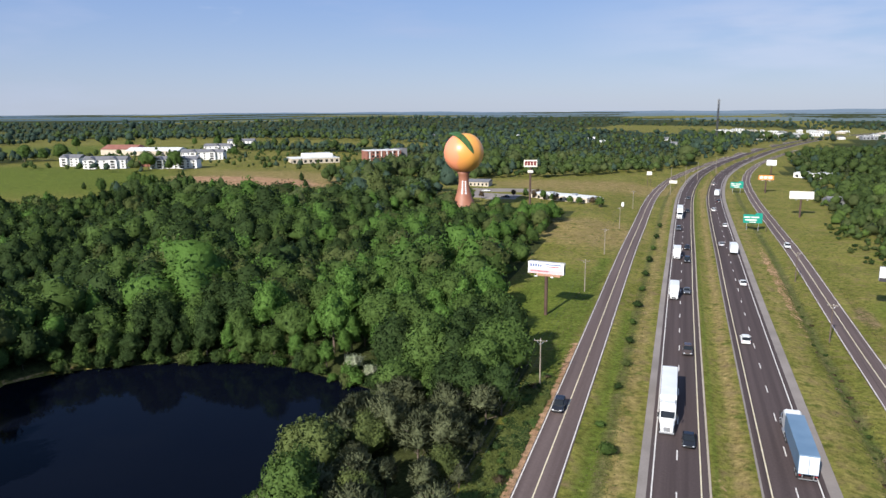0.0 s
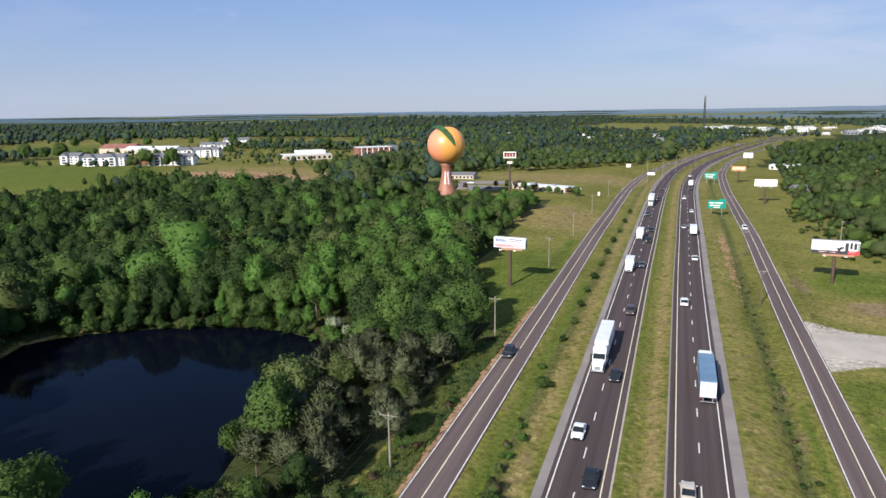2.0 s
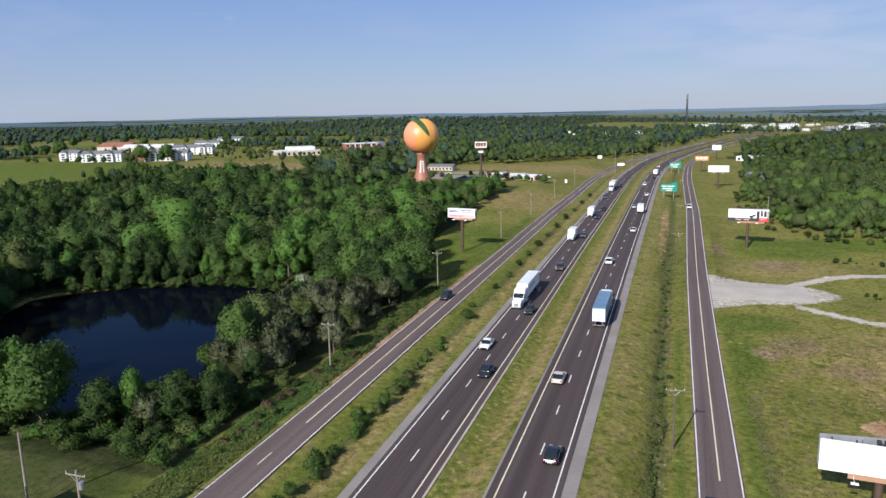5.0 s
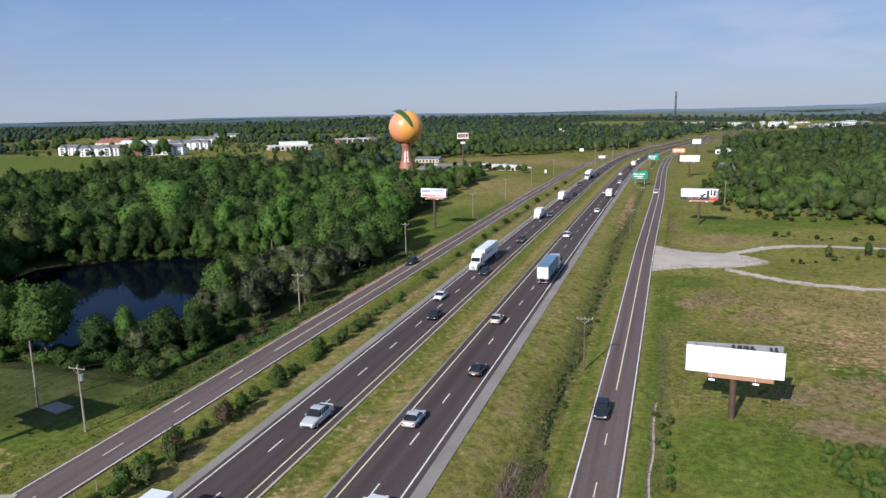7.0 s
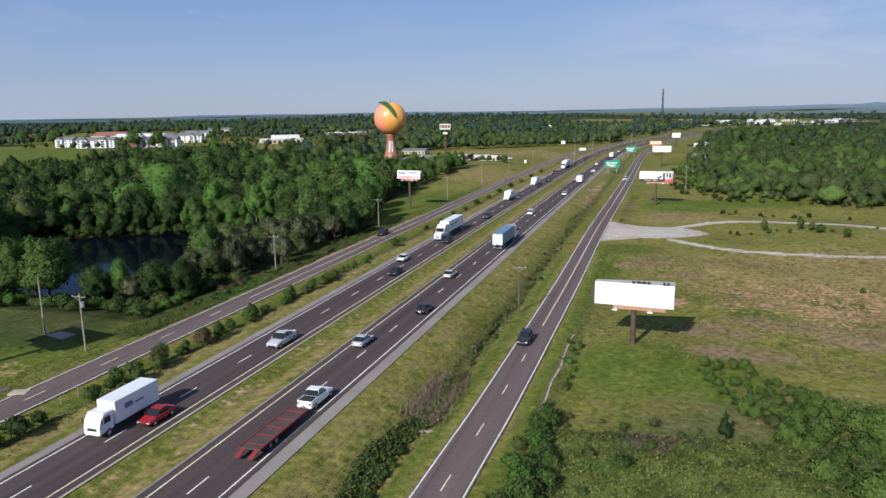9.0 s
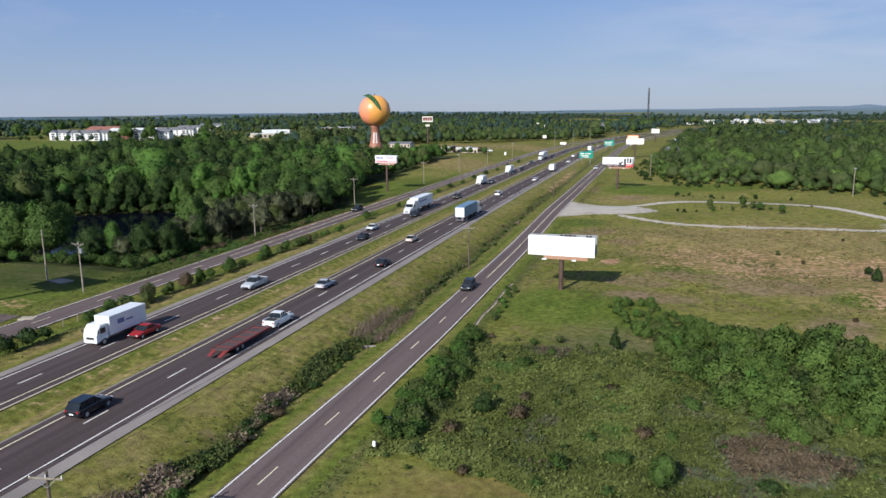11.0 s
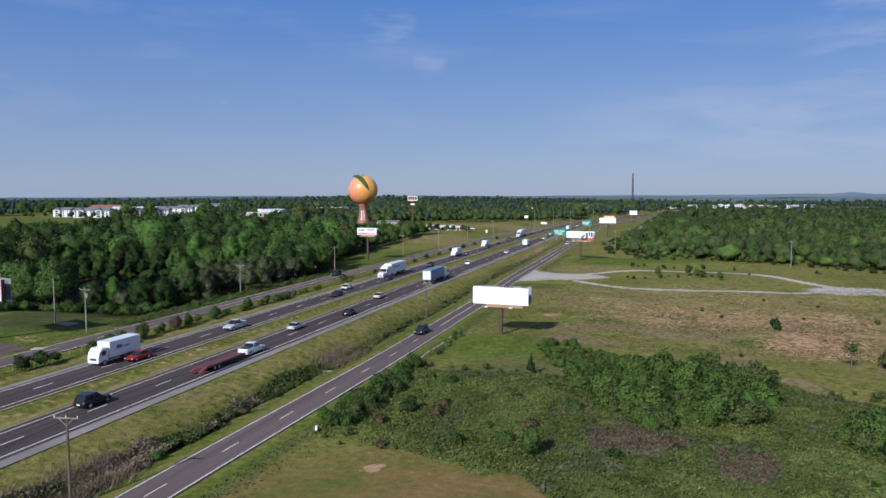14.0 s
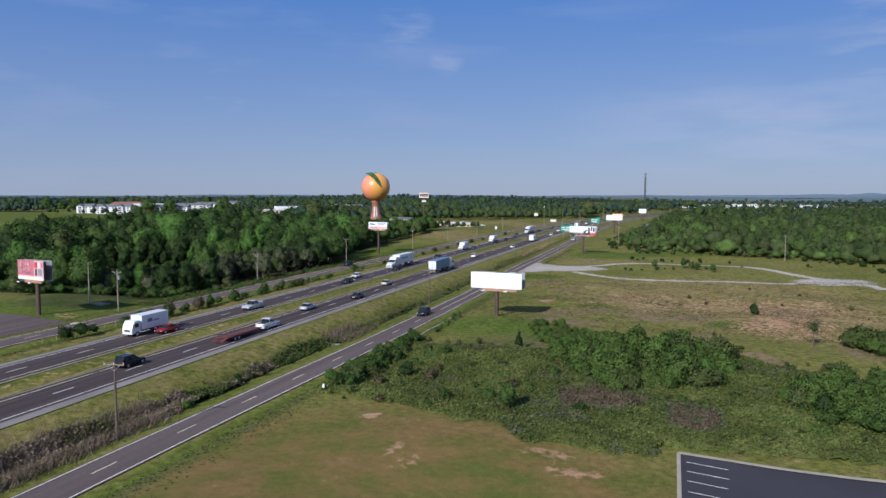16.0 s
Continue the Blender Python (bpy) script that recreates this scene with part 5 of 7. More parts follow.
wires(right_line, (-1.0, 1.0), 1.2)
utility_pole(-35.5, 8.5, 9.0, 0, arm=0)
field_line = [utility_pole(x, y, 9.5, 40, arm=1.8) for x, y in ((62, 232), (126, 170), (165, 142), (215, 105))]
wires(field_line, (-0.7, 0.7), 1.0)
for x, y, h in ((-6, 415, 15), (2, 455, 13), (10, 500, 12), (24, 560, 12)):
    utility_pole(x, y, h, 0, arm=0)


# ---- green guide signs ----
def guide_sign(x, y, w, h, low, yaw=0):
    g = gz(x, y)
    gs = thing("guide_sign", "large green highway guide sign on two steel posts", "road sign", pose(x, y, g, 0, 0, yaw), "guide signs")
    for s in (-1, 1):
        bm = bmesh.new()
        box(bm, (s * w * 0.3, 0.1, (low + h) / 2 - 0.2), (0.14, 0.2, low + h))
        part("post", bm, STEEL, gs)
    bm = bmesh.new()
    box(bm, (0, 0, low + h / 2), (w, 0.07, h), 0.02)
    panel = part("panel", bm, SIGN_GREEN, gs)
    bm = bmesh.new()
    box(bm, (w * 0.3, 0, low + h + 0.32), (w * 0.36, 0.07, 0.62), 0.02)
    part("exit_tab", bm, SIGN_GREEN, gs, "small green exit tab on top")
    for u, v, a, b in ((-0.3, 0.68, 0.3, 0.16), (0.12, 0.68, 0.42, 0.16), (-0.1, 0.36, 0.6, 0.15), (0.0, 0.12, 0.36, 0.10)):
        bm = bmesh.new()
        box(bm, (u * w, -0.045, low + v * h), (a * w, 0.012, b * h))
        part("print", bm, LINE_WHITE, panel)


guide_sign(27.5, 301, 7.2, 3.5, 3.0)
guide_sign(30.0, 432, 7.0, 3.4, 3.0, -8)


# ---- lattice radio mast ----
def mast(x, y, top):
    g = gz(x, y)
    ms = thing("radio_mast", "tall dark grey lattice radio mast above distant woods", "radio mast", pose(x, y, g))
    r, h = 1.5, top - g
    steel = material("dark_mast_steel", (0.035, 0.036, 0.040), (0.055, 0.056, 0.060), 0.5, 0.7)
    corners = [Vector((r * math.cos(a), r * math.sin(a), 0)) for a in (0.5, 2.6, 4.7)]
    for c in corners:
        bm = bmesh.new()
        tube(bm, c, c * 0.65 + Vector((0, 0, h)), 0.34, 0.28, 6)
        part("leg", bm, steel, ms)
    bm = bmesh.new()
    for k in range(int(h / 3)):
        for i in range(3):
            a, b = corners[i], corners[(i + 1) % 3]
            f = 1 - 0.35 * k * 3 / h
            tube(bm, a * f + Vector((0, 0, k * 3)), b * f + Vector((0, 0, k * 3 + 3)), 0.24, 0.24, 4)
    part("lattice", bm, steel, ms)
    for z in (h * 0.9, h * 0.97):
        bm = bmesh.new()
        for a in (0.5, 2.6, 4.7):
            box(bm, (1.7 * math.cos(a), 1.7 * math.sin(a), z), (0.6, 0.6, 2.4), 0.05)
        part("antenna", bm, GREY_METAL, ms)


mast(43, 1025, 59)

# ---- bushes, brambles and weeds ----
BUSHES = {}
for name, h, w, leaves, size, colour in (("green", 2.0, 2.6, 600, 0.10, "mid"), ("dark", 2.2, 2.4, 600, 0.10, "dark"), ("bright", 2.0, 2.4, 600, 0.10, "bright"),
                                         ("brown", 1.6, 2.6, 620, 0.075, "bramble"), ("olive", 1.8, 2.6, 600, 0.10, "olive"), ("rust", 1.2, 1.6, 240, 0.08, "rust"), ("leafy", 2.3, 2.9, 1200, 0.12, "shrub"), ("leafy_olive", 2.2, 2.9, 1200, 0.12, "olive")):
    BUSHES[name] = []
    for k in range(3):
        v, f, nr = crown_arrays(rng, h, w, 0.02, 15, leaves, size * 1.25, "round", 2, 3.0, 0.16 if "leafy" in name else (0.2 if name in ("brown", "rust") else 0.12), name in ("brown", "rust"))
        v[:, 2] = np.maximum(v[:, 2], -0.05)
        BUSHES[name].append((array_mesh("bush", v, f, LEAF[colour], nr), v, nr, colour, f))
LOW = {}
for name, colour in (("olive", "olive"), ("green", "mid"), ("bright", "bright"), ("dark", "dark")):
    v, f, nr = crown_arrays(rng, 2.0, 2.8, 0.02, 12, 240, 0.16, "round", 1, 2.5, 0.14)
    LOW[name] = (v, nr, colour, f)
BUSH_WORDS = {"leafy": "leafy mid-green thicket bush in rough grass", "leafy_olive": "leafy olive-green thicket bush in rough grass", "green": "leafy mid-green bush in rough grass", "dark": "dense dark green bush in rough grass", "bright": "bright fresh green bush in rough grass",
              "brown": "bare grey-brown bramble in the ditch", "olive": "olive-green bush in rough grass", "rust": "dry rust-brown bush on the field"}


SCRUB = []


def bush(kind, x, y, s=1.0, tall=1.0, group="bushes on the verges", single=True):
    """A bush of its own, or one of those that run together into scrub."""
    me, v, nr, colour, f = BUSHES[kind][int(rng.integers(3))]
    if not single and s * tall < 0.75 and kind in LOW:
        v, nr, colour, f = LOW[kind]
    a = rng.random() * 6.28
    sx, sy = s * rng.uniform(0.85, 1.15), s * rng.uniform(0.85, 1.15)
    if not single:
        ca, sa = math.cos(a), math.sin(a)
        w = np.stack([v[:, 0] * sx * ca - v[:, 1] * sy * sa + x, v[:, 0] * sx * sa + v[:, 1] * sy * ca + y, v[:, 2] * s * tall + gz(x, y) - 0.05], -1)
        SCRUB.append((w, np.stack([nr[:, 0] * ca - nr[:, 1] * sa, nr[:, 0] * sa + nr[:, 1] * ca, nr[:, 2]], -1), colour, f))
        return None
    ob = new("bush", me)
    ob.matrix_basis = pose(x, y, gz(x, y) - 0.05, 0, 0, math.degrees(a)) @ Matrix.Diagonal((sx, sy, s * tall, 1))
    return tagged(ob, BUSH_WORDS[kind], "bush", group)


def pick(names, weights):
    return names[int(rng.choice(len(names), p=weights))]


# scrubby strip between the western road and the highway
for x, y, s, k in ((-9.5, -19.7, 1.3, "dark"), (-10.4, -22.5, 1.2, "dark"), (-10.3, -16.3, 0.9, "dark"), (-9.0, -9.8, 1.15, "green"), (-8.8, -3.2, 1.25, "olive"), (-11.2, 4.8, 0.8, "bright"), (-9.5, 89.8, 1.25, "green"),
                   (-11.3, 100, 0.7, "green"), (-10, 116, 0.7, "dark"), (-9.5, 128, 0.8, "olive"), (-9.8, 142, 0.9, "dark"), (-10, 156, 0.8, "green"), (-9.9, 171, 1.0, "dark"), (-9.6, 188, 0.8, "green"), (-9.6, 206, 1.0, "dark"), (-9.4, 226, 1.1, "dark"), (-9.0, 247, 0.9, "green"), (-8.6, 270, 1.0, "dark"), (-8.2, 296, 1.1, "dark")):
    bush(k, x, y, s)
for y in np.arange(-6, 76, 1.9):
    bush(pick(("green", "olive", "bright", "brown"), (0.4, 0.25, 0.25, 0.1)), -9.6 + rng.normal() * 0.7, y + rng.normal(), rng.uniform(0.55, 1.15) * (1.0 if y < 56 else 0.6), rng.uniform(0.9, 1.5), single=rng.random() < 0.5)
# weeds below the wood's edge on the western bank
for y in np.arange(24, 118, 2.1):
    bush(pick(("green", "olive", "brown", "dark"), (0.35, 0.25, 0.2, 0.2)), lx_at(y) - rng.uniform(5.0, 8.8), y + rng.normal(), rng.uniform(0.4, 0.9), rng.uniform(0.5, 0.9), single=False)
# bushes that hang over the pond
for i in range(0, len(POND_LINE) - 1):
    p, q = POND_LINE[i], POND_LINE[i + 1]
    n = Vector((-(q - p).y, (q - p).x, 0)).normalized()
    for o in (n, -n):
        for k in range(2):
            t = p + (q - p) * rng.random() + o * rng.uniform(0.2, 2.0)
            if -2.2 < pond_side(t.x, t.y)[0] < 0.2 and t.y > 58 and t.x > -123:
                bush(pick(("green", "dark", "olive", "bright"), (0.4, 0.25, 0.2, 0.15)), t.x, t.y, rng.uniform(1.0, 1.9), rng.uniform(0.9, 1.4), single=False)
# ditch beside the eastern road: dry reeds, brambles, dark scrub
for y in np.arange(-44, -22, 1.7):
    bush(pick(("green", "bright"), (0.5, 0.5)) if y < -36 else pick(("dark", "brown"), (0.6, 0.4)), float(axis_x(FRONT_RIGHT, y)) - 6.6 + rng.normal() * 0.8, y, rng.uniform(0.45, 0.85), rng.uniform(0.6, 1.0), single=False)
for y in np.arange(-22, 52, 1.6):
    k = pick(("bright", "green", "dark"), (0.4, 0.4, 0.2)) if y < -1 else (pick(("dark", "olive"), (0.6, 0.4)) if y < 14 else pick(("green", "olive", "brown"), (0.4, 0.3, 0.3)))
    bush(k, float(axis_x(FRONT_RIGHT, y)) - 7.3 + rng.normal() * 0.5, y, rng.uniform(0.35, 0.8) * (1.0 if y < 14 else 0.6), rng.uniform(0.4, 0.8), single=False)
for y in np.arange(52, 190, 4.2):
    bush(pick(("dark", "olive", "brown"), (0.4, 0.3, 0.3)), float(axis_x(FRONT_RIGHT, y)) - 7.8 + rng.normal() * 0.6, y + rng.normal() * 1.4, rng.uniform(0.3, 0.6), rng.uniform(0.35, 0.6), single=False)
# scrub on the field side of the eastern road
for y in np.arange(-27, 34, 1.15):
    n = 2 if y < 8 else 1
    for k in range(n):
        if y > 8 and rng.random() < 0.45:
            continue
        bush(pick(("green", "bright", "olive"), (0.5, 0.3, 0.2)), float(axis_x(FRONT_RIGHT, y)) + rng.uniform(5.4, 8.2) + (1.5 * k if y < -4 else 0), y + rng.normal() * 0.5, rng.uniform(0.6, 1.35) * (0.45 if y > 4 else 1.0), rng.uniform(0.8, 1.2), single=False)
# thicket on the rough ground
thicket = []
THICKET = [(59.5, 25), (62, 30), (68, 27), (76, 15), (83, 13), (90, 15), (94, 6), (96, -3), (95.5, -10), (88, -14), (80.5, -18.5), (74, -14.5), (69, 0), (63, 15)]


def within(poly, x, y):
    """Whether a place lies inside an outline."""
    hit = False
    for (ax, ay), (bx, by) in zip(poly, poly[1:] + poly[:1]):
        if (ay > y) != (by > y) and x < (bx - ax) * (y - ay) / (by - ay) + ax:
            hit = not hit
    return hit


for x, y in scatter(58, 97, -20, 31, 1.9, lambda x, y: within(THICKET, x, y)):
    thicket.append((x, y, rng.choice((0.45, 0.68, 0.92, 1.2)) * rng.uniform(0.85, 1.15) * float(np.interp(y, [4, 24], [1.0, 0.55])) * float(np.interp(x, [70, 80, 92], [0.9, 1.25, 1.35])), pick(("green", "bright", "olive", "dark"), (0.58, 0.18, 0.16, 0.08))))
for x, y in scatter(43, 112, -31, 6, 2.7, lambda x, y: rng.random() < 0.8):
    bush(pick(("green", "olive", "brown", "dark"), (0.46, 0.36, 0.1, 0.08)), x, y, rng.choice((0.3, 0.38, 0.5, 0.8)) * rng.uniform(0.8, 1.2), rng.uniform(0.55, 1.0), single=False)
for x, y in scatter(100, 134, -34, 4, 2.2, lambda x, y: ((x - 118) / 17) ** 2 + ((y + 16) / 13) ** 2 < 1):
    thicket.append((x, y, rng.uniform(0.7, 1.3), pick(("green", "olive", "dark"), (0.55, 0.25, 0.2))))
for x, y in scatter(116, 136, 14, 34, 2.4, lambda x, y: ((x - 127) / 9) ** 2 + ((y - 24) / 9) ** 2 < 1):
    thicket.append((x, y, rng.uniform(0.9, 1.5), pick(("green", "dark", "brown"), (0.5, 0.35, 0.15))))
for x, y, s, k in thicket:
    own = rng.random() < 0.28
    if own or rng.random() < 0.6:
        k = "leafy_olive" if k in ("olive", "brown") else "leafy"
    bush(k, x, y, s, rng.uniform(0.85, 1.3), "bushes of the thicket", single=own)
for x, y, s, k in ((64.5, -26.5, 1.0, "green"), (50, -18.5, 1.25, "dark"), (48, -24, 0.9, "brown")):
    bush(k, x, y, s, 1.0, "bushes of the thicket")
for x, y in EDGE:
    bush(pick(("dark", "olive", "green"), (0.5, 0.25, 0.25)), x, y, rng.uniform(0.5, 1.3), rng.uniform(0.6, 1.0), single=False)
# single shrubs on the open field
for x, y, s, k in ((104.8, 60.8, 0.75, "dark"), (112, 68, 0.5, "rust"), (95, 69, 0.6, "rust"), (91.2, 76, 0.55, "olive"), (81.4, 135.6, 1.3, "green"), (86, 136, 0.9, "olive"), (91.4, 135.2, 1.45, "green"), (76, 132, 0.7, "dark"), (71, 134, 0.6, "dark"), (103, 138, 0.8, "rust"),
                   (94.8, 25.9, 0.5, "rust"), (98.3, 13.9, 0.5, "olive"), (146, 133, 1.2, "dark"), (70, 165, 0.8, "dark"), (75, 168, 0.7, "dark"), (82, 166, 0.9, "dark"), (88, 168, 0.8, "olive"), (93, 164, 0.9, "dark"), (99, 166, 0.7, "dark"), (107, 160, 0.8, "dark"), (128, 150, 0.8, "dark"), (152, 128, 1.0, "dark"),
                   (60, 230, 1.3, "dark"), (58, 246, 1.0, "dark"), (54, 262, 1.2, "olive"), (62, 215, 1.1, "dark"), (107, 92, 0.5, "rust"), (118, 84, 0.5, "rust"), (126, 66, 0.6, "olive")):
    if y > 120:
        x, y, s = x + rng.normal() * 2.5, y + rng.normal() * 3.0, s * rng.uniform(0.6, 1.1)
        for n in range(int(rng.integers(0, 3))):
            bush(k, x + rng.normal() * 1.8, y + rng.normal() * 1.2, s * rng.uniform(0.4, 0.8), 0.8, "shrubs on the field")
    bush(k, x, y, s, rng.uniform(0.8, 1.15), "shrubs on the field")
for x, y, k, q in ((81, 139, "elm", 0.34), (90.5, 142, "oak", 0.36), (93, 140.5, "elm", 0.28), (99.5, 129, "oak", 0.26), (104.5, 54, "pine", 0.42)):
    tree(k, x, y, q, label="young leafy tree standing in the field", group="trees on the field")
tree("poplar", 91.8, -11.2, 0.36, label="shrubby young tree on the rough ground", group="trees on the field")
tree("oak", 68, -30.4, 0.38, label="shrubby young tree on the rough ground", group="trees on the field")
tree("pine", 62, 4.5, 0.42, label="small spindly young pine in rough grass", group="trees on the field")
tree("thin", 111, 22.5, 0.5, label="small thin tree standing alone on the field", group="trees on the field")
tree("elm", -61, 13, 0.62, label="small leafy tree on the lawn by the pond", group="trees on the lawn")
for x, y, k, s in ((-46, 30, "gum", 0.5), (-39, 32, "willow", 0.6), (-36, 34, "gum", 0.55), (-34, 40, "oak", 0.62), (-31, 36, "gum", 0.5), (-55, 28, "oak", 0.85), (-60, 30, "poplar", 0.75), (-63, 27, "oak", 0.8), (-69, 30, "oak", 0.9), (-78, 34, "gum", 0.9), (-87, 38, "oak", 0.9), (-36, 45, "willow", 0.6), (-32, 47, "gum", 0.55), (-40, 43, "willow", 0.5), (-44, 38, "gum", 0.45)):
    tree(k, x, y, s * (1.5 if y < 38 else 1.15), group="trees on the pond's bank")
for x, y in scatter(-92, -27, 22, 50, 3.0, lambda x, y: pond_side(x, y)[0] > 0.3 and y > 20 + max(0, -x - 66) * 0.3 and x < lx_at(y) - 9):
    bush(pick(("green", "olive", "dark", "bright"), (0.4, 0.25, 0.2, 0.15)), x, y, rng.uniform(0.7, 1.5), rng.uniform(0.7, 1.2), "bushes on the pond's bank", single=rng.random() < 0.12)
tree("poplar", -43, 33, 0.86, group="trees on the pond's bank", slim=0.72)
tree("dogwood", -62.5, 116.6, 0.8, group="trees on the pond's bank")
tree("dogwood", -58, 115.2, 0.6, group="trees on the pond's bank")
# pines and young trees along the bare field
for x, y in scatter(-330, -196, 312, 402, 13.5, lambda x, y: y < 345 + 14 * math.sin(x * 0.06) or rng.random() < 0.22):
    tree("pine" if rng.random() < 0.6 else "oak", x, y, rng.uniform(0.6, 1.0), group="pines along the bare field", label="")
for x, y, s in ((-238, 455, 1.0), (-232, 448, 0.8), (-226, 452, 0.8), (-300, 462, 0.9)):
    tree("pine", x, y, s, group="pines along the bare field")
# ornamental trees round the diner
for k in range(9):
    tree("plum" if k % 3 == 1 else "oak", -78 + k * 5.2 + rng.normal(), 355 - (k * 5.2 - 5) * 0.45 + rng.normal() * 1.2, rng.uniform(0.7, 0.95) * (1.0 if k % 3 == 1 else 0.55), group="trees round the car park")
for x, y in ((-100, 352), (-108, 346), (-84, 358), (-74, 372)):
    tree("plum", x, y, 0.8, group="trees round the car park")
# oaks by the far field
for x, y in ((-600, 620), (-586, 640), (-570, 655), (-545, 700), (-620, 600), (-470, 640), (-455, 655), (-380, 540), (-372, 420), (-352, 425), (-345, 410), (-505, 470), (-517, 462), (-530, 455)):
    tree("oak", x, y, rng.uniform(0.9, 1.5), group="trees round the fields")


for colour in sorted({q[2] for q in SCRUB}):
    mine = [q for q in SCRUB if q[2] == colour]
    offs = np.cumsum([0] + [len(q[0]) for q in mine])
    me = array_mesh("scrub", np.concatenate([q[0] for q in mine]), np.concatenate([q[3] + o for q, o in zip(mine, offs)]), LEAF[colour], np.concatenate([q[1] for q in mine]))
    tagged(new("scrub", me), "tangled scrub along ditches and banks", "scrub", kind="stuff")


def weeds_mesh(name, label, area, count, size, colours, weights, slim=0.7, stand=0.25):
    """Tufts of standing weeds: upright leaf cards over rough ground."""
    pts = []
    while len(pts) < count:
        x, y, keep = area()
        if keep:
            pts.append((x, y))
    P = np.array(pts)
    n = len(P)
    z = ground_z(P[:, 0], P[:, 1])
    a = rng.random(n) * 6.28
    s = size * (0.5 + rng.random(n))
    base = np.stack([P[:, 0], P[:, 1], z + 0.02], -1)
    t = np.stack([np.cos(a), np.sin(a), np.zeros(n)], -1) * s[:, None]
    q = np.stack([-np.sin(a), np.cos(a), stand + 0.55 * rng.random(n)], -1) * s[:, None]
    v = np.stack([base - t * slim, base + t * slim, base + q], 1).reshape(-1, 3)
    me = array_mesh(name, v, np.arange(n * 3).reshape(-1, 3), LEAF[colours[0]])
    for c in colours[1:]:
        me.materials.append(LEAF[c])
    patch = 0.5 + 0.5 * np.sin(P[:, 0] * 0.37 + 1.7 * np.sin(P[:, 1] * 0.29)) * np.sin(P[:, 1] * 0.31)
    cum = np.cumsum(weights)
    me.polygons.foreach_set("material_index", np.minimum(np.searchsorted(cum, np.clip(patch * 0.6 + rng.random(n) * 0.4, 0, 0.999)), len(colours) - 1).astype(np.int32))
    return tagged(new(name, me), label, "weeds", kind="stuff")


def verge_area():
    y = rng.uniform(-80, 210)
    u = rng.random()
    if u < 0.34:
        x = float(axis_x(FRONT_RIGHT, y)) - 7.4 + rng.normal() * 1.5
    elif u < 0.6:
        x = lx_at(y) + 7.7 + rng.normal() * 1.2
    elif u < 0.8:
        x = lx_at(y) - rng.uniform(3.6, 9)
    else:
        x = float(axis_x(FRONT_RIGHT, y)) + 4.8 + abs(rng.normal()) * 2.0
    return x, y, not (110 < y < 142 and x > 36)


weeds_mesh("verge_weeds", "tall weeds along ditches and verges", verge_area, 34000, 0.16, ("olive", "weed", "hay", "olive"), (0.3, 0.35, 0.2, 0.15))


def field_area():
    x, y = rng.uniform(44, 150), rng.uniform(28, 112)
    return x, y, math.sin(x * 0.3 + y * 0.11) + math.sin(y * 0.27 - x * 0.07) > -0.4


weeds_mesh("field_tufts", "scattered tufts of rough grass over the field", field_area, 16000, 0.2, ("olive", "hay", "rust", "weed"), (0.35, 0.25, 0.2, 0.2))


# ---- low tangled growth that covers the rough ground ----
def lattice(x, y, cell, seed):
    """Smooth noise from nought to one with features of a given size."""
    g = np.random.default_rng(seed).random((96, 96))
    u, w = x / cell + 400, y / cell + 400
    i, j = np.floor(u).astype(int), np.floor(w).astype(int)
    fu, fw = u - i, w - j
    fu, fw = fu * fu * (3 - 2 * fu), fw * fw * (3 - 2 * fw)
    i, j = i % 95, j % 95
    return g[i, j] * (1 - fu) * (1 - fw) + g[i + 1, j] * fu * (1 - fw) + g[i, j + 1] * (1 - fu) * fw + g[i + 1, j + 1] * fu * fw


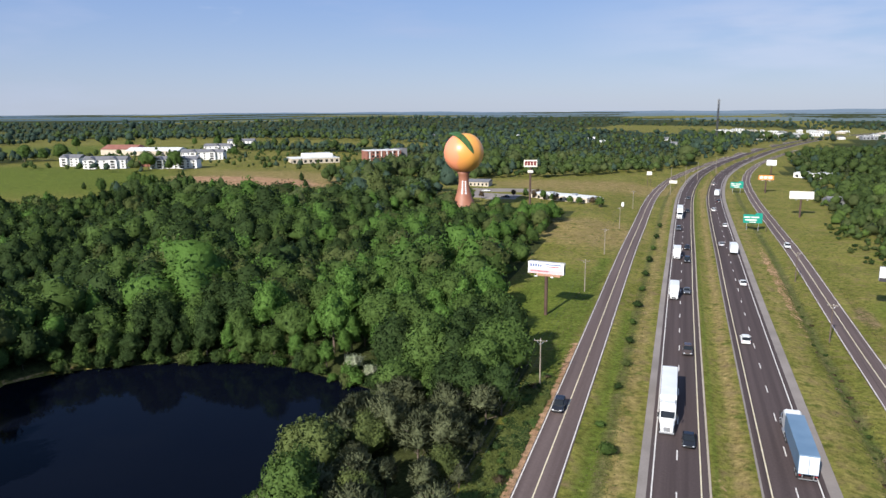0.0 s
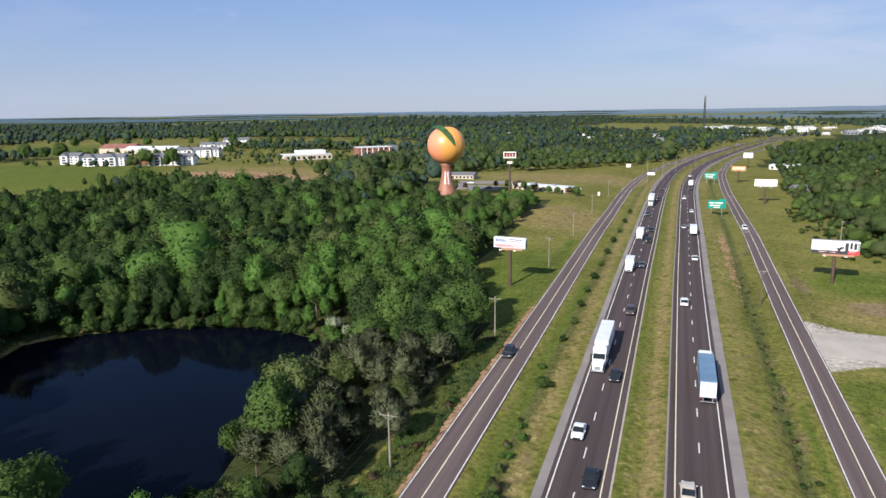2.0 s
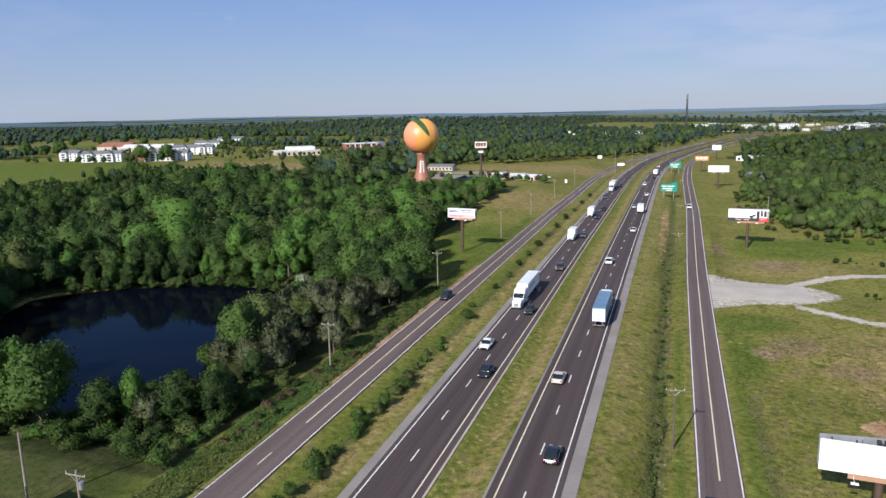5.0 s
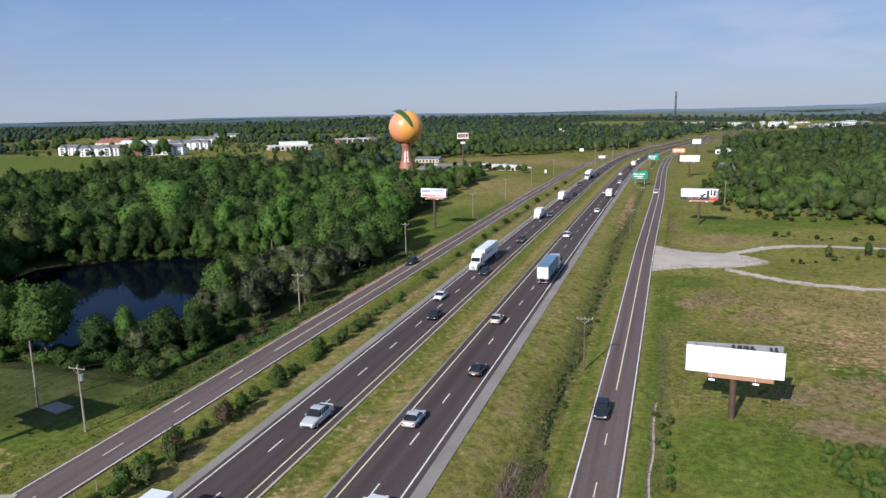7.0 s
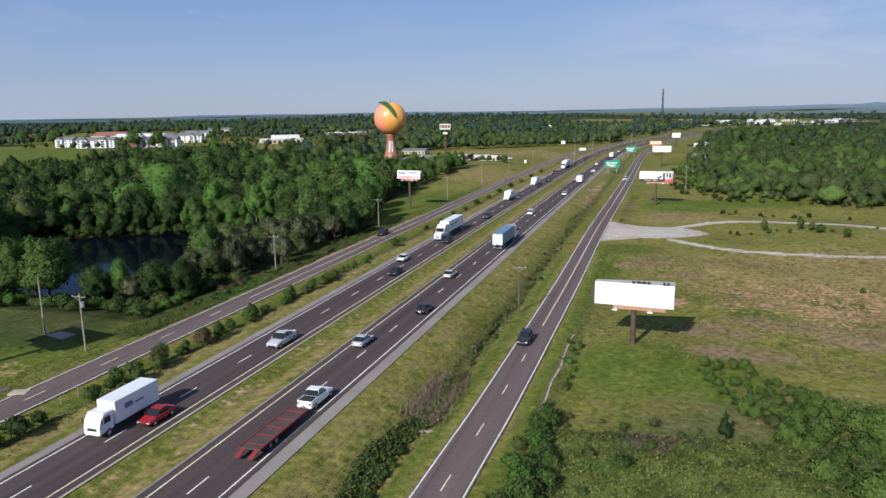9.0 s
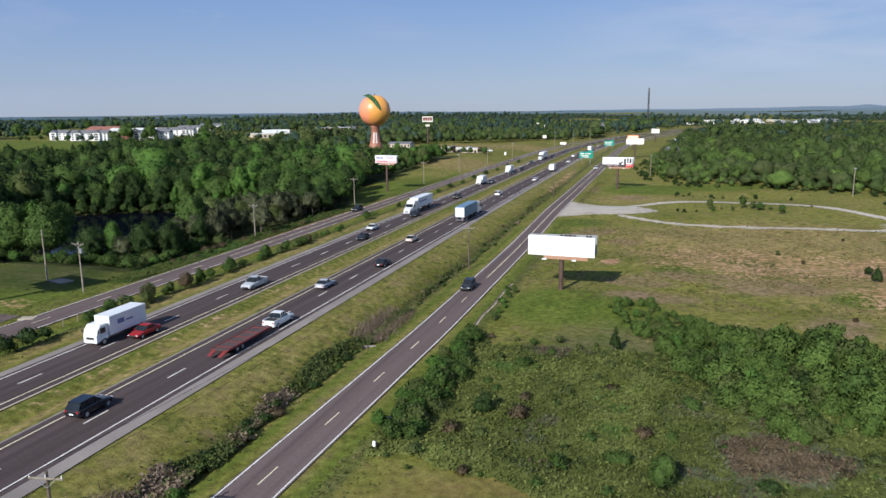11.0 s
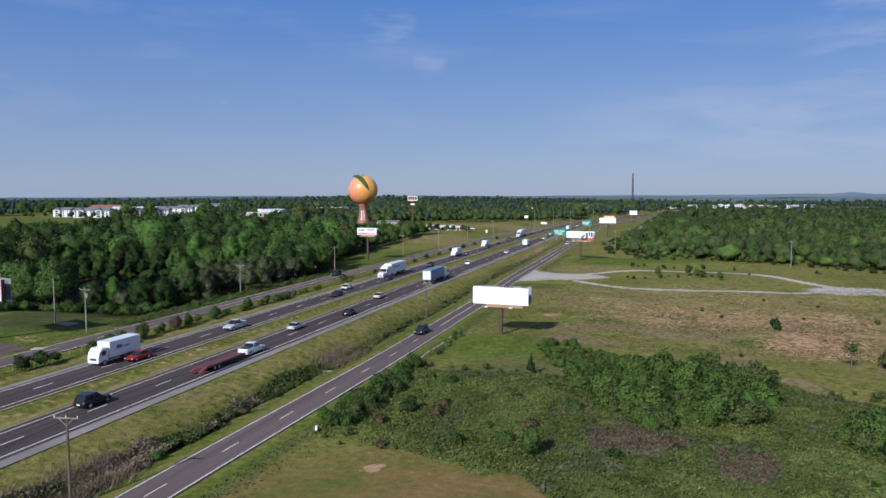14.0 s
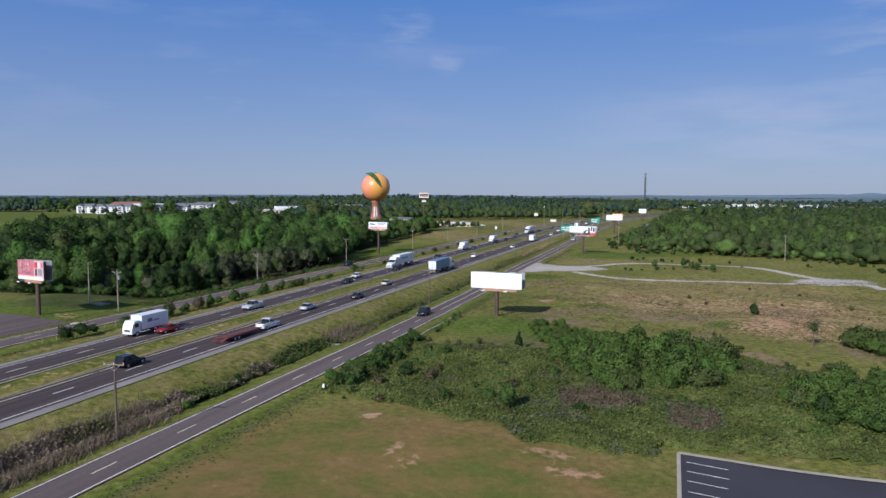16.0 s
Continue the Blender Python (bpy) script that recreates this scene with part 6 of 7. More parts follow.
def undergrowth(name, label, x0, x1, y0, y1, step, reach, tallest, cards, seed, wither=None, greens=("mid", "olive", "bright", "bramble", "rust"), spray=0.19):
    """A knee-high billowing sheet of leaves with loose sprays over it, thinning out at its edges."""
    X, Y = np.meshgrid(np.arange(x0, x1, step), np.arange(y0, y1, step))
    jig = np.random.default_rng(seed)
    X = X + jig.uniform(-0.35, 0.35, X.shape) * step
    Y = Y + jig.uniform(-0.35, 0.35, Y.shape) * step
    m = reach(X, Y) + 0.5 * (lattice(X, Y, 4.5, seed) - 0.5) + 0.3 * (lattice(X, Y, 1.6, seed + 1) - 0.5)
    lump = 0.45 * lattice(X, Y, 6.0, seed + 2) ** 1.5 + 0.35 * lattice(X, Y, 2.1, seed + 3) + 0.2 * lattice(X, Y, 0.9, seed + 4)
    H = tallest * lump * np.clip(m * 2.0, 0, 1) + jig.normal(size=X.shape) * 0.05
    Z = ground_z(X, Y) + np.where(m > 0, H + 0.02, -0.3)
    V = np.stack([X, Y, Z], -1)
    ny_, nx_ = X.shape
    k = np.arange(nx_ * ny_).reshape(ny_, nx_)
    q = np.stack([k[:-1, :-1], k[:-1, 1:], k[1:, 1:], k[1:, :-1]], -1).reshape(-1, 4)
    q = q[(m.reshape(-1)[q] > -0.04).all(1)]
    v = V.reshape(-1, 3)
    f = np.vstack([q[:, [0, 1, 2]], q[:, [0, 2, 3]]])
    pick_ = jig.choice(len(f), cards)
    w = jig.dirichlet((1, 1, 1), cards)
    tri = v[f[pick_]]
    p = (tri * w[:, :, None]).sum(1)
    n0 = np.cross(tri[:, 1] - tri[:, 0], tri[:, 2] - tri[:, 0])
    n0 /= np.linalg.norm(n0, axis=1)[:, None] + 1e-9
    nrm = n0 + 0.8 * jig.normal(size=(cards, 3))
    nrm /= np.linalg.norm(nrm, axis=1)[:, None]
    t = np.cross(nrm, jig.normal(size=(cards, 3)))
    t /= np.linalg.norm(t, axis=1)[:, None]
    b = np.cross(nrm, t)
    s = spray * (0.5 + jig.random(cards))[:, None]
    p = p + n0 * s * 1.4 * jig.random(cards)[:, None]
    lv = np.stack([p - t * s, p + t * s * 0.8 + b * s * 0.3, p + b * s * 1.2], 1).reshape(-1, 3)
    allf = np.vstack([f, np.arange(cards * 3).reshape(-1, 3) + len(v)])
    allv = np.vstack([v, lv])
    me = array_mesh(name, allv, allf, LEAF[greens[0]])
    me.shade_smooth()
    for c in greens[1:]:
        me.materials.append(LEAF[c])
    c = allv[allf[:, 0]]
    tone = 0.55 * lattice(c[:, 0], c[:, 1], 7.0, seed + 5) + 0.3 * lattice(c[:, 0], c[:, 1], 2.2, seed + 6) + 0.25 * np.where(np.arange(len(c)) < len(f), 0.5, jig.random(len(c)))
    if wither is not None:
        tone = tone - wither(c[:, 0], c[:, 1])
    me.polygons.foreach_set("material_index", np.array([3, 4, 1, 0, 2])[np.digitize(tone, [0.29, 0.37, 0.66, 0.90])].astype(np.int32))
    return tagged(new(name, me), label, "undergrowth", kind="stuff")


def rough_reach(x, y):
    """How far inside the rough ground a place lies."""
    south = (y - np.interp(x, [42, 54, 66, 72, 80, 88], [-31, -31.5, -36, -39, -39, -36.5])) / 6
    west = (x - np.interp(y, [-40, 34], [41.8, 41.2])) / 3
    north = (np.interp(x, [42, 54, 62, 68, 80, 100, 120], [3, 2, 6, 22, 18, 6, -6]) - y) / 7
    east = (118 - x) / 12
    hole = np.hypot((x - 66) / 7, (y - 13) / 9) - 1
    lot_side = np.where(x > 86.5, (y + 34.5) / 2, 9)
    return np.minimum.reduce([south, west, north, east, hole * 2, lot_side, np.full(x.shape, 1.0)])


undergrowth("undergrowth", "knee-high tangle of brambles, saplings and weeds", 41, 120, -40, 36, 0.42, rough_reach, 1.15, 95000, 21, lambda x, y: 0.34 * blob(x, y, 77.5, -22, 6, 4.5) + 0.28 * blob(x, y, 90, -25, 5, 5) + 0.22 * blob(x, y, 53, 1, 7, 3) + 0.3 * blob(x, y, 84, -38, 4, 2.5) - 0.07 - 0.15 * blob(x, y, 99, -27, 7, 8), ("herb", "weed", "shrub", "bramble", "grey"), 0.16)
undergrowth("undergrowth", "rank dark green weeds on the road's bank", -44, -20, 12, 120, 0.45, lambda x, y: np.minimum.reduce([(x - axis_x(FRONT_LEFT, y) + 9.5) / 2, (axis_x(FRONT_LEFT, y) - 3.6 - x) / 1.5, (y - 12) / 5, (120 - y) / 8, np.full(x.shape, 0.9)]), 0.5, 24000, 41, None, ("mid", "weed", "shrub", "olive", "dark"), 0.13)


def ditch_reach(x, y):
    """How far inside the ditch's growth a place lies: broken, wandering, wide in the south."""
    mid = axis_x(FRONT_RIGHT, y) - 7.4 + 0.5 * np.sin(y * 0.13) + 0.35 * np.sin(y * 0.37 + 1)
    wide = np.interp(y, [-86, -55, -36, -24, -19, -4, 0, 13, 18, 60, 130], [2.6, 2.4, 1.7, 1.3, 1.6, 1.5, 1.9, 1.1, 0.38, 0.36, 0.4])
    wide = wide * (0.35 + 1.2 * lattice(x * 0 + 3.0, y, 7.0, 77))
    return np.minimum.reduce([(wide - np.abs(x - mid)) / 1.2, (y + 86) / 5, (130 - y) / 30, np.interp(y, [10, 18], [0.8, 0.3]) + 0 * x])


undergrowth("undergrowth", "dry reeds, brambles and weeds along the ditch", 24, 40, -86, 130, 0.42, ditch_reach, 0.9, 26000, 61,
            lambda x, y: np.interp(y, [-86, -46, -43, -35, -33, -21, -18, -3, 0, 12, 16, 130], [0.5, 0.42, 0.0, 0.0, 0.22, 0.22, -0.15, -0.15, 0.2, 0.2, 0.0, 0.1]), ("weed", "olive", "mid", "reed", "hay"))


def reed_area():
    y = rng.uniform(-84, -44) if rng.random() < 0.8 else rng.uniform(-1, 14)
    return float(axis_x(FRONT_RIGHT, y)) - 7.3 + rng.normal() * float(np.interp(y, [-80, -44, 0], [1.5, 1.1, 1.0])), y, True


weeds_mesh("dry_reeds", "tall dry pinkish-brown reeds in the ditch", reed_area, 36000, 0.6, ("reed", "hay", "reed", "weed"), (0.5, 0.15, 0.25, 0.1), 0.055, 0.9)


BUILT = [(-454, 433), (-410, 421), (-361, 437), (-398, 520), (-446, 608), (-485, 707), (-297, 531), (-254, 577), (-520, 560), (-388, 446)]


def among_buildings(x, y):
    """Ground between the apartment blocks and the school."""
    return all(math.hypot(x - p, y - q) > 27 for p, q in BUILT) and rng.random() < 0.6


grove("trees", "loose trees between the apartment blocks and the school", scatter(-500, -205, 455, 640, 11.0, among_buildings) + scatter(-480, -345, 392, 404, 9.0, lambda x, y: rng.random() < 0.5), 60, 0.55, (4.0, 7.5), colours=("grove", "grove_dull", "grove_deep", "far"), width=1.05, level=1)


def fence_post(x, y):
    bm = bmesh.new()
    tube(bm, (0, 0, -0.3), (rng.normal() * 0.05, rng.normal() * 0.05, 1.15), 0.075, 0.06, 7)
    tagged(part("fence_post", bm, POLE_WOOD), "short weathered wooden fence post in the verge", "fence post", "fence posts along the verge").location = (x, y, gz(x, y))


for k in range(9):
    fence_post(-12.9 + rng.normal() * 0.15, -24.6 + k * 2.75)

# ---- buildings ----
def windows(parent, xs, zs, y, w, h, face=-1):
    for z in zs:
        for x in xs:
            bm = bmesh.new()
            box(bm, (x, y + face * 0.04, z), (w, 0.1, h))
            win = part("window", bm, GLASS_DARK, parent)


def apartment(x, y, yaw, length, gables):
    """A three-storey white block with a grey gabled roof, porch bays and dark windows."""
    g = gz(x, y) - 0.3
    ap = thing("apartment_block", "white three-storey apartment block with a grey shingle roof", "apartment building", pose(x, y, g, 0, 0, yaw), "apartment blocks")
    d, h = 13.0, 6.4
    bm = bmesh.new()
    box(bm, (0, 0, h / 2), (length, d, h))
    wall = part("wall", bm, WHITE_SIDING, ap)
    bm = bmesh.new()
    gable(bm, -length / 2, length / 2, -d / 2, d / 2, h, 2.6)
    part("roof", bm, ROOF_GREY, ap, "grey shingle roof")
    n = max(4, int(length / 4.2))
    xs = [(-0.5 + (k + 0.5) / n) * length for k in range(n)]
    windows(wall, xs, (1.3, 3.3, 5.3), -d / 2, 1.4, 1.1)
    windows(wall, [-length / 2 - 0.01], (3.3, 5.3), 0, 0.2, 1.1)
    for u in gables:
        bm = bmesh.new()
        box(bm, (u * length, -d / 2 - 1.0, h / 2 + 0.15), (5.6, 2.2, h + 0.3))
        bay = part("porch_bay", bm, WHITE_SIDING, ap, "projecting gabled porch bay")
        bm = bmesh.new()
        gable(bm, u * length - 2.8, u * length + 2.8, -d / 2 - 2.1, -d / 2 + 5, h + 0.3, 2.2, 0.3, "y")
        part("bay_roof", bm, ROOF_GREY, ap)
        # solid dark plates stand for the shade inside the stair openings
        for z in (1.2, 3.2, 5.2):
            bm = bmesh.new()
            box(bm, (u * length, -d / 2 - 2.12, z), (3.0, 0.1, 1.4))
            part("opening", bm, DARK, bay, "dark plate for the shade inside a stair opening")
    return ap


apartment(-454, 433, 13, 16, (-0.2,))
apartment(-410, 421, 23, 31, (-0.28, 0.22))
apartment(-361, 437, 22, 34, (-0.28, 0.2))
apartment(-398, 520, 22, 36, (-0.2, 0.25))
apartment(-446, 608, 22, 26, (0.0,))
apartment(-485, 707, 22, 30, (0.0,))


def block(name, label, category, x, y, yaw, sx, sy, h, wall_mat, roof_mat, roof="flat", group="", nwin=0, floors=1, rise=2.0):
    """A plain building: walls, a parapet or gabled roof, doors and windows on the side towards the road."""
    g = gz(x, y) - 0.3
    b = thing(name, label, category, pose(x, y, g, 0, 0, yaw), group)
    bm = bmesh.new()
    box(bm, (0, 0, h / 2), (sx, sy, h))
    wall = part("wall", bm, wall_mat, b)
    bm = bmesh.new()
    if roof == "flat":
        box(bm, (0, 0, h + 0.15), (sx + 0.3, sy + 0.3, 0.3))
        part("roof", bm, roof_mat, b)
        for k in range(2):
            bm = bmesh.new()
            box(bm, ((k - 0.5) * sx * 0.4, 0, h + 0.8), (2.4, 1.8, 1.0), 0.05)
            part("roof_unit", bm, STEEL, b)
    else:
        gable(bm, -sx / 2, sx / 2, -sy / 2, sy / 2, h, rise)
        part("roof", bm, roof_mat, b)
    if nwin:
        xs = [(-0.5 + (k + 0.5) / nwin) * sx for k in range(nwin)]
        windows(wall, xs, [h / floors * (k + 0.5) for k in range(floors)], -sy / 2, sx / nwin * 0.45, h / floors * 0.5)
    return b


school = block("school_building", "low tan building with a broad white roof", "building", -297, 531, 41, 40, 24, 4.4, TAN_SIDING, ROOF_WHITE, nwin=9)
bm = bmesh.new()
box(bm, (4, 2, 6.3), (24, 16, 3.0), 0.1)
part("upper_roof", bm, ROOF_WHITE, school, "raised white roof section")
brick = block("brick_building", "three-storey red brick office building with tall windows", "building", -254, 577, 40, 31, 18, 9.0, BRICK_WALL, ROOF_WHITE, nwin=8, floors=3)
for k in range(6):
    bm = bmesh.new()
    box(bm, (-13 + k * 5.2, -9.2, 4.4), (0.9, 0.5, 8.4))
    part("pilaster", bm, WHITE_SIDING, brick, "white pilaster between windows")
bm = bmesh.new()
box(bm, (19, 3, 5.0), (8, 14, 10.0))
part("dark_wing", bm, ROOF_GREY, brick, "dark grey side wing")
block("warehouse", "long white warehouse with a low roof", "warehouse", -478, 556, 12, 52, 22, 4.2, TAN_SIDING, ROOF_WHITE, "gable", rise=3)
block("warehouse", "rust-red roofed gymnasium building", "warehouse", -520, 560, 12, 34, 26, 5.5, TAN_SIDING, ROOF_RED, "gable", rise=4)
block("brick_house", "low building with a rust-red roof between the apartment blocks", "building", -388, 446, 22, 22, 12, 2.6, BRICK_WALL, ROOF_RED, "gable", rise=3)
block("diner", "low diner with a dark hipped roof", "restaurant", -120, 414, 3, 17, 12, 2.8, TAN_SIDING, ROOF_GREY, "gable", nwin=7, rise=1.4)
block("motel", "long low white building with a flat pale roof", "building", -58, 359, -24, 34, 10, 2.8, TAN_SIDING, ROOF_WHITE, nwin=10)
block("roadside_shop", "long low white shop beside the frontage road", "building", 88, 540, -20, 26, 12, 3.2, WHITE_SIDING, ROOF_WHITE, nwin=6)
block("cottage", "small grey cottage at the wood's edge", "house", 74, 392, 20, 10, 8, 3, GREY_METAL, ROOF_GREY, "gable", nwin=3)

# town beyond the bend
for k in range(44):
    x, y = 70 + (k % 10) * 26 + rng.normal() * 8, 1085 + (k // 10) * 95 + (k % 10) * 14 + rng.normal() * 14
    if abs(x - float(axis_x(HIGHWAY, y))) < 32:
        x += 55
    tint = (WHITE_SIDING, ROOF_WHITE, TAN_SIDING, WHITE_SIDING, GREY_METAL)[k % 5]
    block("shop_building", "distant pale flat-roofed shop in the town", "building", x, y, rng.uniform(-25, 25), rng.uniform(7, 20), rng.uniform(8, 16), rng.uniform(2.6, 4.6), tint, ROOF_GREY if k % 3 else ROOF_WHITE, group="distant town buildings", nwin=4)
# houses among the far trees
for x, y in ((-340, 980), (-300, 1010), (-262, 960), (-230, 1040), (-150, 930), (-120, 1000), (-95, 900), (-60, 960), (-20, 1010), (-420, 1120), (-520, 1060), (-700, 1000), (-760, 960), (-820, 1010), (30, 1180), (-190, 1150), (-10, 880), (-380, 880)):
    block("house", "distant white house among the trees", "house", x, y, rng.uniform(-40, 40), rng.uniform(7, 10), 6, 3.0, WHITE_SIDING, ROOF_GREY if rng.random() < 0.5 else ROOF_WHITE, "gable", group="distant houses", nwin=3, rise=2.2)


# pylon sign of the diner
def pylon_sign(x, y, z, w, h):
    g = gz(x, y)
    ps = thing("pylon_sign", "tall pylon sign with dark red shapes on cream", "sign", pose(x, y, g, 0, 0, 12))
    bm = bmesh.new()
    tube(bm, (0, 0, -0.4), (0, 0, z - g), 0.55, 0.45, 16)
    part("post", bm, RUST_STEEL, ps)
    bm = bmesh.new()
    box(bm, (0, -0.4, z - g), (w, 0.9, h), 0.08)
    cab = part("cabinet", bm, ART_CREAM, ps, "cream sign cabinet")
    for u in (-0.34, -0.12, 0.1, 0.33):
        bm = bmesh.new()
        box(bm, (u * w, -0.88, z - g + 0.1), (w * 0.17, 0.06, h * 0.6))
        box(bm, (u * w + w * 0.03, -0.88, z - g + 0.1 + h * 0.2), (w * 0.2, 0.05, h * 0.14))
        part("print", bm, flat_colour("maroon_print", (0.16, 0.02, 0.02)), cab)
    bm = bmesh.new()
    box(bm, (0, -0.4, z - g - h * 1.15), (w * 0.42, 0.6, h * 0.35), 0.05)
    part("lower_panel", bm, ART_CREAM, ps)


pylon_sign(-67.5, 319, 25.0, 6.2, 3.2)


def small_sign(x, y, w, h, low, mat, label):
    s = thing("sign", label, "sign", pose(x, y, gz(x, y)))
    bm = bmesh.new()
    for k in (-0.3, 0.3):
        tube(bm, (k * w, 0.05, -0.3), (k * w, 0.05, low + h * 0.8), 0.12, 0.12, 8)
    part("post", bm, RUST_STEEL, s)
    bm = bmesh.new()
    box(bm, (0, -0.15, low + h / 2), (w, 0.2, h), 0.03)
    part("panel", bm, mat, s)


small_sign(-19.5, 455, 3.0, 2.2, 7, ART_CREAM, "pale square sign on tall posts")
small_sign(-5.0, 452, 4.6, 1.8, 2.5, ART_CREAM, "pale sign board by the frontage road")
small_sign(-27.5, 352, 1.2, 2.0, 0.2, WHITE, "small white sign at the lot's entrance")
small_sign(42.2, -29.7, 0.3, 0.55, 0.4, WHITE, "small white marker post at the road's edge")

# concrete slab and culvert mouths
bm = bmesh.new()
box(bm, (0, 0, 0.06), (2.2, 1.5, 0.24), 0.03, Matrix.Rotation(0.35, 3, "Z"))
slab = tagged(part("utility_slab", bm, CONCRETE), "pale concrete slab in the lawn by the road", "slab")
slab.location = (-20.3, -9.9, gz(-20.3, -9.9))
bm = bmesh.new()
box(bm, (0, 0, -0.06), (4.6, 2.4, 0.3), 0.05, Matrix.Rotation(-0.2, 3, "Z"))
slab = tagged(part("concrete_pad", bm, SHOULDER), "old pale concrete pad below the pond", "slab")
slab.location = (-33.5, 9.2, gz(-33.5, 9.2))
for x, y, yaw in ((29.9, -2.2, 15), (41.4, -23, 0)):
    cv = thing("culvert", "concrete culvert headwall at the ditch", "culvert", pose(x, y, gz(x, y) - 0.15, 0, 0, yaw))
    bm = bmesh.new()
    box(bm, (0, 0, 0.1), (2.0, 0.3, 0.6), 0.03)
    part("headwall", bm, SHOULDER, cv)
    bm = bmesh.new()
    tube(bm, (0, -0.5, 0.05), (0, 0.5, 0.05), 0.24, 0.24, 14)
    part("pipe", bm, DARK, cv)

# ---- vehicles ----
PAINT = {n: material(n + "_car_paint", c, tuple(min(1, v * 1.1 + 0.004) for v in c), 0.6, 0.25) for n, c in
         dict(white=(0.72, 0.72, 0.70), black=(0.012, 0.013, 0.016), silver=(0.42, 0.43, 0.45), red=(0.28, 0.012, 0.014), grey=(0.09, 0.095, 0.105), navy=(0.02, 0.03, 0.06), tan=(0.52, 0.46, 0.38), brown=(0.07, 0.05, 0.04)).items()}
LAMP_WHITE = material("headlamp_glass", (0.65, 0.66, 0.68), (0.75, 0.76, 0.78), 3.0, 0.1)
LAMP_RED = material("tail_lamp", (0.30, 0.01, 0.01), (0.40, 0.02, 0.02), 3.0, 0.2)
TRAILER_BLUE = material("blue_grey_trailer_skin", (0.12, 0.20, 0.29), (0.17, 0.26, 0.36), 0.3, 0.5)
TRAILER_WHITE = material("white_trailer_skin", (0.68, 0.69, 0.70), (0.78, 0.79, 0.80), 0.25, 0.45, fine=0.06, fine_scale=1.2)


def wheel(parent, x, y, r=0.33, w=0.24):
    bm = bmesh.new()
    tube(bm, (x - w / 2, y, r), (x + w / 2, y, r), r, r, 16)
    t = part("wheel", bm, DARK, parent)
    bm = bmesh.new()
    tube(bm, (x - w / 2 - 0.015, y, r), (x + w / 2 + 0.015, y, r), r * 0.58, r * 0.58, 10)
    part("rim", bm, STEEL, t)


def ring(y, hw, z0, z1, r=0.12):
    """A rounded cross-section at y."""
    return [(-hw + r, y, z0), (hw - r, y, z0), (hw, y, z0 + r), (hw, y, z1 - r), (hw - r, y, z1), (-hw + r, y, z1), (-hw, y, z1 - r), (-hw, y, z0 + r)]


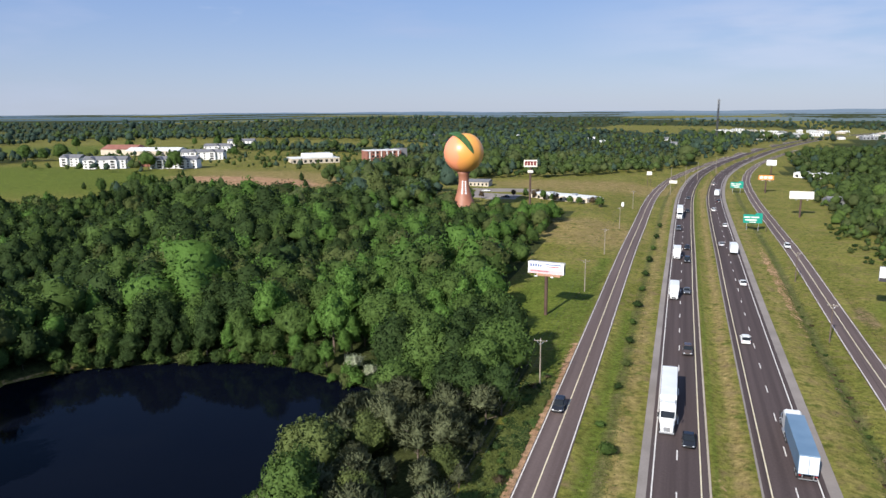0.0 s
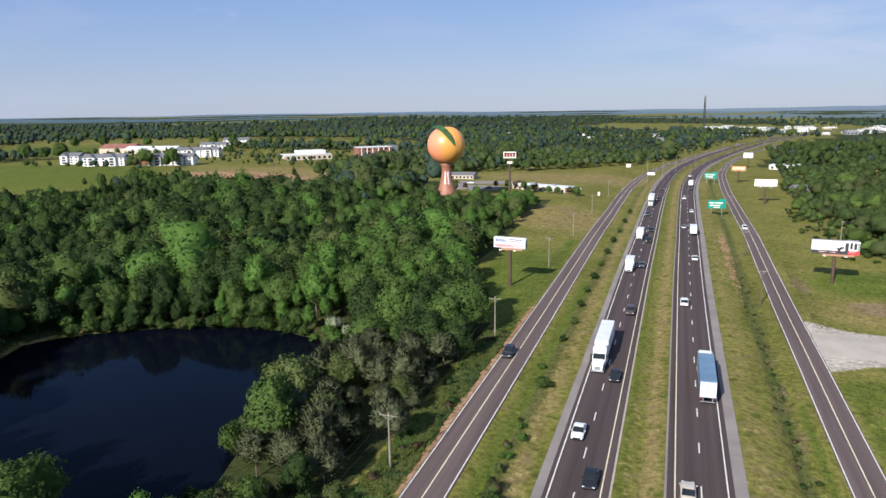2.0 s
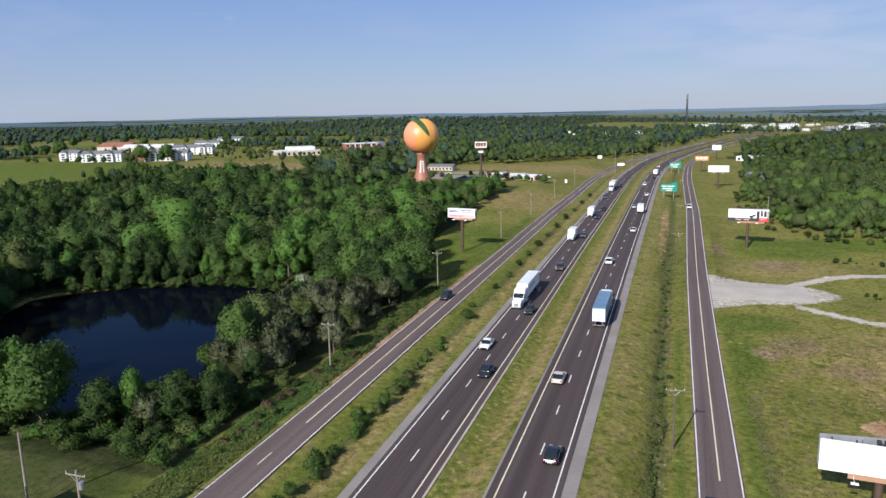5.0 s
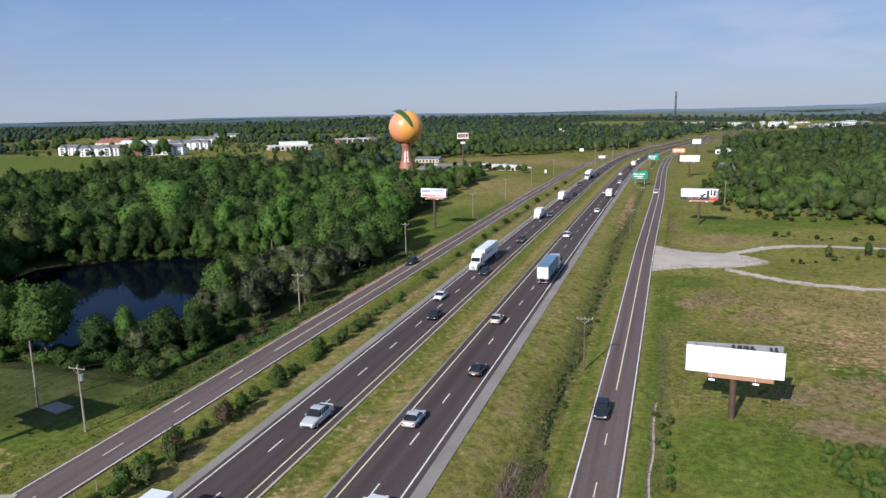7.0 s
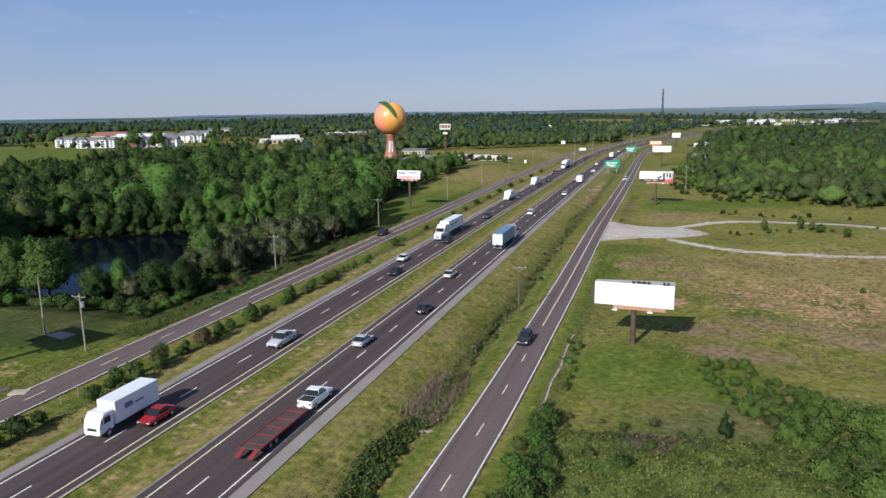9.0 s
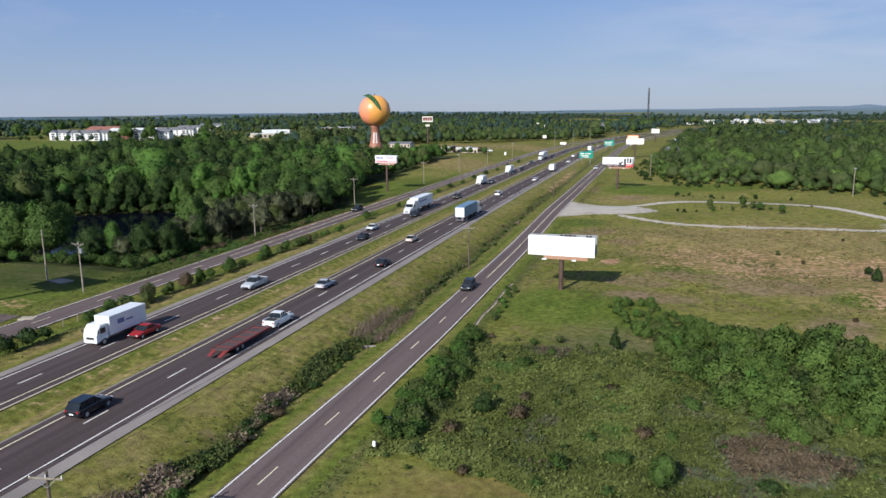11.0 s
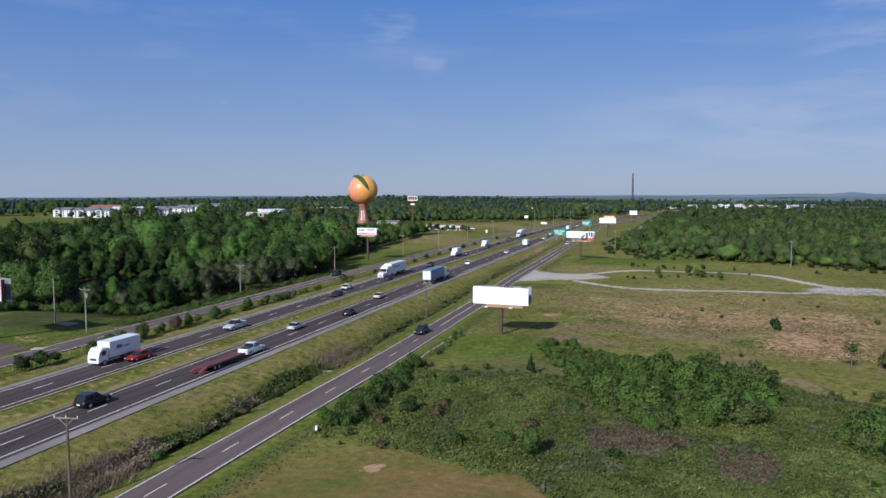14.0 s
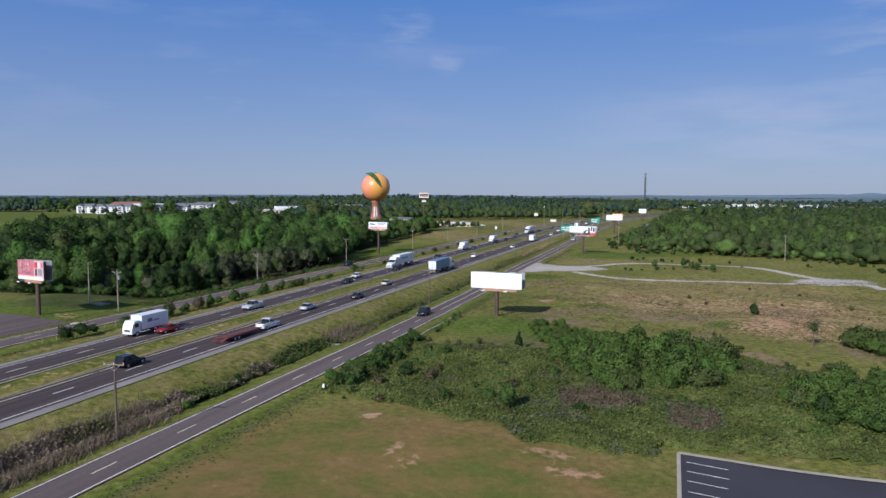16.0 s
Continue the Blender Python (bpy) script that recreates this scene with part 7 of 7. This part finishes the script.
def car(kind, colour, x, y, heading):
    """A car whose nose points along local +y. heading: 0 drives north, 180 south."""
    words = {"sedan": "four-door sedan", "suv": "sport utility car", "pickup": "crew-cab pickup truck"}[kind]
    c = thing({"pickup": "pickup_truck"}.get(kind, "car"), colour + " " + words + " on the road", "pickup truck" if kind == "pickup" else "car",
              pose(x, y, gz(x, y) + LIFT + 0.01, 0, 0, heading), "vehicles on the roads")
    L, W = {"sedan": (4.7, 1.8), "suv": (4.7, 1.9), "pickup": (5.7, 1.98)}[kind]
    belt, top = {"sedan": (0.92, 1.43), "suv": (1.05, 1.70), "pickup": (1.10, 1.85)}[kind]
    hw, f, b = W / 2, L / 2, -L / 2
    paint = PAINT[colour]
    bm = bmesh.new()
    hood = belt - (0.06 if kind != "pickup" else 0.02)
    loft(bm, [ring(b, hw * 0.86, 0.42, belt - 0.22), ring(b + 0.12, hw * 0.96, 0.32, belt - 0.03), ring(b + 0.9, hw, 0.28, belt), ring(0, hw, 0.27, belt), ring(f - 1.35, hw, 0.28, hood), ring(f - 0.35, hw * 0.95, 0.3, hood - 0.16), ring(f - 0.05, hw * 0.84, 0.38, hood - 0.30), ring(f, hw * 0.76, 0.44, hood - 0.38)])
    body = part("body", bm, paint, c, smooth=False)
    # glasshouse
    if kind == "sedan":
        y0, y1, y2, y3 = b + 0.55, b + 1.45, f - 2.35, f - 1.45
    elif kind == "suv":
        y0, y1, y2, y3 = b + 0.12, b + 0.55, f - 2.3, f - 1.5
    else:
        y0, y1, y2, y3 = b + 1.95, b + 2.15, f - 2.55, f - 1.75
    bm = bmesh.new()
    loft(bm, [ring(y0, hw * 0.86, belt - 0.08, belt + 0.02, 0.03), ring(y1, hw * 0.78, belt - 0.08, top - 0.05, 0.06), ring(y2, hw * 0.78, belt - 0.08, top - 0.05, 0.06), ring(y3, hw * 0.86, belt - 0.08, belt + 0.02, 0.03)])
    glass = part("glazing", bm, GLASS_DARK, c, "dark tinted glass")
    bm = bmesh.new()
    loft(bm, [ring(y1 - 0.1, hw * 0.70, top - 0.07, top - 0.02, 0.02), ring(y1 + 0.2, hw * 0.77, top - 0.07, top, 0.03), ring(y2 - 0.15, hw * 0.77, top - 0.07, top, 0.03), ring(y2 + 0.12, hw * 0.72, top - 0.08, top - 0.03, 0.02)])
    part("roof", bm, paint, c)
    for s in (-1, 1):
        for yy in (y1, (y1 + y2) / 2, y2):
            bm = bmesh.new()
            box(bm, (s * hw * 0.81, yy, (belt + top) / 2 - 0.03), (0.05, 0.09, top - belt), 0, Matrix.Rotation(-s * 0.16, 3, "Y"))
            part("pillar", bm, paint, c)
        bm = bmesh.new()
        box(bm, (s * hw * 0.66, f - 0.16, hood - 0.30), (0.36, 0.2, 0.13), 0.03)
        part("headlight", bm, LAMP_WHITE, c)
        bm = bmesh.new()
        box(bm, (s * hw * 0.74, b + 0.06, belt - 0.2), (0.28, 0.14, 0.18), 0.03)
        part("tail_light", bm, LAMP_RED, c)
        bm = bmesh.new()
        box(bm, (s * (hw + 0.1), y3 - 0.25, belt + 0.06), (0.2, 0.14, 0.13), 0.03)
        part("mirror", bm, paint, c)
        for yy in (f - 0.95, b + 0.95):
            wheel(c, s * (hw - 0.1), yy, 0.33 if kind == "sedan" else 0.37)
    bm = bmesh.new()
    box(bm, (0, f - 0.03, 0.52), (W * 0.62, 0.1, 0.22), 0.03)
    part("grille", bm, DARK, c)
    bm = bmesh.new()
    box(bm, (0, b + 0.01, 0.62), (0.5, 0.06, 0.14))
    part("plate", bm, WHITE, c)
    if kind == "pickup":
        bm = bmesh.new()
        box(bm, (0, b + 1.0, belt + 0.012), (W * 0.84, 1.62, 0.03))
        part("cargo_bed", bm, DARK, c, "dark open cargo bed")
        bm = bmesh.new()
        for s in (-1, 1):
            box(bm, (s * hw * 0.93, b + 1.0, belt + 0.06), (0.1, 1.75, 0.14), 0.02)
        box(bm, (0, b + 0.1, belt + 0.06), (W * 0.9, 0.1, 0.14), 0.02)
        part("bed_rail", bm, paint, c)
    return c


def tractor(c, nose, paint):
    """A long-nosed cab with sleeper, its front bumper at y = nose."""
    bm = bmesh.new()
    loft(bm, [ring(nose - 2.4, 1.1, 0.7, 1.95), ring(nose - 0.9, 1.02, 0.6, 1.8), ring(nose - 0.15, 0.92, 0.5, 1.6), ring(nose, 0.82, 0.55, 1.3)])
    part("bonnet", bm, paint, c)
    bm = bmesh.new()
    loft(bm, [ring(nose - 6.3, 1.2, 0.8, 3.55, 0.2), ring(nose - 4.0, 1.22, 0.8, 3.75, 0.25), ring(nose - 3.0, 1.2, 0.8, 3.05, 0.25), ring(nose - 2.2, 1.15, 0.8, 2.05, 0.2)])
    part("cab", bm, paint, c)
    bm = bmesh.new()
    loft(bm, [ring(nose - 2.75, 1.06, 2.05, 2.85, 0.08), ring(nose - 2.16, 1.02, 2.0, 2.12, 0.03)])
    part("windscreen", bm, GLASS_DARK, c)
    for s in (-1, 1):
        bm = bmesh.new()
        box(bm, (s * 1.2, nose - 3.2, 2.35), (0.06, 0.95, 0.7), 0.02)
        part("side_window", bm, GLASS_DARK, c)
        bm = bmesh.new()
        box(bm, (s * 0.74, nose - 0.12, 1.15), (0.4, 0.2, 0.26), 0.04)
        part("headlight", bm, LAMP_WHITE, c)
        bm = bmesh.new()
        box(bm, (s * 1.42, nose - 2.35, 2.35), (0.22, 0.14, 0.75), 0.04)
        part("mirror", bm, DARK, c)
        bm = bmesh.new()
        tube(bm, (s * 1.05, nose - 4.6, 0.75), (s * 1.05, nose - 6.0, 0.75), 0.32, 0.32, 14)
        part("fuel_tank", bm, STEEL, c)
        wheel(c, s * 1.02, nose - 1.35, 0.5, 0.3)
        for yy in (nose - 6.6, nose - 7.9):
            wheel(c, s * 0.95, yy, 0.5, 0.5)
    bm = bmesh.new()
    box(bm, (0, nose - 0.02, 1.05), (1.05, 0.1, 0.75), 0.04)
    part("grille", bm, STEEL, c)
    bm = bmesh.new()
    box(bm, (0, nose - 0.02, 0.5), (2.2, 0.25, 0.3), 0.06)
    part("bumper", bm, STEEL, c)
    bm = bmesh.new()
    box(bm, (0, nose - 5.2, 0.85), (0.9, 7.4, 0.25))
    part("chassis", bm, DARK, c)


def semi(x, y, heading, skin, paint="white", label="white semi-trailer truck on the highway", bars=0):
    """An articulated lorry; x, y is its nose."""
    c = thing("semi_truck", label, "truck", pose(x, y, gz(x, y) + LIFT + 0.01, 0, 0, heading), "vehicles on the roads")
    tractor(c, 0.0, PAINT[paint])
    bm = bmesh.new()
    box(bm, (0, -13.2, 2.65), (2.55, 13.6, 2.75), 0.05)
    tr = part("trailer", bm, skin, c, "long box trailer")
    bm = bmesh.new()
    box(bm, (0, -13.2, 4.04), (2.5, 13.5, 0.04))
    part("trailer_roof", bm, TRAILER_WHITE if skin is not TRAILER_BLUE else TRAILER_BLUE, tr)
    for k in range(bars):
        for s in (-1, 1):
            bm = bmesh.new()
            box(bm, (s * 1.285, -8.6 - k * 1.25, 2.9), (0.02, 0.8, 0.55))
            part("print", bm, ART_BLUE, tr)
    bm = bmesh.new()
    for s in (-1, 1):
        box(bm, (s * 0.62, -20.03, 2.65), (1.16, 0.05, 2.5), 0.02)
    part("rear_door", bm, TRAILER_WHITE, tr, "white rear doors")
    bm = bmesh.new()
    for s in (-1, 1):
        box(bm, (s * 1.0, -20.06, 1.15), (0.3, 0.06, 0.12))
    part("tail_light", bm, LAMP_RED, tr)
    bm = bmesh.new()
    box(bm, (0, -20.0, 0.62), (2.3, 0.1, 0.12))
    for s in (-1, 1):
        box(bm, (s * 0.7, -20.0, 0.95), (0.1, 0.1, 0.6))
    part("underride_bar", bm, STEEL, tr)
    bm = bmesh.new()
    for s in (-1, 1):
        box(bm, (s * 0.8, -9.5, 0.75), (0.1, 0.1, 1.2))
    part("landing_leg", bm, STEEL, tr)
    for s in (-1, 1):
        for yy in (-17.2, -18.5):
            wheel(c, s * 0.95, yy, 0.5, 0.5)
    return c


def box_truck(x, y, heading, label="white box truck on the highway", length=6.5):
    c = thing("box_truck", label, "truck", pose(x, y, gz(x, y) + LIFT + 0.01, 0, 0, heading), "vehicles on the roads")
    p = PAINT["white"]
    bm = bmesh.new()
    loft(bm, [ring(-2.6, 1.05, 0.55, 2.35, 0.2), ring(-1.6, 1.05, 0.55, 2.35, 0.2), ring(-0.95, 1.02, 0.5, 1.5), ring(-0.1, 0.95, 0.45, 1.25), ring(0, 0.85, 0.5, 1.05)])
    part("cab", bm, p, c)
    bm = bmesh.new()
    loft(bm, [ring(-1.62, 0.98, 1.5, 2.2, 0.08), ring(-0.98, 0.92, 1.45, 1.56, 0.03)])
    part("windscreen", bm, GLASS_DARK, c)
    bm = bmesh.new()
    box(bm, (0, -2.8 - length / 2, 2.05), (2.4, length, 2.5), 0.05)
    part("cargo_box", bm, TRAILER_WHITE, c)
    bm = bmesh.new()
    box(bm, (0, -2.8 - length / 2, 0.68), (1.0, length, 0.22))
    part("chassis", bm, DARK, c)
    for s in (-1, 1):
        bm = bmesh.new()
        box(bm, (s * 0.7, -0.08, 0.9), (0.32, 0.16, 0.2), 0.03)
        part("headlight", bm, LAMP_WHITE, c)
        bm = bmesh.new()
        box(bm, (s * 1.05, -1.9, 1.75), (0.05, 0.8, 0.55), 0.02)
        part("side_window", bm, GLASS_DARK, c)
        wheel(c, s * 0.92, -1.0, 0.4, 0.26)
        wheel(c, s * 0.85, -2.8 - length * 0.72, 0.4, 0.45)
    bm = bmesh.new()
    box(bm, (0, -0.02, 0.75), (1.1, 0.1, 0.35), 0.03)
    part("grille", bm, DARK, c)
    return c


def cabover_truck(x, y, heading):
    """A flat-nosed box lorry; x, y is its nose."""
    c = thing("box_truck", "white flat-nosed box truck with a tall cargo box", "truck", pose(x, y, gz(x, y) + LIFT + 0.01, 0, 0, heading), "vehicles on the roads")
    p = PAINT["white"]
    bm = bmesh.new()
    loft(bm, [ring(-1.95, 1.08, 0.6, 2.75, 0.15), ring(-0.7, 1.08, 0.55, 2.75, 0.15), ring(-0.25, 1.06, 0.5, 2.2, 0.12), ring(0, 1.02, 0.5, 1.5, 0.1)])
    part("cab", bm, p, c)
    bm = bmesh.new()
    loft(bm, [ring(-0.62, 0.98, 1.6, 2.6, 0.06), ring(-0.06, 0.95, 1.52, 1.64, 0.03)])
    part("windscreen", bm, GLASS_DARK, c)
    bm = bmesh.new()
    box(bm, (0, -5.6, 2.2), (2.4, 6.8, 2.5), 0.05)
    cargo = part("cargo_box", bm, TRAILER_WHITE, c)
    bm = bmesh.new()
    for q in (-1, 1):
        box(bm, (q * 0.58, -9.02, 2.15), (1.1, 0.05, 2.3), 0.02)
    part("rear_door", bm, TRAILER_WHITE, cargo)
    for q in (-1, 1):
        bm = bmesh.new()
        box(bm, (q * 1.215, -4.2, 2.4), (0.02, 1.2, 0.6))
        box(bm, (q * 1.215, -5.8, 2.25), (0.02, 1.4, 0.22))
        part("print", bm, ART_BLUE, cargo, "small grey-blue printed panel")
    bm = bmesh.new()
    box(bm, (0, -4.6, 0.72), (1.0, 8.4, 0.26))
    part("chassis", bm, DARK, c)
    for q in (-1, 1):
        bm = bmesh.new()
        box(bm, (q * 1.08, -1.1, 1.95), (0.05, 0.9, 0.7), 0.02)
        part("side_window", bm, GLASS_DARK, c)
        bm = bmesh.new()
        box(bm, (q * 0.78, -0.0, 0.85), (0.34, 0.12, 0.2), 0.03)
        part("headlight", bm, LAMP_WHITE, c)
        bm = bmesh.new()
        box(bm, (q * 1.26, -0.15, 2.0), (0.16, 0.12, 0.5), 0.03)
        part("mirror", bm, DARK, c)
        wheel(c, q * 0.95, -1.2, 0.45, 0.28)
        wheel(c, q * 0.9, -7.0, 0.45, 0.5)
    bm = bmesh.new()
    box(bm, (0, -0.0, 1.1), (1.2, 0.08, 0.3), 0.03)
    part("grille", bm, DARK, c)
    return c


TRAILER_RED = flat_colour("dull_red_trailer_paint", (0.20, 0.028, 0.026), 0.6)


def flatbed_rig(x, y, heading):
    """A white crew-cab pickup drawing a long, low red flatbed; x, y is its nose."""
    rig = car("pickup", "white", x, y - 2.85, heading)
    bed = thing("flatbed_trailer", "long low red flatbed trailer behind a pickup truck", "trailer", pose(x, y - 6.2, gz(x, y - 6.2) + LIFT + 0.01, 0, 0, heading), "vehicles on the roads")
    bm = bmesh.new()
    box(bm, (0, -5.6, 0.85), (2.4, 10.0, 0.12), 0.02)
    part("deck", bm, RUST_STEEL, bed, "dark worn trailer deck")
    for q in (-1, 1):
        bm = bmesh.new()
        box(bm, (q * 1.16, -5.6, 0.86), (0.12, 10.1, 0.24), 0.02)
        part("side_rail", bm, TRAILER_RED, bed, "red painted side rail")
        bm = bmesh.new()
        box(bm, (q * 0.75, -11.0, 0.62), (0.55, 1.6, 0.08), 0.01, Matrix.Rotation(radians(16), 3, "X"))
        part("ramp", bm, TRAILER_RED, bed)
        for yy in (-7.4, -8.5):
            wheel(bed, q * 0.98, yy, 0.38, 0.24)
        bm = bmesh.new()
        box(bm, (q * 0.9, -10.6, 0.72), (0.3, 0.06, 0.12))
        part("tail_light", bm, LAMP_RED, bed)
    for k in range(5):
        bm = bmesh.new()
        box(bm, (0, -1.6 - k * 2.0, 0.93), (2.2, 0.16, 0.05))
        part("cross_member", bm, TRAILER_RED, bed)
    bm = bmesh.new()
    tube(bm, (-0.7, -0.7, 0.7), (0, 0.5, 0.62), 0.06, 0.06, 6)
    tube(bm, (0.7, -0.7, 0.7), (0, 0.5, 0.62), 0.06, 0.06, 6)
    part("drawbar", bm, TRAILER_RED, bed)
    return rig


def lane(line, y, off):
    return float(axis_x(line, y)) + off, y


SOUTH_OUT, SOUTH_IN, NORTH_IN, NORTH_OUT = -8.95, -5.75, 5.95, 9.15
for kind, colour, y, off in (("pickup", "silver", 15, SOUTH_IN), ("sedan", "black", 61, SOUTH_IN), ("sedan", "white", 74, SOUTH_OUT), ("sedan", "black", 97.5, SOUTH_IN), ("suv", "brown", 139, SOUTH_IN), ("sedan", "grey", 189, SOUTH_IN), ("suv", "black", 230, SOUTH_IN),
                             ("sedan", "black", 252, SOUTH_IN), ("suv", "grey", 292, SOUTH_OUT), ("sedan", "black", 345, SOUTH_IN), ("sedan", "grey", 395, SOUTH_IN), ("sedan", "red", -12, SOUTH_IN), ("sedan", "silver", -62, SOUTH_IN)):
    car(kind, colour, *lane(HIGHWAY, y, off), 180)
for kind, colour, y, off in (("sedan", "tan", 61.5, NORTH_IN), ("sedan", "black", 36, NORTH_OUT), ("sedan", "silver", 18, NORTH_IN), ("suv", "black", -34, NORTH_IN), ("suv", "white", 150, NORTH_IN), ("sedan", "white", 203, NORTH_OUT),
                             ("sedan", "silver", 262, NORTH_IN), ("sedan", "white", 306, NORTH_OUT), ("suv", "white", 352, NORTH_IN), ("suv", "black", 385, NORTH_OUT), ("sedan", "white", 470, NORTH_IN)):
    x, yy = lane(HIGHWAY, y, off)
    car(kind, colour, x, yy, math.degrees(math.atan2(-(float(axis_x(HIGHWAY, y + 5)) - float(axis_x(HIGHWAY, y - 5))), 10)))
car("suv", "black", *lane(FRONT_RIGHT, 31, -1.2), 180)
car("suv", "white", *lane(FRONT_RIGHT, 265, -1.2), 180)
car("suv", "black", *lane(FRONT_LEFT, 104, -1.3), 180)
semi(*lane(HIGHWAY, 99, SOUTH_OUT), 180, TRAILER_WHITE, bars=5)
semi(*lane(HIGHWAY, 320, SOUTH_OUT), 180, TRAILER_WHITE)
semi(*lane(HIGHWAY, 110, NORTH_OUT), 0, TRAILER_BLUE, label="semi-trailer truck with a blue-grey trailer and white doors")
flatbed_rig(*lane(HIGHWAY, 0, NORTH_OUT), 0)
box_truck(*lane(HIGHWAY, 180, SOUTH_OUT), 180)
box_truck(*lane(HIGHWAY, 232, SOUTH_OUT), 180)
cabover_truck(*lane(HIGHWAY, -18, SOUTH_OUT), 180)
box_truck(*lane(HIGHWAY, 255, NORTH_OUT), 0)
box_truck(*lane(HIGHWAY, 420, NORTH_OUT), -6)
for x, y, colour in ((-46, 362, "white"), (-52, 363, "silver"), (-40, 361, "white"), (-88, 356, "black"), (-106, 384, "white")):
    car("sedan", colour, x, y, 90)
